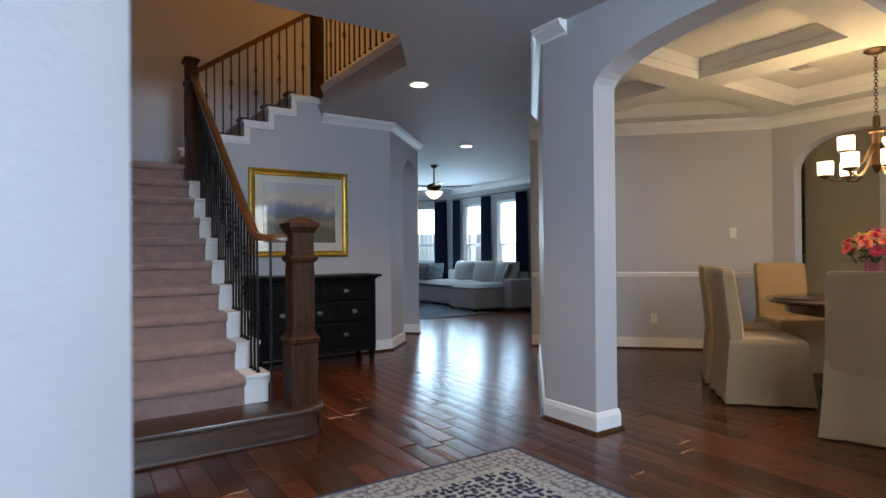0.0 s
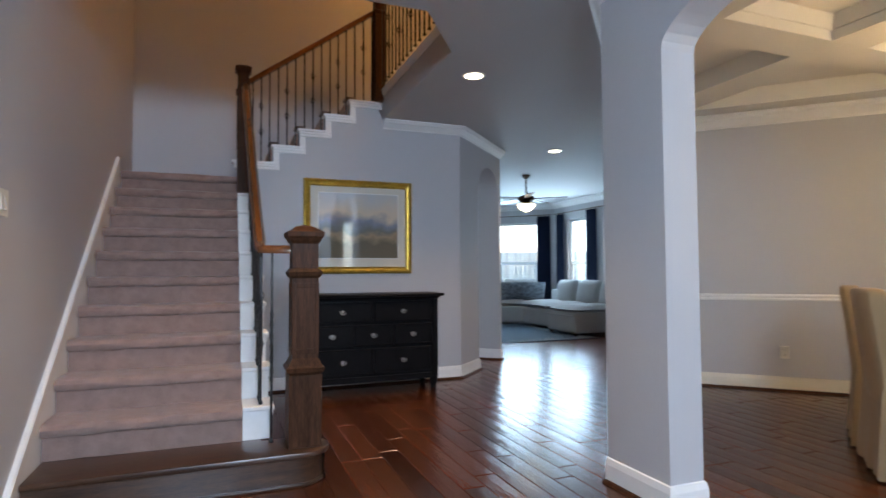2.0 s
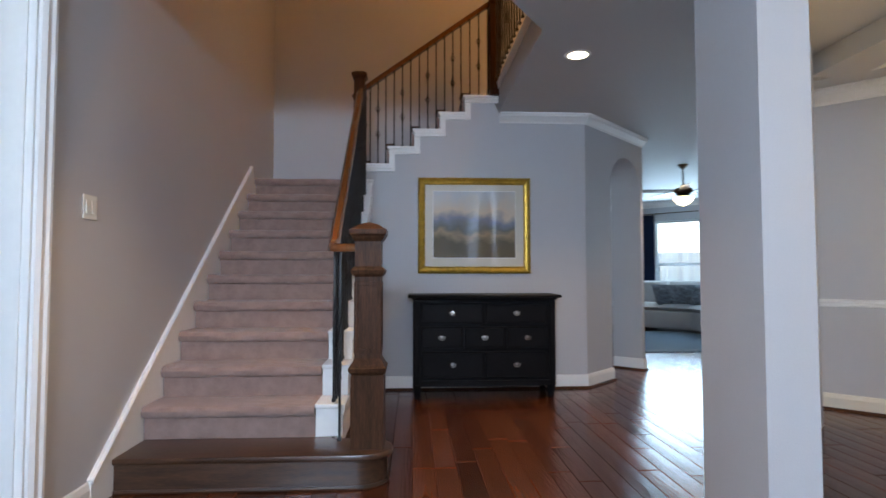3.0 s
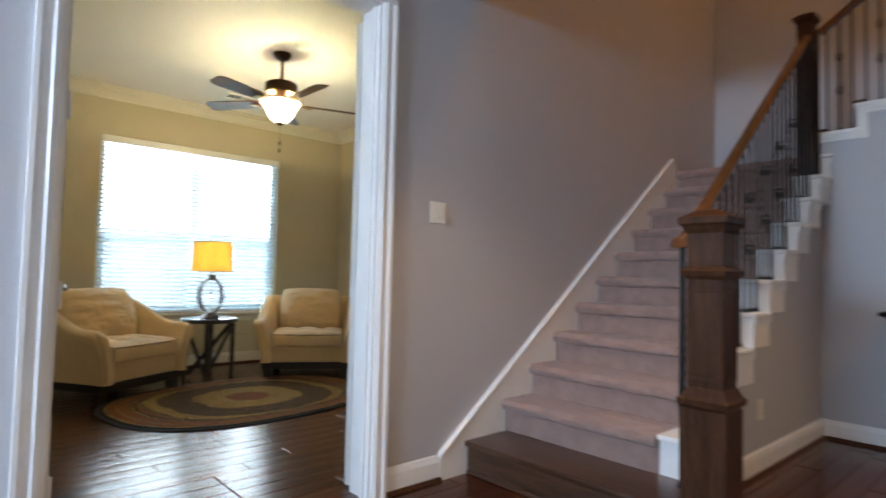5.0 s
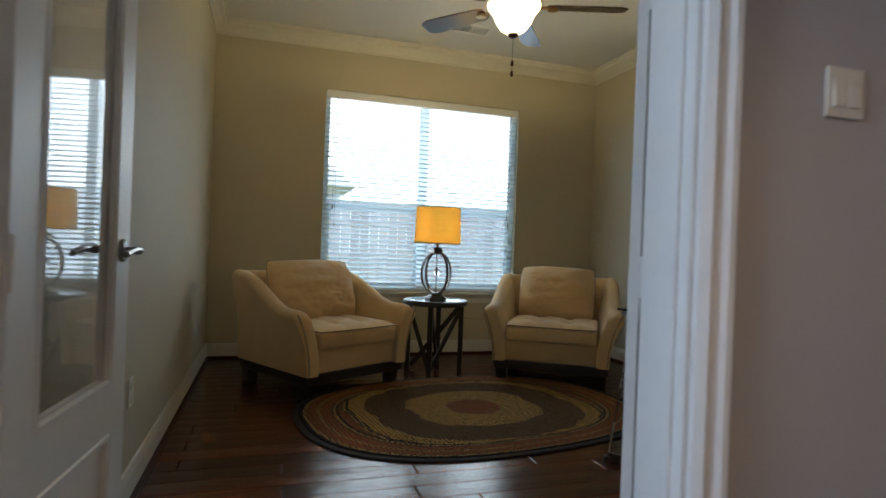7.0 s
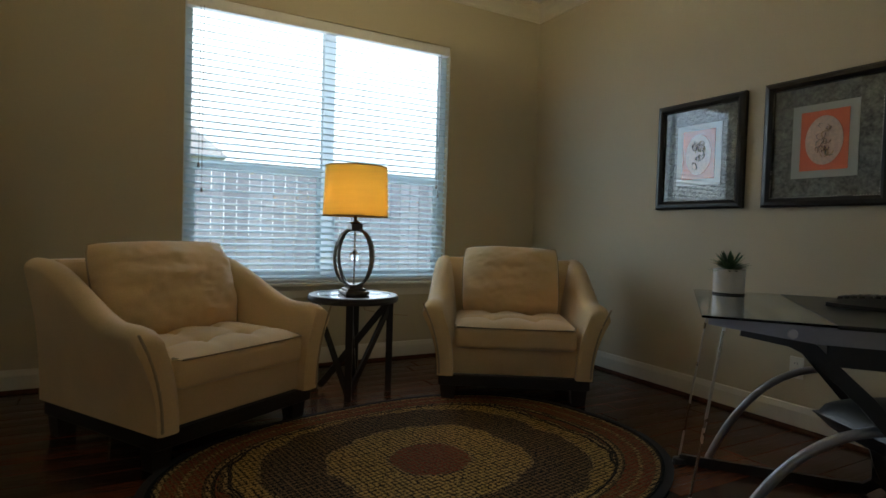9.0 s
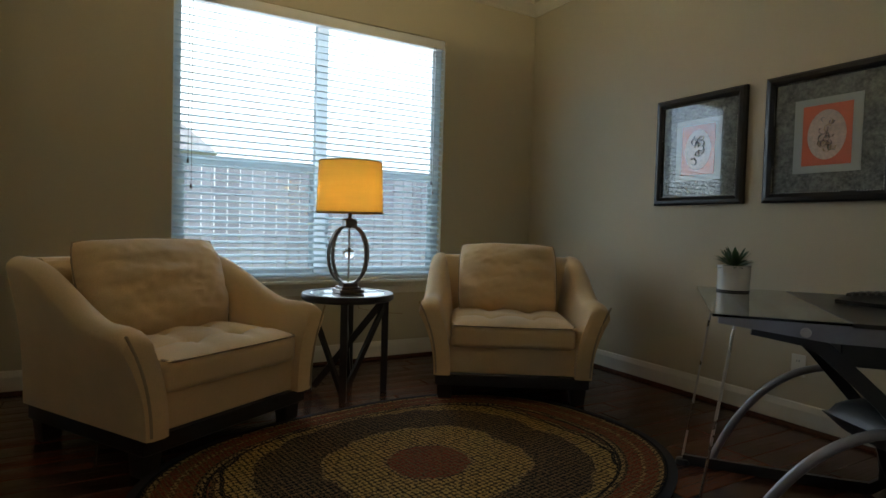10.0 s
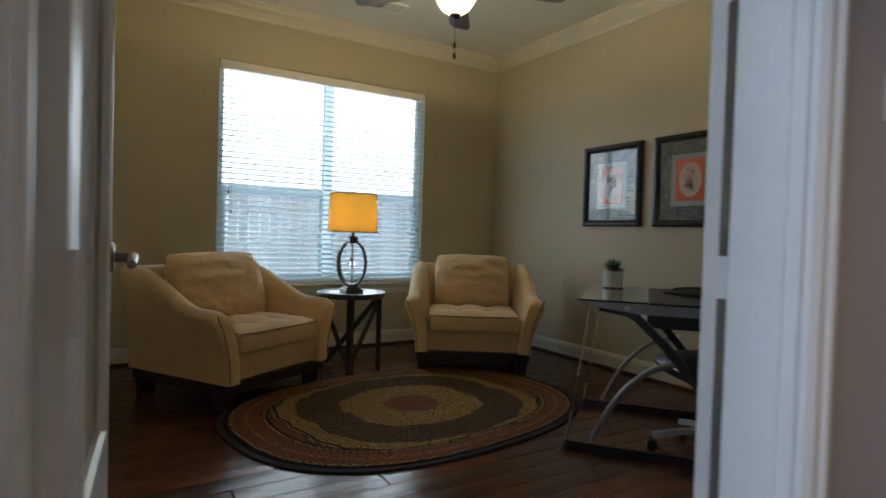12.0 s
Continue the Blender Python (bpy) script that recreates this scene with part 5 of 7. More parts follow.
def table_lamp():
    l = thing("table_lamp", "lit lamp with gold drum shade and pewter hoops", "table lamp", "", pose(-3.635, 3.275, 0.598))
    b = box(-0.075, -0.075, 0.0, 0.075, 0.075, 0.022, 0.003)
    box(-0.06, -0.06, 0.022, 0.06, 0.06, 0.036, 0.003, bm=b)
    box(-0.045, -0.045, 0.036, 0.045, 0.045, 0.060, 0.003, bm=b)
    part("base", b, DARKNICKEL, l, "stepped pewter base")
    b = box(-0.036, -0.036, 0.385, 0.036, 0.036, 0.43, 0.003)
    lathe([(0.03, 0.43), (0.045, 0.436), (0.012, 0.445), (0.010, 0.52)], 16, bm=b)
    part("neck", b, DARKNICKEL, l)
    for i in range(4):
        a = math.radians(20 + 90 * i)
        pts = []
        for s in range(17):
            f = math.pi * s / 16
            rr = 0.022 + 0.13 * math.sin(f)
            pts.append((rr * math.cos(a), rr * math.sin(a), 0.225 - 0.17 * math.cos(f)))
        b = bmesh.new()
        q = Vector((-math.sin(a), math.cos(a), 0))
        rings = []
        for s, p in enumerate(pts):
            p = Vector(p)
            o = Vector((math.cos(a), math.sin(a), 0)) * math.sin(math.pi * s / 16) + Vector((0, 0, -math.cos(math.pi * s / 16)))
            rings.append([p + q * 0.011 + o * 0.004, p - q * 0.011 + o * 0.004, p - q * 0.011 - o * 0.004, p + q * 0.011 - o * 0.004])
        part("hoop", loft(rings), DARKNICKEL, l, "pewter hoop")
    part("stem", rod((0, 0, 0.06), (0, 0, 0.385), 0.006, seg=8), NICKEL, l)
    part("crystal_ball", lathe([(0, -0.034)] + [(0.034 * math.cos(a), 0.034 * math.sin(a)) for a in [-1.2 + 0.3 * k for k in range(9)]] + [(0, 0.034)], 20, m=pose(0, 0, 0.232)), CRYSTAL, l, "clear crystal ball", True)
    b = lathe([(0.197, 0.475), (0.186, 0.775), (0.184, 0.775), (0.195, 0.475), (0.197, 0.475)], 48)
    part("shade", b, SHADE, l, "glowing gold linen drum shade", True)
    for r, z in ((0.197, 0.476), (0.186, 0.774)):
        part("shade_trim", tube([(r * math.cos(2 * math.pi * i / 40), r * math.sin(2 * math.pi * i / 40), z) for i in range(40)], 0.004, 6, closed=True), PIPING, l)
    b = rod((0, 0, 0.52), (0, 0, 0.80), 0.004, seg=6)
    rod((-0.185, 0, 0.76), (0.185, 0, 0.76), 0.002, seg=5, bm=b)
    lathe([(0.004, 0.78), (0.012, 0.785), (0.014, 0.797), (0.006, 0.806), (0, 0.808)], 12, bm=b)
    part("finial", b, NICKEL, l, "", True)
    part("cord", tube([(-0.10, 0.05, 0.004), (-0.28, 0.12, 0.003), (-0.33, 0.16, -0.05), (-0.52, 0.28, -0.18), (-0.66, 0.5, -0.24), (-0.705, 0.75, -0.27)], 0.003, 5), PIPING, l, "thin lamp cord")
    lamp("lamp_bulb", "POINT", pose(-3.635, 3.275, 0.598 + 0.60), 2.8, (1.0, 0.76, 0.42), 0.05)


table_lamp()
RUGEDGE = mat("dark_rug_binding", (0.012, 0.011, 0.014), 0.95, vary=0.2)
maroon, gold, ink = (0.19, 0.034, 0.016), (0.46, 0.29, 0.09), (0.009, 0.009, 0.012)
tan, umber, net = (0.40, 0.26, 0.11), (0.030, 0.020, 0.012), (0.17, 0.10, 0.045)
OVALRUG = rug_mat("persian_oval_rug_pile", "oval", 1.67, 2.27, [(0.0, maroon, net), (0.165, tan, ink), (0.18, gold, umber), (0.40, tan, umber), (0.412, ink, net), (0.655, tan, umber), (0.667, gold, umber), (0.757, ink, ink), (0.77, tan, ink), (0.787, ink, net), (0.80, maroon, net), (0.855, (0.10, 0.045, 0.018), tan), (0.875, maroon, net), (0.925, tan, ink), (0.945, ink, ink)])
rug("oval_rug", pose(-2.479, 3.218, 0, 0, 0, 9.7), 1.67, 2.27, True, OVALRUG, "oval persian rug in rust, gold and black", RUGEDGE)


def ceiling_fan():
    f = thing("ceiling_fan", "bronze five-blade ceiling fan with lit frosted bowl", "ceiling fan", "", pose(-2.21, 3.285, SC - 0.085))
    part("canopy", lathe([(0.072, 0.084), (0.072, 0.073), (0.058, 0.04), (0.03, 0.023), (0.014, 0.021)], 28), BRONZE, f, "", True)
    part("downrod", rod((0, 0, 0.03), (0, 0, -0.18), 0.012, seg=12), BRONZE, f)
    part("motor_housing", lathe([(0.02, -0.150), (0.05, -0.158), (0.115, -0.172), (0.132, -0.185), (0.135, -0.20), (0.135, -0.25), (0.125, -0.268), (0.10, -0.28), (0.075, -0.292), (0.05, -0.298), (0.02, -0.30)], 32), BRONZE, f, "", True)
    part("light_ring", lathe([(0.150, -0.328), (0.166, -0.328), (0.168, -0.338), (0.150, -0.340)], 32), BRONZE, f, "", True)
    part("light_bowl", lathe([(0.158, -0.334), (0.164, -0.341), (0.156, -0.362), (0.135, -0.385), (0.122, -0.410), (0.108, -0.445), (0.080, -0.485), (0.04, -0.512), (0, -0.52)], 36), BOWL, f, "glowing frosted glass bowl", True)
    b = lathe([(0.03, -0.510), (0.034, -0.522), (0.02, -0.534), (0, -0.54)], 14)
    part("bowl_cap", b, BRONZE, f, "", True)
    b = rod((0.0, 0, -0.54), (0.0, 0, -0.755), 0.0016, seg=5)
    for z in (-0.69, -0.752):
        lathe([(0, -0.022), (0.010, -0.012), (0.008, 0.012), (0.003, 0.018)], 10, bm=b, m=pose(0, 0, z))
    part("pull_chain", b, BRONZE, f)
    for i in range(5):
        m = pose(0, 0, -0.345, 0, 0, 1 + 72 * i)
        rings = []
        for s in range(13):
            r = 0.20 + 0.48 * s / 12
            w = 0.058 + 0.018 * (s / 12)
            if s == 0:
                w *= 0.7
            if s == 12:
                w *= 0.62
            if s == 11:
                w *= 0.92
            q = math.radians(12)
            rings.append([m @ Vector((r, -w * math.cos(q), -w * math.sin(q) - 0.004)), m @ Vector((r, w * math.cos(q), w * math.sin(q) - 0.004)), m @ Vector((r, w * math.cos(q), w * math.sin(q) + 0.004)), m @ Vector((r, -w * math.cos(q), -w * math.sin(q) + 0.004))])
        bl = part("blade", loft(rings), BLADE, f, "dark walnut fan blade")
        b = box(0.10, -0.018, -0.008, 0.24, 0.018, -0.001, 0.003, m=m)
        lathe([(0.03, -0.006), (0.04, 0), (0.03, 0.006)], 12, bm=b, m=m @ pose(0.235, 0, -0.012))
        part("blade_bracket", b, BRASS, bl, "brass blade bracket")
    part("fitter_stem", rod((0, 0, -0.29), (0, 0, -0.50), 0.010, seg=10), BRASS, f)
    for i in range(3):
        a = math.radians(120 * i + 30)
        part("bulb", lathe([(0.010, -0.02), (0.024, 0.005), (0.026, 0.02), (0.016, 0.04), (0, 0.046)], 14, m=pose(0.075 * math.cos(a), 0.075 * math.sin(a), -0.425)), CANGLOW, f, "glowing bulb", True)
        lamp("fan_lamp", "POINT", pose(-2.21 + 0.11 * math.cos(a), 3.285 + 0.11 * math.sin(a), SC - 0.085 - 0.312), 5.6, (0.90, 0.77, 0.43), 0.03)


BLADE = mat("walnut_fan_blade", (0.075, 0.030, 0.016), 0.3, vary=0.35, grain=18, stretch=(1, 1, 1), bump=0.05, coat=0.4)
BRASS = mat("antique_brass", (0.45, 0.27, 0.09), 0.3, metal=0.9, vary=0.15)
ceiling_fan()


def air_vent(m, label):
    v = thing("ceiling_vent", label, "air vent", "", m)
    b = box(-0.17, -0.10, -0.010, 0.17, -0.075, 0)
    box(-0.17, 0.075, -0.010, 0.17, 0.10, 0, bm=b)
    box(-0.17, -0.075, -0.010, -0.145, 0.075, 0, bm=b)
    box(0.145, -0.075, -0.010, 0.17, 0.075, 0, bm=b)
    box(-0.006, -0.075, -0.009, 0.006, 0.075, 0, bm=b)
    part("frame", b, WHITE, v)
    # a flat black sheet gives the shade of the duct behind the slats
    part("backing", box(-0.145, -0.075, -0.0015, 0.145, 0.075, -0.0005), PLASTIC, v, "black sheet in place of the shaded duct")
    for s in (-1, 1):
        for i in range(7):
            x = s * (0.022 + i * 0.018)
            part("slat", box(-0.006, -0.075, -0.001, 0.006, 0.075, 0.001, m=pose(x, 0, -0.006, 0, s * 35, 0)), WHITE, v)


air_vent(pose(-3.69, 3.53, SC, 0, 0, 90), "white ceiling air vent in study ceiling")

PRINTMAT = mat("grey_print_mat", (0.36, 0.37, 0.34), 0.6, vary=0.03, bump=0.02, coat=1.0, coat_rough=0.02)
CARVED = mat("carved_pewter_liner", (0.075, 0.078, 0.066), 0.45, metal=0.3, vary=0.6, scale=26, grain=60, bump=1.0, depth=0.012, tint=(0.13, 0.135, 0.115), coat=0.7, coat_rough=0.03)
ORANGE = mat("orange_print", (0.62, 0.115, 0.045), 0.6, vary=0.06, bump=0.02, coat=1.0, coat_rough=0.02)
BLUSH = mat("cream_print_oval", (0.62, 0.44, 0.36), 0.6, vary=0.15, scale=60, bump=0.02, coat=1.0, coat_rough=0.02)
BLACKFRAME = mat("black_picture_frame", (0.010, 0.009, 0.009), 0.3, vary=0.2, bump=0.1)
INKS = [mat("print_ink_" + n, c, 0.6, vary=0.1, bump=0.0, coat=1.0, coat_rough=0.02) for n, c in (("teal", (0.05, 0.16, 0.18)), ("umber", (0.12, 0.05, 0.03)), ("ochre", (0.42, 0.26, 0.07)), ("plum", (0.10, 0.05, 0.14)))]


def art(xc, zc, w, h, seed, label):
    p = thing("framed_print", label, "picture", "study pictures", pose(xc, 5.179, zc))
    sec = [(0, 0), (0, 0.026), (0.012, 0.038), (0.03, 0.040), (0.046, 0.028), (0.052, 0.02), (0.052, 0)]
    for b in frame_bars(w, h, sec):
        part("frame_side", b, BLACKFRAME, p)
    iw, ih = w - 0.10, h - 0.10
    b = bmesh.new()
    for s in (-1, 1):
        for i in range(40):
            lathe([(0, -0.004), (0.004, 0), (0, 0.004)], 5, bm=b, m=pose(-iw / 2 + i * iw / 39, -0.023, s * (ih / 2)))
            lathe([(0, -0.004), (0.004, 0), (0, 0.004)], 5, bm=b, m=pose(s * (iw / 2), -0.023, -ih / 2 + i * ih / 39))
    part("bead_row", b, NICKEL, p, "fine silver bead row")
    part("carved_liner", box(-iw / 2, -0.012, -ih / 2, iw / 2, -0.002, ih / 2), CARVED, p, "embossed dark pewter liner")
    part("mat_board", box(-w * 0.255, -0.014, -h * 0.28, w * 0.255, -0.0122, h * 0.28), PRINTMAT, p)
    part("print", box(-w * 0.185, -0.016, -h * 0.225, w * 0.185, -0.0142, h * 0.225), ORANGE, p, "orange print")
    part("print_oval", lathe([(0, 0), (1, 0), (1, 0.0012), (0, 0.0012)], 40, m=pose(0, -0.0161, 0, 90, 0, 0) @ Matrix.Diagonal((w * 0.145, h * 0.185, 1, 1))), BLUSH, p)
    rng = random.Random(seed)
    for k, ink in enumerate(INKS):
        for i in range(5):
            a0, cx, cz, rr = rng.uniform(0, 6), rng.uniform(-0.03, 0.03), rng.uniform(-0.08, 0.08), rng.uniform(0.012, 0.03)
            b = tube([(cx + rr * (0.4 + 0.1 * s) * math.cos(a0 + s * 0.7), -0.0178, cz + rr * (0.4 + 0.1 * s) * math.sin(a0 + s * 0.7)) for s in range(7)], 0.004, 4, profile=[(-0.004, -0.0004), (0.004, -0.0004), (0.004, 0.0004), (-0.004, 0.0004)], closed=False)
            part("ink_scroll", b, ink, p)


art(-2.685, 1.522, 0.612, 0.675, 3, "black framed orange print with silver liner on beige wall")
art(-1.955, 1.522, 0.625, 0.678, 8, "black framed orange print with cream oval on beige wall")
wall_plate("wall_outlet", pose(-2.04, 5.179, 0.33), "outlet", "ivory outlet on north study wall", "outlet")
wall_plate("wall_outlet", pose(-1.49, 1.411, 0.43, 0, 0, 180), "outlet", "ivory outlet low on beige wall", "outlet")
wall_plate("wall_outlet", pose(-3.58, 1.411, 0.37, 0, 0, 180), "outlet", "ivory outlet behind armchair", "outlet")


def desk():
    """A glass-topped desk on crossed metal legs; local x along the long side, local y to its back."""
    A = Vector((-1.44, 3.56, 0))
    d = thing("glass_desk", "glass topped metal desk with dark centre panel and crossed legs", "desk", "", pose(A.x, A.y, 0, 0, 0, 38.5))
    L, W, zt = 1.40, 0.95, 0.772
    part("glass_wing", box(0, 0, zt - 0.008, 0.34, W, zt, 0.002), DESKGLASS, d, "clear glass desk wing")
    part("glass_wing", box(L - 0.34, 0, zt - 0.008, L, W, zt, 0.002), DESKGLASS, d, "clear glass desk wing")
    part("desk_panel", box(0.341, 0.004, zt - 0.012, L - 0.341, W - 0.004, zt, 0.003), BLACKFRAME, d, "dark desk panel")
    for y in (0.03, W - 0.06):
        b = prism([(0.02, y, zt - 0.012), (L - 0.02, y, zt - 0.012), (L - 0.02, y, zt - 0.03), (L - 0.30, y, zt - 0.062), (0.30, y, zt - 0.062), (0.02, y, zt - 0.03)], (0, 0.03, 0))
        r = part("rail", b, SILVER, d, "silver rail under glass")
        part("bolt_cap", lathe([(0, 0), (0.014, 0), (0.012, 0.005), (0, 0.006)], 14, m=pose(0.24, y, zt - 0.038, 90, 0, 0)), NICKEL, r)
    for x in (0.13, L - 0.13):
        part("cross_rail", box(x - 0.02, 0.06, zt - 0.05, x + 0.02, W - 0.06, zt - 0.013), SILVER, d)
    flat = [(-0.010, -0.021), (0.010, -0.021), (0.010, 0.021), (-0.010, 0.021)]
    for y in (0.05, W - 0.085):
        for side in (0, 1):
            X = (lambda v: v) if side == 0 else (lambda v: L - v)
            q = y + (0.0 if side == 0 else 0.024)
            arch = [(0.08 * (1 - s) ** 2 + 2 * s * (1 - s) * 0.235 + s * s * 0.49, 0.018 * (1 - s) ** 2 + 2 * s * (1 - s) * 0.44 + s * s * 0.478) for s in [k / 14 for k in range(15)]]
            part("arched_leg", tube([(X(a), q + 0.022, z) for a, z in arch], 0.015, 10), SILVER, d, "curved silver leg", True)
            bar = [(0.11, 0.735), (0.24, 0.715), (0.29, 0.69), (0.43, 0.555), (0.62, 0.325), (0.68, 0.20), (0.70, 0.12), (0.69, 0.055), (0.65, 0.024), (0.55, 0.020), (-0.03, 0.020)]
            part("bent_leg", tube([(X(a), q, z) for a, z in bar], 0.018, profile=flat), BLACKFRAME, d, "black bent metal leg")
            part("tension_rod", rod((X(0.065), q, zt - 0.035), (X(-0.03), q, 0.035), 0.0045, seg=8), NICKEL, d, "thin steel rod")
            part("floor_cap", lathe([(0, 0.001), (0.03, 0.001), (0.026, 0.022), (0, 0.026)], 14, m=pose(X(-0.03), q, 0)), PLASTIC, d, "black floor cap")
    part("keyboard_tray", box(0.335, 0.075, zt - 0.130, L - 0.335, 0.50, zt - 0.014, 0.004), BLACKFRAME, d, "black hanging tray")


desk()


def potted_plant():
    p = thing("potted_plant", "small green succulent in white pot on glass desk", "plant", "", pose(-1.835, 4.265, 0.773))
    part("pot", lathe([(0.052, 0), (0.060, 0.004), (0.062, 0.10), (0.062, 0.104), (0.055, 0.104), (0.054, 0.095), (0, 0.095)], 28), CERAMIC, p, "white ceramic pot", True)
    part("pot_base", lathe([(0.050, 0.0005), (0.0625, 0.0005), (0.0625, 0.006), (0.050, 0.006)], 28), PLASTIC, p)
    part("soil", lathe([(0, 0.0955), (0.053, 0.0955), (0.053, 0.098), (0, 0.10)], 18), SOIL, p)
    rng = random.Random(5)
    for ring, (n, tilt, ln) in enumerate(((6, 12, 0.085), (9, 35, 0.085), (12, 58, 0.085), (13, 80, 0.078))):
        for i in range(n):
            m = pose(0, 0, 0.10, 0, 0, 360 * i / n + rng.uniform(-10, 10)) @ pose(0.008, 0, 0, 0, tilt + rng.uniform(-8, 8), 0)
            b = bmesh.new()
            rings = []
            for s in range(5):
                f = s / 4
                w = 0.011 * (1 - f) ** 0.6 * (0.7 + 0.9 * f) + 0.0004
                rings.append([m @ Vector((0.012 * f * f, -w, ln * f)), m @ Vector((0.012 * f * f + 0.003 * (1 - f), 0, ln * f)), m @ Vector((0.012 * f * f, w, ln * f)), m @ Vector((0.012 * f * f - 0.003 * (1 - f), 0, ln * f))])
            part("leaf", loft(rings), LEAF, p)


potted_plant()


def keyboard():
    k = thing("keyboard", "black curved computer keyboard on dark desk panel", "keyboard", "", pose(-1.285, 4.345, 0.774, 0, 0, 12) @ Matrix.Diagonal((0.76, 0.9, 1.4, 1)))
    rings = []
    for s in range(13):
        x = -0.23 + 0.46 * s / 12
        bow = 0.04 * (x / 0.23) ** 2
        h = 0.03 - 0.016 * (x / 0.23) ** 2
        rings.append([(x, -0.12 + bow, 0), (x, 0.10 + bow, 0), (x, 0.10 + bow, h), (x, -0.03 + bow, h * 0.9), (x, -0.12 + bow, 0.010)])
    part("body", loft(rings), PLASTIC, k, "", True)
    for r in range(4):
        for i in range(14):
            x = -0.20 + 0.4 * i / 13
            part("key", box(x - 0.011, -0.03 + r * 0.03, 0.016, x + 0.011, -0.006 + r * 0.03, 0.034, 0.003, m=pose(0, 0.04 * (x / 0.23) ** 2, -0.014 * (x / 0.23) ** 2)), PLASTIC, k)


keyboard()


def office_chair():
    """Tucked behind the desk: seat, star base on castors, arms."""
    c = thing("office_chair", "black padded swivel seat with silver star base", "office chair", "", pose(-1.08, 4.18, 0, 0, 0, 64))
    part("seat", pillow(0.46, 0.48, 0.15, 16, 0.5, (), m=pose(0, 0.0, 0.435), square=6), LEATHER, c, "black padded seat", True)
    part("gas_column", rod((0, 0, 0.10), (0, 0, 0.42), 0.028), PLASTIC, c)
    part("tilt_plate", box(-0.09, -0.12, 0.33, 0.09, 0.12, 0.365, 0.008), PLASTIC, c, "black tilt mechanism")
    for i in range(5):
        a = math.radians(72 * i + 20)
        l = part("base_leg", tube([(0.02 * math.cos(a), 0.02 * math.sin(a), 0.12), (0.16 * math.cos(a), 0.16 * math.sin(a), 0.105), (0.29 * math.cos(a), 0.29 * math.sin(a), 0.075)], 0.02, profile=[(-0.022, -0.012), (0.022, -0.012), (0.014, 0.014), (-0.014, 0.014)]), SILVER, c, "silver base leg")
        b = rod((0.29 * math.cos(a) - 0.02 * math.sin(a), 0.29 * math.sin(a) + 0.02 * math.cos(a), 0.028), (0.29 * math.cos(a) + 0.02 * math.sin(a), 0.29 * math.sin(a) - 0.02 * math.cos(a), 0.028), 0.027, seg=16)
        part("castor", b, PLASTIC, l, "black castor")


office_chair()
# ---- dining room ----
XB, YB = (3.50, 4.80, 6.50), (-1.35, 0.10, 1.53, 2.97)
b = bmesh.new()
for y in YB:
    box(2.992 if y < 2.5 else 3.15, y - 0.15, DC, EX, y + 0.15, 2.799, bm=b)
for x, y1 in zip(XB, (3.12, 4.60, 3.30)):
    box(x - 0.19, -2.09, DC + 0.001, x + 0.159, y1, 2.798, bm=b)
box(2.991, -2.09, DC + 0.002, 3.15, 2.85, 2.797, bm=b)
d0, d1 = E0 - en * 0.33, E1 - en * 0.33
prism([(E0.x, E0.y, DC + 0.003), (E1.x, E1.y, DC + 0.003), (d1.x, d1.y, DC + 0.003), (d0.x, d0.y, DC + 0.003)], (0, 0, 0.155), bm=b)
structure("ceiling_dining_beams", b, CEIL, "cream boxed beams of the coffered dining ceiling", "ceiling")
b = bmesh.new()
for y0, y1 in zip(YB, YB[1:]):
    for x0, x1 in zip(XB, XB[1:]):
        q = [(x0 + 0.191, y0 + 0.151, DC + 0.07), (x1 - 0.191, y0 + 0.151, DC + 0.07), (x1 - 0.191, y1 - 0.151, DC + 0.07), (x0 + 0.191, y1 - 0.151, DC + 0.07)]
        moulding(q + q[:1], [(0, 0), (0.012, 0), (0.02, 0.02), (0.035, 0.05), (0.05, 0.085), (0, 0.085)], bm=b)
structure("ceiling_dining_trim", b, CEIL, "cream cove trim inside the coffers", "trim")
air_vent(pose(5.62, 2.42, 2.799, 0, 0, 0), "white ceiling air vent between coffer beams")


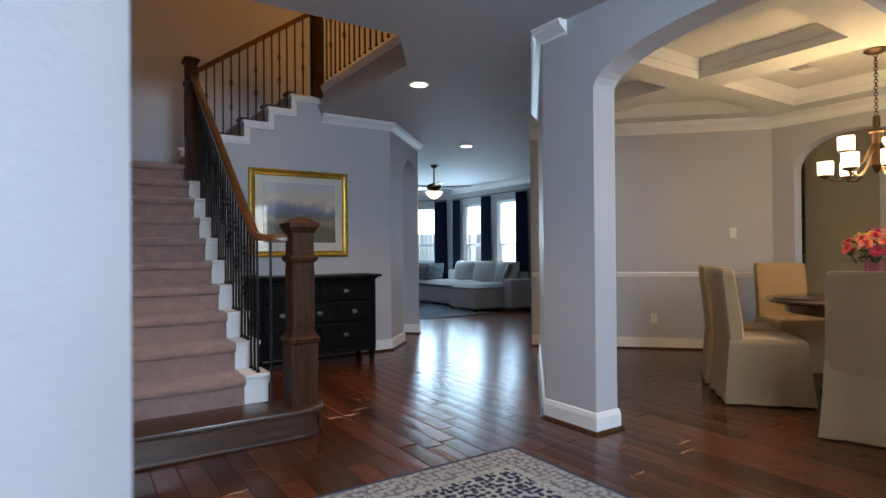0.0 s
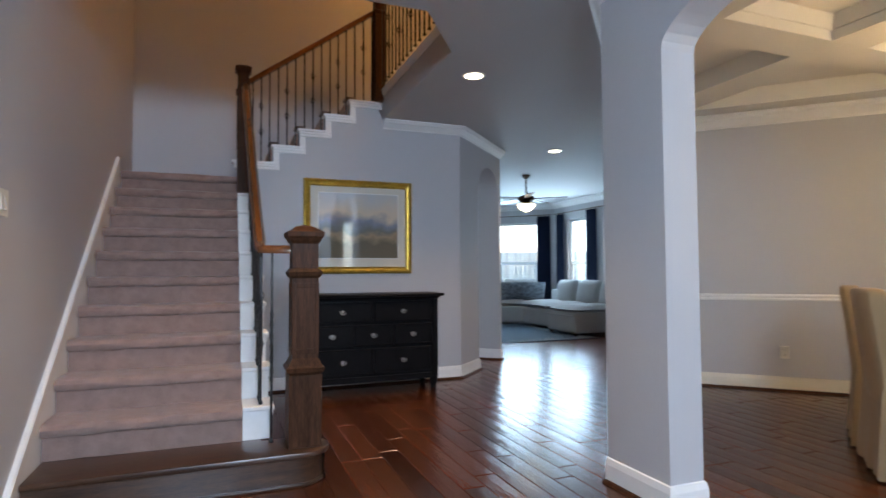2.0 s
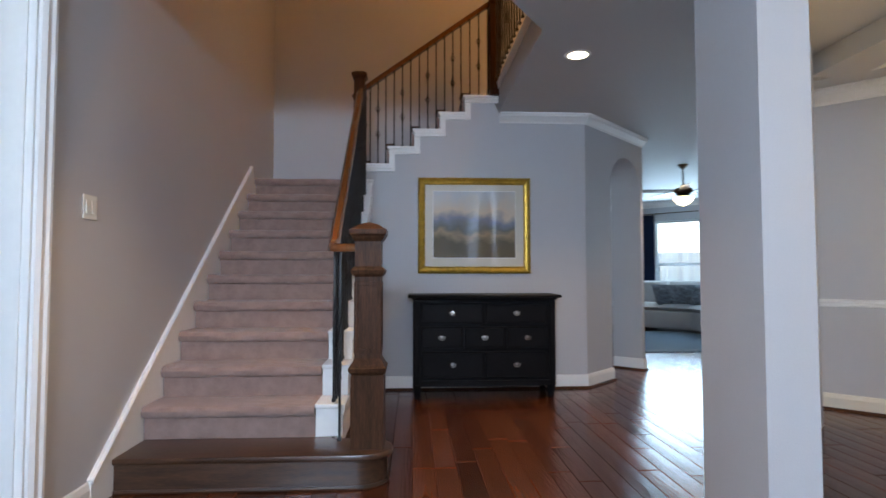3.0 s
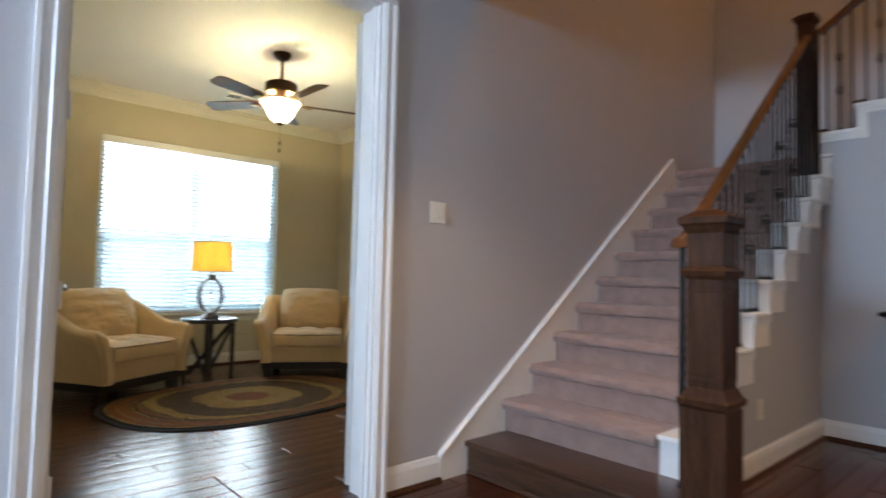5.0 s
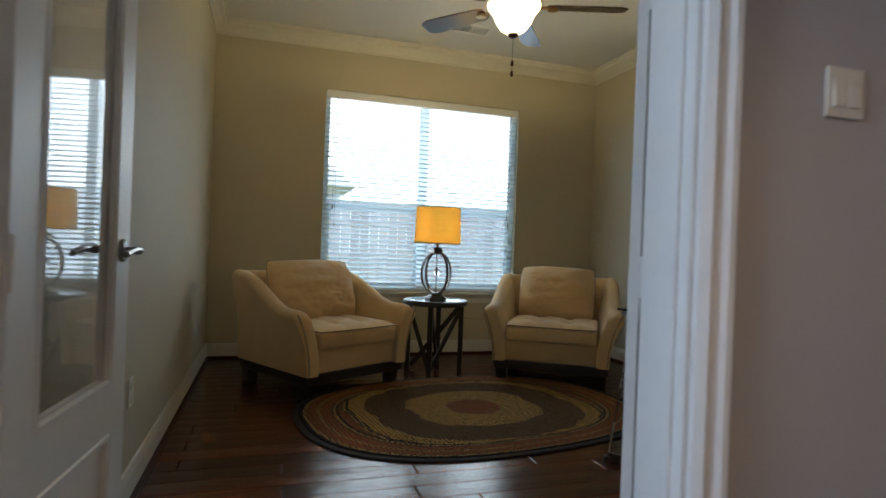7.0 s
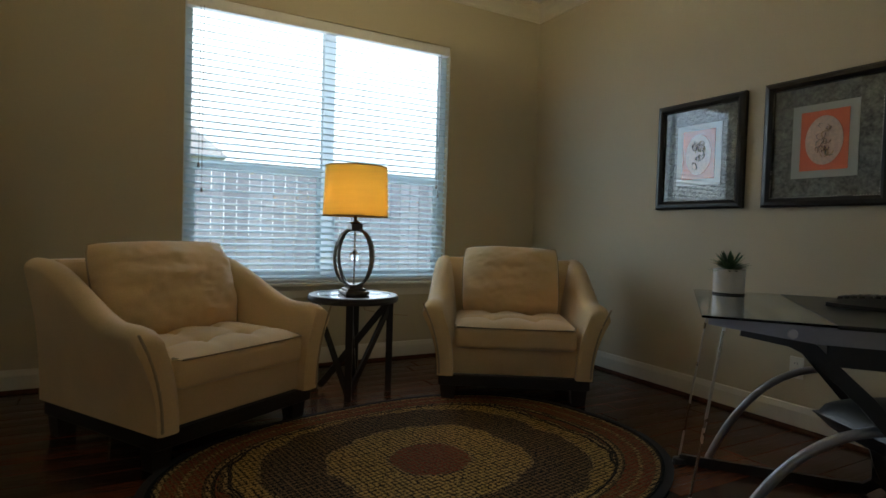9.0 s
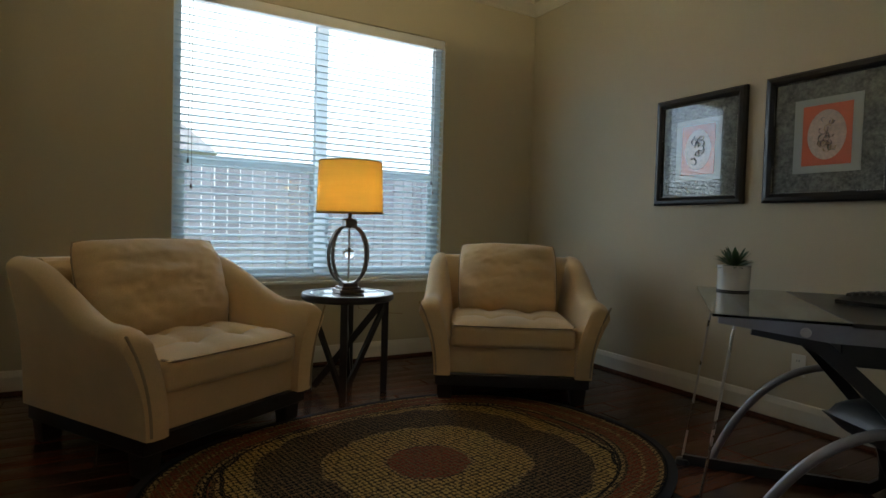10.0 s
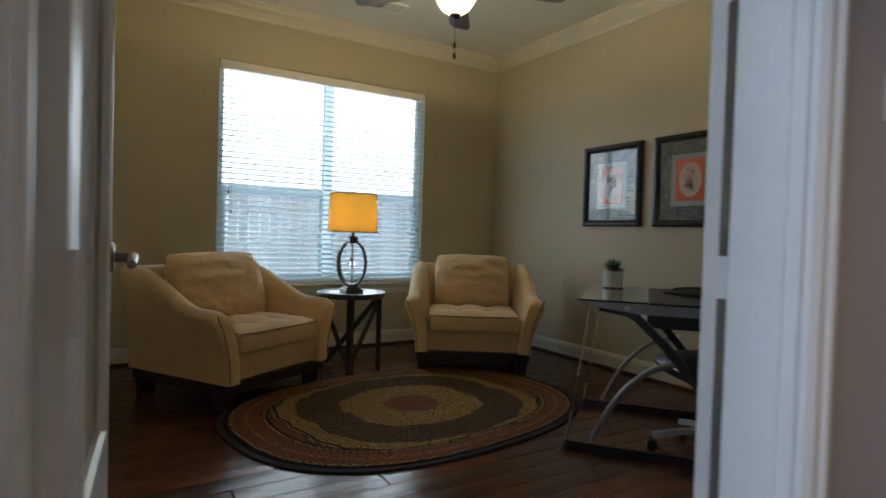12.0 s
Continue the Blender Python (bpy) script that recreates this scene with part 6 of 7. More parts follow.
def dining_chair(m, label):
    """A slipcovered parsons chair; local -y is the front."""
    c = thing("dining_chair", label, "chair", "dining chairs", m)
    rings = []
    for z, w, d0, d1 in ((0.012, 0.27, -0.30, 0.30), (0.10, 0.262, -0.29, 0.295), (0.30, 0.25, -0.27, 0.28), (0.44, 0.245, -0.262, 0.27), (0.475, 0.24, -0.255, 0.265), (0.49, 0.225, -0.24, 0.25)):
        ring = []
        for i in range(40):
            a = 2 * math.pi * i / 40
            cx, cy = math.cos(a), math.sin(a)
            k = max(abs(cx), abs(cy))
            u, v = cx / k, cy / k
            fold = 1 + (0.035 * math.sin(i * 2.5) + 0.03 * math.sin(i * 1.3 + 1)) * max(0, (0.40 - z) / 0.40)
            ring.append((u * w * fold, (d0 + d1) / 2 + v * (d1 - d0) / 2 * fold, z))
        rings.append(ring)
    part("skirted_seat", loft(rings), SLIP, c, "pleated slipcover seat skirt", True)
    rings = []
    for z, w, y0, y1 in ((0.40, 0.238, 0.15, 0.27), (0.60, 0.236, 0.165, 0.285), (0.80, 0.236, 0.19, 0.305), (0.96, 0.236, 0.215, 0.325), (1.0, 0.232, 0.222, 0.325), (1.018, 0.215, 0.235, 0.315)):
        rings.append([(-w, y0 + 0.02, z), (-w + 0.03, y0, z), (0, y0 - 0.006, z), (w - 0.03, y0, z), (w, y0 + 0.02, z), (w, y1 - 0.02, z), (w - 0.03, y1, z), (0, y1 + 0.006, z), (-w + 0.03, y1, z), (-w, y1 - 0.02, z)])
    part("backrest", loft(rings), SLIP, c, "slipcovered tall back", True)
    for sx in (-1, 1):
        for y in (-0.22, 0.22):
            part("leg", loft([square(0.018, 0.0, sx * 0.2, y), square(0.022, 0.10, sx * 0.2, y)]), TABLEWOOD, c)
    return c


TX, TY = 5.22, 1.80


def seat_at(x, y, tx=None, ty=None):
    a = math.degrees(math.atan2((ty if ty is not None else TY) - y, (tx if tx is not None else TX) - x))
    return pose(x, y, 0, 0, 0, a + 90)


chair = dining_chair(seat_at(4.50, 2.27, 5.20, 1.50), "tan slipcovered dining chair pulled up to table")
copy_thing(chair, seat_at(4.98, 2.68, 5.6, 1.8))
copy_thing(chair, seat_at(5.90, 2.66))
copy_thing(chair, seat_at(4.20, 1.42))


def dining_table():
    t = thing("dining_table", "dark wood round dining table with pedestal base", "dining table", "", pose(TX, TY, 0))
    part("tabletop", lathe([(0, 0.715), (0.60, 0.715), (0.66, 0.722), (0.70, 0.732), (0.71, 0.745), (0.70, 0.757), (0, 0.76)], 56), TABLEWOOD, t, "", True)
    part("apron", lathe([(0.52, 0.64), (0.56, 0.65), (0.56, 0.714), (0.52, 0.714)], 48), TABLEWOOD, t, "", True)
    part("pedestal", lathe([(0.32, 0), (0.32, 0.04), (0.20, 0.08), (0.12, 0.16), (0.14, 0.30), (0.17, 0.45), (0.12, 0.58), (0.22, 0.64), (0, 0.64)], 28), TABLEWOOD, t, "", True)


dining_table()
b = thing("placemat", "round dark woven placemat on dining table", "placemat", "", pose(4.92, 2.17, 0.761))
part("weave", lathe([(0, 0), (0.18, 0), (0.182, 0.003), (0, 0.004)], 32), mat("purple_grey_weave", (0.06, 0.045, 0.055), 0.9, vary=0.3, grain=180, bump=0.6), b)


def bouquet():
    v = thing("flower_bouquet", "mixed bouquet with pink ribbon in vase on dining table", "flowers", "", pose(TX - 0.10, TY - 0.10, 0.761))
    part("vase", lathe([(0.05, 0), (0.06, 0.01), (0.05, 0.12), (0.065, 0.29), (0.07, 0.30), (0.062, 0.298)], 20), CERAMIC, v, "white vase", True)
    part("ribbon", loft([[(0.075 * math.cos(2 * math.pi * i / 16) * (1 + 0.15 * (i % 2)), 0.075 * math.sin(2 * math.pi * i / 16) * (1 + 0.15 * (i % 2)), z) for i in range(16)] for z in (0.20, 0.25, 0.31)]), mat("pink_ribbon", (0.50, 0.16, 0.20), 0.4, vary=0.3), v, "pink satin ribbon")
    rng = random.Random(12)
    cols = [mat("petal_" + n, c, 0.6, vary=0.2, grain=80) for n, c in (("magenta", (0.45, 0.02, 0.12)), ("yellow", (0.62, 0.48, 0.02)), ("coral", (0.52, 0.13, 0.12)), ("violet", (0.10, 0.05, 0.20)), ("crimson", (0.30, 0.01, 0.03)))]
    b = bmesh.new()
    for i in range(120):
        a, r, z = rng.uniform(0, 6.28), rng.uniform(0.02, 0.19), rng.uniform(0.29, 0.46)
        m = pose(r * math.cos(a), r * math.sin(a), z, rng.uniform(-60, 60), rng.uniform(-60, 60), math.degrees(a))
        loft([[m @ Vector((-0.02, -0.006, 0)), m @ Vector((-0.02, 0.006, 0)), m @ Vector((-0.02, 0, 0.002))], [m @ Vector((0.02, -0.015, 0)), m @ Vector((0.02, 0.015, 0)), m @ Vector((0.02, 0, 0.003))], [m @ Vector((0.06, -0.001, -0.01)), m @ Vector((0.06, 0.001, -0.01)), m @ Vector((0.06, 0, -0.008))]], bm=b)
    tagged(part("foliage", b, LEAF, v), kind="stuff")
    for i in range(26):
        a, f = i * 2.4, (i / 26) ** 0.5
        r, z = 0.24 * f, 0.52 - 0.15 * f * f + rng.uniform(-0.02, 0.02)
        tilt = 60 * f
        m = pose(r * math.cos(a), r * math.sin(a), z, 0, 0, math.degrees(a)) @ pose(0, 0, 0, 0, tilt, 0)
        size = rng.uniform(0.035, 0.062)
        b = bmesh.new()
        for ring, (np_, up) in enumerate(((11, 10), (9, 30), (6, 55))):
            for k in range(np_):
                q = m @ pose(0, 0, 0.004 * ring, 0, 0, 360 * k / np_ + ring * 17) @ pose(0, 0, 0, 0, -up, 0)
                s = size * (1 - 0.2 * ring)
                loft([[q @ Vector((0.003, -0.003, 0)), q @ Vector((0.003, 0.003, 0)), q @ Vector((0.003, 0, 0.002))], [q @ Vector((s * 0.65, -s * 0.22, 0)), q @ Vector((s * 0.65, s * 0.22, 0)), q @ Vector((s * 0.65, 0, 0.003))], [q @ Vector((s, -0.002, 0.002)), q @ Vector((s, 0.002, 0.002)), q @ Vector((s, 0, 0.003))]], bm=b)
        fl = part("flower", b, cols[i % 5], v)


bouquet()


def chandelier():
    c = thing("chandelier", "bronze two-tier chandelier with lit white glass cups", "chandelier", "", pose(5.06, 1.68, DC) @ Matrix.Diagonal((1, 1, 0.92, 1)))
    part("canopy", lathe([(0.075, -0.001), (0.078, -0.01), (0.05, -0.03), (0.015, -0.038)], 24), BRONZE, c, "", True)
    b = bmesh.new()
    for i in range(19):
        a = 0 if i % 2 else math.pi / 2
        tube([(0.011 * math.cos(s) * math.cos(a), 0.011 * math.cos(s) * math.sin(a), -0.05 - i * 0.026 + 0.018 * math.sin(s)) for s in [2 * math.pi * k / 10 for k in range(10)]], 0.003, 5, bm=b, closed=True)
    part("chain", b, BRONZE, c)
    part("column", lathe([(0.010, -0.355), (0.022, -0.36), (0.024, -0.44), (0.014, -0.46), (0.05, -0.475), (0.052, -0.49), (0.038, -0.50), (0.030, -0.60), (0.034, -0.72), (0.040, -0.76), (0.026, -0.78), (0.012, -0.82), (0, -0.83)], 20, m=pose(0, 0, -0.18)), BRONZE, c, "", True)
    for i in range(9):
        up = i % 3 == 0
        a = math.radians(40 * i + 12)
        r, zc = (0.20, -0.81) if up else (0.34, -0.98)
        arm = part("arm", tube([(0.03 * math.cos(a), 0.03 * math.sin(a), -0.76)] + [((0.03 + (r - 0.03) * f) * math.cos(a), (0.03 + (r - 0.03) * f) * math.sin(a), -0.76 + (zc - 0.03 + 0.76) * f - 0.13 * math.sin(math.pi * f)) for f in [k / 9 for k in range(1, 10)]], 0.008, 7), BRONZE, c, "curved bronze arm", True)
        x, y = r * math.cos(a), r * math.sin(a)
        part("cup_holder", lathe([(0.008, -0.055), (0.012, -0.03), (0.05, -0.012), (0.052, 0), (0, 0.002)], 18, m=pose(x, y, zc)), BRONZE, arm, "", True)
        part("glass_cup", lathe([(0, 0.003), (0.05, 0.003), (0.054, 0.01), (0.056, 0.115), (0.052, 0.115), (0.05, 0.10), (0, 0.10)], 22, m=pose(x, y, zc)), CUPGLASS, arm, "glowing white glass cup", True)
    lamp("chandelier_lamp", "POINT", pose(5.06, 1.68, DC - 0.80), 12.5, (1.0, 0.66, 0.30), 0.3)


chandelier()
wall_plate("light_switch", pose(6.364, 3.516, 1.345, 0, 0, -45), "single", "white rocker switch on dining wall", "light switch")
wall_plate("wall_outlet", pose(5.753, 4.127, 0.36, 0, 0, -45), "outlet", "ivory outlet under dining chair rail", "outlet")


def china_cabinet():
    c = thing("china_cabinet", "dark tall cabinet with shelves seen through dining arch", "cabinet", "", pose(7.05, 3.45, 0))
    b = box(0, 0, 0, 0.04, 0.5, 2.3)
    box(0.86, 0, 0, 0.90, 0.5, 2.3, bm=b)
    box(0.04, 0.46, 0, 0.86, 0.5, 2.3, bm=b)
    part("body", b, ESPRESSO, c)
    for z in (0.06, 0.55, 1.05, 1.5, 1.95, 2.26):
        part("shelf", box(0.041, 0.0, z, 0.859, 0.459, z + 0.025), ESPRESSO, c)


china_cabinet()
p = thing("passage_door", "cream panelled door beyond the dining arch", "door", "", pose(7.998, 2.2, 0, 0, 0, 90))
b = box(-0.45, 0.0, 0, 0.45, 0.03, 2.05, 0.003)
part("slab", b, DOORPAINT, p)
for z0, z1 in ((0.25, 0.95), (1.1, 1.9)):
    for x0, x1 in ((-0.36, -0.04), (0.04, 0.36)):
        part("door_panel", box(x0, 0.03, z0, x1, 0.04, z1, 0.004), DOORPAINT, p)

# front window with blinds, and an assumed, unseen glazed front door, behind the walk
window("window_dining", pose(5.3, -2.1, 0.6, 0, 0, 180), 1.8, 1.8, "white front window behind blinds")
blind(pose(5.3, -2.13, 0.6, 0, 0, 180), 1.8, 1.8, 24, "white horizontal blinds over the front window", 0.06)
window("door_front", pose(1.6, -2.1, 0.05, 0, 0, 180), 1.4, 2.57, "unseen glazed entry door added as an opening for daylight")
# ---- living room ----
def curtain(m, w, h, label):
    """A gathered panel w wide hanging h to the floor; local x along the rod."""
    c = thing("curtain", label, "curtain", "living room curtains", m)
    rings = []
    for z, k in ((0.01, 1.0), (0.5, 0.96), (1.2, 0.92), (1.9, 0.88), (h - 0.04, 0.86), (h, 0.80)):
        line = [(-w / 2 * k + w * k * i / 36, 0.035 * math.sin(i * 1.05) * (0.7 + 0.3 * k), z) for i in range(37)]
        rings.append(line + [(x, y + 0.008, zz) for x, y, zz in reversed(line)])
    part("panel", loft(rings), NAVY, c, "", True)
    b = bmesh.new()
    for i in range(6):
        tube([(-w / 2 * 0.8 + w * 0.8 * i / 5, 0.022 * math.cos(s), h + 0.004 + 0.022 * math.sin(s)) for s in [2 * math.pi * k / 10 for k in range(10)]], 0.003, 5, bm=b, closed=True)
    part("rings", b, BRONZE, c)


window("window_living", SIDE @ pose(0.5, 0, 0.6), 0.67, 1.67, "tall white living room sash window")
window("window_living", SIDE @ pose(1.78, 0, 0.6), 0.62, 1.67, "tall white living room sash window")
window("window_bay", BAY @ pose(2.1, 0, 0.6), 1.18, 1.67, "tall white bay sash window")
for u, w in ((0.30, 0.32), (1.46, 0.40), (2.66, 0.42)):
    curtain(SIDE @ pose(u, -0.07, 0), w, 2.40, "navy curtain panel beside living room window")
for u, w in ((2.0, 0.30), (3.42, 0.36)):
    curtain(BAY @ pose(u, -0.07, 0), w, 2.40, "navy curtain panel beside bay window")
for m, u0, u1 in ((SIDE, 0.08, 3.0), (BAY, 1.5, 3.6)):
    r = thing("curtain_rod", "thin dark curtain rod above windows", "curtain rod", "", m)
    part("rod", rod((u0, -0.07, 2.428), (u1, -0.07, 2.428), 0.010, seg=10), BRONZE, r)
    for u in (u0 + 0.1, u1 - 0.1):
        part("bracket", box(u - 0.01, -0.075, 2.42, u + 0.01, 0.0, 2.436), BRONZE, r)
b = moulding([(LX, 5.25, FC - 0.126), (LX, 11.5, FC - 0.126), (LX - 2.5, 14.0, FC - 0.126)], CROWN)
structure("crown_living", b, WHITE, "white crown moulding round living room", "crown moulding")


def sectional():
    s = thing("sectional_sofa", "light grey sectional sofa with chaise and loose back cushions", "sofa", "", pose(7.0, 9.9, 0, 0, 0, 0))
    q = lambda *a: box(*a, 0.04, 3)
    part("chaise", q(-0.55, -1.35, 0.06, 0.78, -0.45, 0.43), SOFA, s, "", True)
    part("chaise_cushion", pillow(1.34, 0.88, 0.16, 10, 0.4, m=pose(0.11, -0.9, 0.46)), SOFA, s, "", True)
    part("arm", q(0.10, -1.62, 0.06, 0.80, -1.37, 0.62), SOFA, s, "rolled sofa arm", True)
    part("seat_base", q(-0.28, -0.44, 0.06, 0.78, 1.25, 0.40), SOFA, s, "", True)
    part("back_rail", q(0.60, -1.36, 0.40, 0.82, 1.25, 0.74), SOFA, s, "", True)
    for y in (-1.05, -0.32, 0.42):
        part("back_cushion", pillow(0.70, 0.52, 0.24, 12, 0.7, (), 0.02, y, m=Matrix(((0, 0.2, 0.98, 0.48), (1, 0, 0, y), (0, 0.98, -0.2, 0.70), (0, 0, 0, 1)))), SOFA, s, "plump back cushion", True)
    for y in (0.0, 0.75):
        part("seat_cushion", pillow(0.95, 0.74, 0.17, 10, 0.4, m=pose(0.16, y - 0.05, 0.46)), SOFA, s, "", True)
    m = pose(-0.05, 1.25, 0, 0, 0, 135)
    part("return_base", box(-0.2, -0.55, 0.06, 1.9, 0.40, 0.40, 0.04, 3, m=m), SOFA, s, "", True)
    part("return_back", box(-0.2, -0.62, 0.40, 1.9, -0.42, 0.74, 0.04, 3, m=m), SOFA, s, "", True)
    part("seat_border", tube([(-0.56, -1.34, 0.36), (-0.56, -0.46, 0.36)], 0.012, 6), SOFA, s, "", True)
    for x in (0.2, 0.95, 1.6):
        part("return_cushion", pillow(0.74, 0.72, 0.17, 10, 0.4, m=m @ pose(x, 0.03, 0.46)), SOFA, s, "", True)
        part("return_back_cushion", pillow(0.72, 0.52, 0.26, 12, 0.7, (), 0.02, x, m=m @ pose(x, -0.27, 0.72, 104, 0, 0)), SOFA, s, "", True)
    for x, y in ((-0.5, -1.3), (-0.5, -0.5), (0.74, -1.3), (0.74, 1.2)):
        part("foot", box(x - 0.02, y - 0.02, 0, x + 0.02, y + 0.02, 0.062), ESPRESSO, s)


sectional()
for x, y, a in ((6.75, 11.05, 150), (6.45, 11.3, 120), (7.0, 10.85, 170), (7.5, 8.75, 200)):
    p = thing("throw_pillow", "dark blue patterned throw pillow on grey sofa", "pillow", "sofa pillows", pose(x, y, 0.70, 0, 0, a) @ pose(0, 0, 0, 68, 0, 0))
    part("cover", pillow(0.46, 0.44, 0.17, 10, 0.75, m=pose(0, 0, 0)), MIDNIGHT, p, "", True)
LIVRUG = rug_mat("blue_living_rug_pile", "rect", 2.1, 2.9, [(0.0, (0.16, 0.21, 0.25), (0.03, 0.06, 0.10)), (0.6, (0.05, 0.09, 0.14), (0.25, 0.28, 0.30)), (0.8, (0.22, 0.25, 0.27), (0.04, 0.08, 0.12)), (0.985, (0.03, 0.05, 0.08), (0.03, 0.05, 0.08))])
rug("living_rug", pose(5.75, 9.75, 0, 0, 0, 0), 2.1, 2.9, False, LIVRUG, "blue and grey patterned area rug before sofa", ENTRYEDGE)


def living_fan():
    f = thing("ceiling_fan", "bronze ceiling fan with lit bowl in living room", "ceiling fan", "", pose(5.42, 8.35, FC))
    part("canopy", lathe([(0.07, -0.001), (0.07, -0.012), (0.03, -0.06), (0.014, -0.062)], 20), BRONZE, f, "", True)
    part("downrod", rod((0, 0, -0.06), (0, 0, -0.33), 0.012), BRONZE, f)
    part("motor_housing", lathe([(0.02, -0.32), (0.10, -0.34), (0.13, -0.36), (0.13, -0.41), (0.09, -0.44), (0.05, -0.46)], 24), BRONZE, f, "", True)
    part("light_bowl", lathe([(0.14, -0.475), (0.145, -0.485), (0.12, -0.525), (0.08, -0.565), (0.03, -0.59), (0, -0.60)], 28), BOWL, f, "glowing frosted bowl", True)
    part("light_ring", lathe([(0.05, -0.455), (0.14, -0.468), (0.142, -0.476), (0.10, -0.478)], 24), BRONZE, f, "", True)
    for i in range(5):
        part("blade", box(0.14, -0.065, -0.005, 0.66, 0.065, 0.005, 0.003, m=pose(0, 0, -0.385, 0, 0, 72 * i + 30) @ pose(0, 0, 0, 10, 0, 0)), BLADE, f)


living_fan()
# assumed recessed light, out of view, adding a little warm light here
can_light(5.2, 10.3, FC, CAN * 0.25)

# ---- outside ----


def fence(m, n, h, label):
    f = thing("wooden_fence", label, "fence", "", m)
    b = box(-0.068, -0.01, 0, 0.068, 0.01, h)
    first = part("board", b, FENCE, f)
    for i in range(n):
        s = first if i == 0 else new("board", first.data)
        s.parent = f
        s.matrix_basis = pose(i * 0.145, 0, random.uniform(-0.015, 0.015), 0, 0, random.uniform(-1, 1))
    for z in (0.35, h - 0.35):
        part("rail", box(-0.1, 0.011, z - 0.04, n * 0.145, 0.05, z + 0.04), FENCE, f)


fence(pose(-7.6, -1.5, -0.25, 0, 0, 90), 70, 1.95, "weathered grey board fence outside study window")
fence(pose(13.5, 14.5, -0.25, 0, 0, -90), 60, 2.0, "weathered board fence beyond living room windows")
fence(pose(4.0, 19.5, -0.25, 0, 0, -30), 70, 2.0, "weathered board fence behind the bay window")
SIDING = mat("pale_brick_wall", (0.62, 0.60, 0.56), 0.85, vary=0.2, grain=30)
SHINGLE = mat("grey_shingle_roof", (0.58, 0.57, 0.56), 0.9, vary=0.25, grain=30, bump=0.6)
h = thing("neighbour_house", "pale neighbouring house with grey pitched roof", "house", "", pose(-19.5, -1.2, -0.25))
part("wall", box(-4, -5.5, 0, 4, 5.0, 3.0), SIDING, h)
part("roof", prism([(4.4, -6.0, 2.9), (4.4, 5.4, 2.9), (4.4, -0.3, 7.4)], (-8.8, 0, 0)), SHINGLE, h, "grey shingle roof")


def tree(x, y, s, seed, label):
    rng = random.Random(seed)
    t = thing("tree", label, "tree", "", pose(x, y, -0.25))
    b = rod((0, 0, 0), (0.1, 0, 2.2 * s), 0.14 * s, 0.09 * s)
    tips = []
    for i in range(9):
        a, z = i * 2.4, (1.5 + 0.2 * i) * s
        e = (1.2 * s * math.cos(a), 1.2 * s * math.sin(a), z + rng.uniform(0.5, 1.2) * s)
        rod((0.08, 0, z * 0.9), e, 0.05 * s, 0.015 * s, 7, bm=b)
        tips.append(e)
    part("trunk", b, ESPRESSO, t)
    verts, faces = [], []
    for i in range(2600):
        e = tips[i % 9]
        p = Vector(e) + Vector((rng.gauss(0, 0.42), rng.gauss(0, 0.42), rng.gauss(0, 0.36))) * s
        r = Euler((rng.uniform(0, 6), rng.uniform(0, 6), rng.uniform(0, 6))).to_matrix()
        k = len(verts)
        for q in ((-0.04, 0, 0), (0, -0.022, 0.006), (0.05, 0, 0), (0, 0.022, 0.006)):
            verts.append(tuple(p + r @ Vector(q) * 1.6))
        faces.append((k, k + 1, k + 2, k + 3))
    me = bpy.data.meshes.new("crown")
    me.from_pydata(verts, [], faces)
    me.materials.append(LEAF)
    c = new("crown", me)
    c.parent = t
    tagged(c, "loose leafy crown", kind="stuff")


tree(12.2, 11.9, 1.1, 3, "leafy young tree outside living room windows")

# glowing panel added so the sky in the study window burns out white
SKYPANEL = mat("glowing_sky_panel", (0.8, 0.8, 0.8), 1.0, vary=0.02, bump=0.0, scale=0.05, emit=(0.84, 0.96, 1.0), emit_power=0.55)
structure("backdrop", box(-72, -70, -0.2, -71, 70, 60), SKYPANEL, "added glowing panel that whitens the sky beyond the neighbouring house", "sky")
# ---- floor planks: the ones along the walk as pieces, the rest joined ----
rng = random.Random(21)
floor_ob = bpy.data.objects["floor"]
WID = 0.127


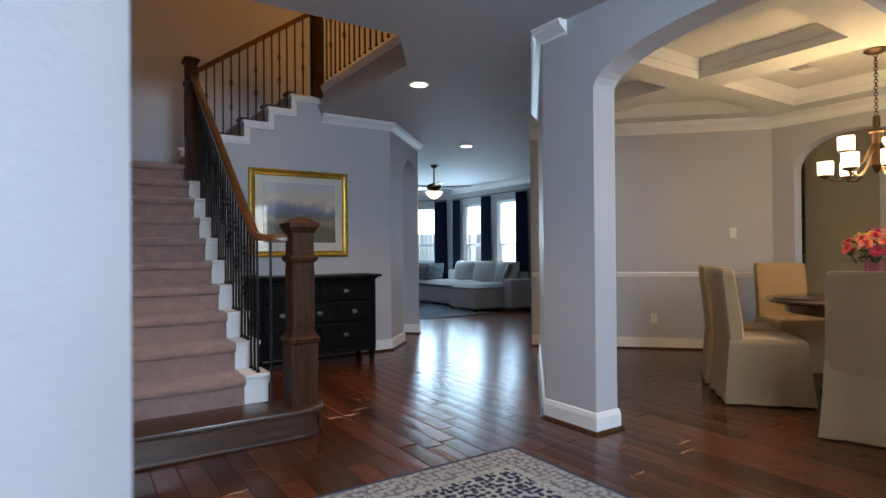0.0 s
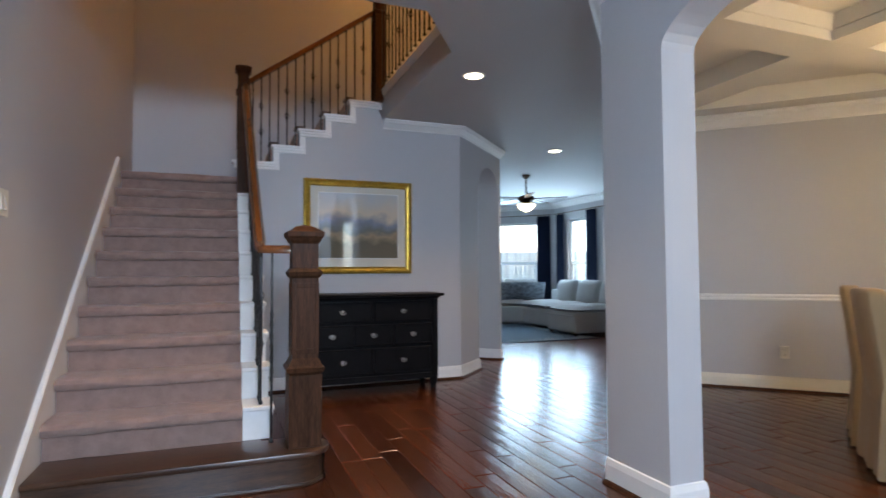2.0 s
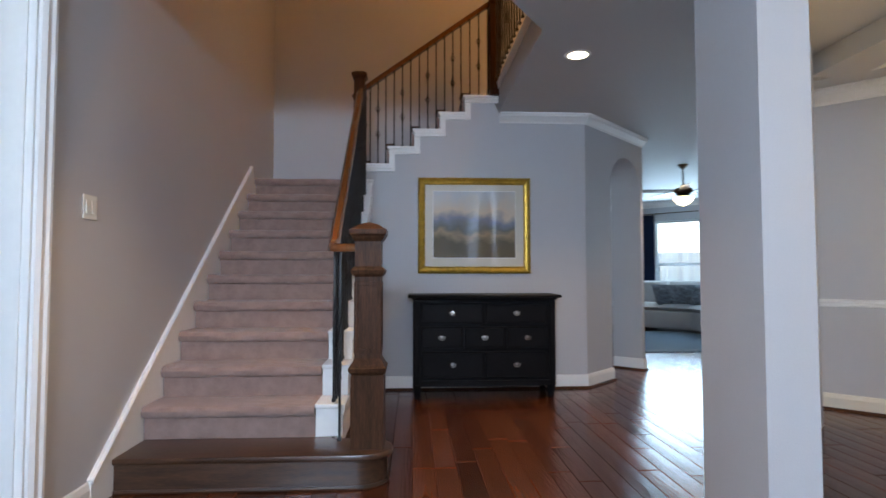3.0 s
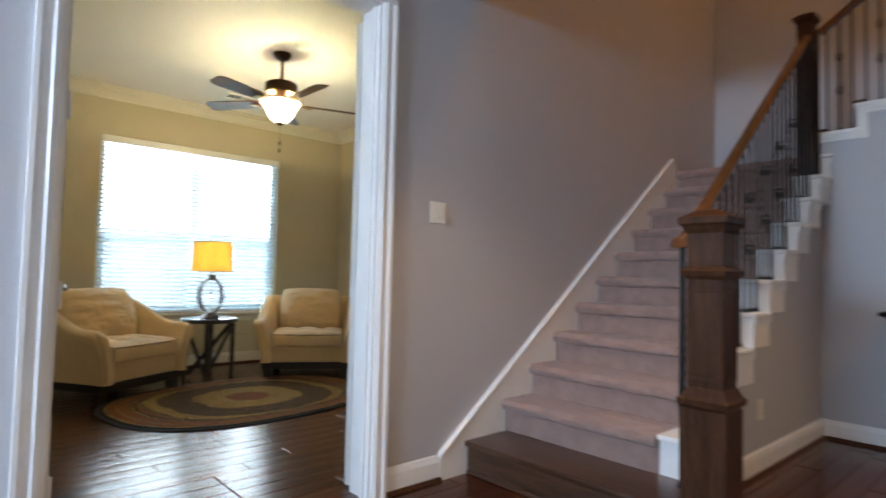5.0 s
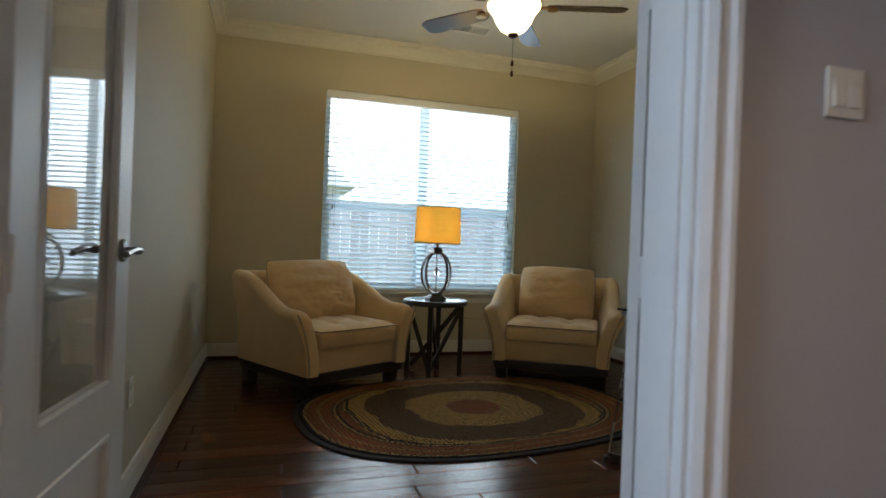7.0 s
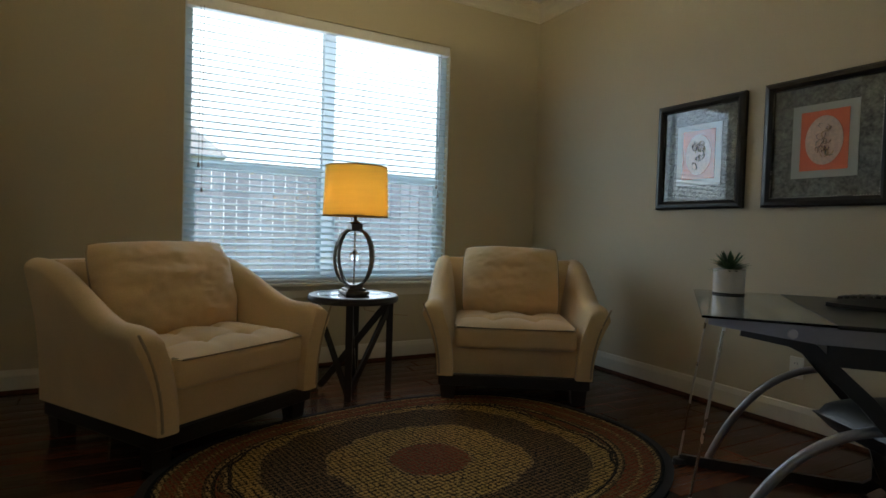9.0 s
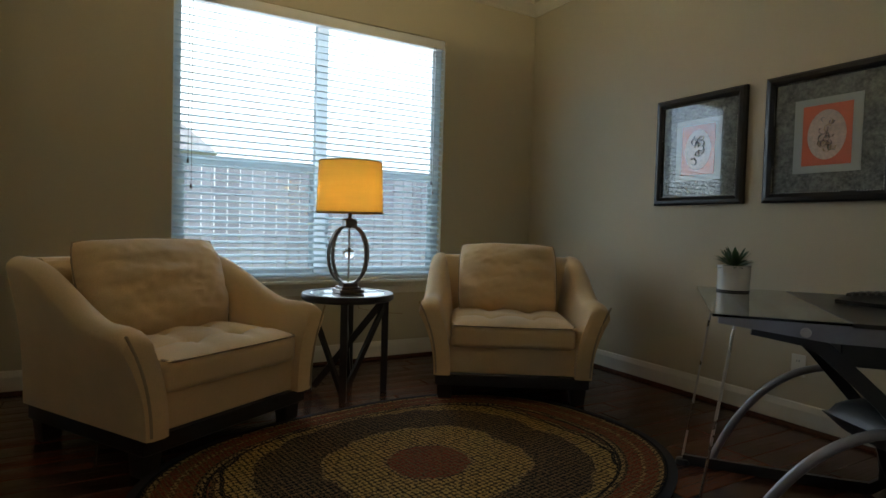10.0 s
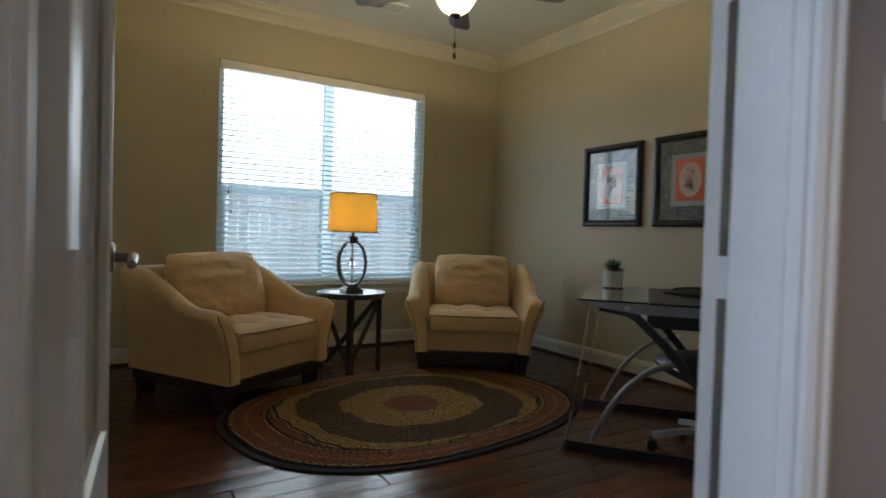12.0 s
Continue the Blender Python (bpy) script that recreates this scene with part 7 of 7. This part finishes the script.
def plank_mesh(length):
    b = bmesh.new()
    rings = []
    n = 2
    sec = [(-WID / 2 + 0.0005, -0.014), (-WID / 2 + 0.0005, -0.002), (-WID / 2 + 0.0032, 0.0), (0, 0.0010), (WID / 2 - 0.0032, 0.0), (WID / 2 - 0.0005, -0.003), (WID / 2 - 0.0005, -0.014)]
    for y, dz in ((0.001, -0.003), (0.006, 0), (length - 0.006, 0), (length - 0.001, -0.003)):
        rings.append([(x, y, z + (dz if z > -0.01 else 0)) for x, z in sec])
    return loft(rings)


lengths = [0.6, 0.8, 1.0, 1.2, 1.5]
shared = {}
verts, faces = [], []
near = 0
for col in range(int(-4.5 / WID), int(8.0 / WID) + 1):
    x = (col + 0.5) * WID
    if x < -1.30:
        runs = [(1.30, 5.22)]
    elif x < -0.13:
        runs = [(-2.1, 0.45), (1.30, 5.22)]
    elif x < 2.35:
        runs = [(-2.1, 7.2)]
    else:
        runs = [(-2.1, min(14.0, 11.5 + max(0.0, 7.95 - x)))]
    spans = []
    for y, end in runs:
        while end - y > 0.02:
            ln = rng.choice(lengths) if y > runs[0][0] + 0.01 else rng.choice([0.25, 0.45, 0.7, 0.95, 1.3])
            if end - y - ln < 0.2:
                ln = round(end - y, 3)
            spans.append((y, ln))
            y += ln
    for y, ln in spans:
        if x < 8.05:
            mid = y + ln / 2
            close = (-1.95 < x < -0.2 and 1.3 < mid < 3.6) or (1.1 < x < 3.1 and 2.3 < mid < 5.4)
            if ln not in shared:
                me = bpy.data.meshes.new("plank")
                bb = plank_mesh(ln)
                bb.to_mesh(me)
                bb.free()
                me.materials.append(PLANK)
                shared[ln] = me
            tilt = rng.uniform(-0.35, 0.35)
            if close and near < 298:
                o = new("plank", shared[ln])
                o.parent = floor_ob
                o.matrix_basis = pose(x, y, 0, 0, tilt, 0)
                near += 1
            else:
                m = pose(x, y, 0, 0, tilt, 0)
                k = len(verts)
                verts.extend(tuple(m @ v.co) for v in shared[ln].vertices)
                faces.extend(tuple(k + i for i in p.vertices) for p in shared[ln].polygons)
me = bpy.data.meshes.new("planks")
me.from_pydata(verts, [], faces)
me.materials.append(PLANK)
o = new("planks", me)
o.parent = floor_ob
tagged(o, "joined dark wood planks", kind="stuff")
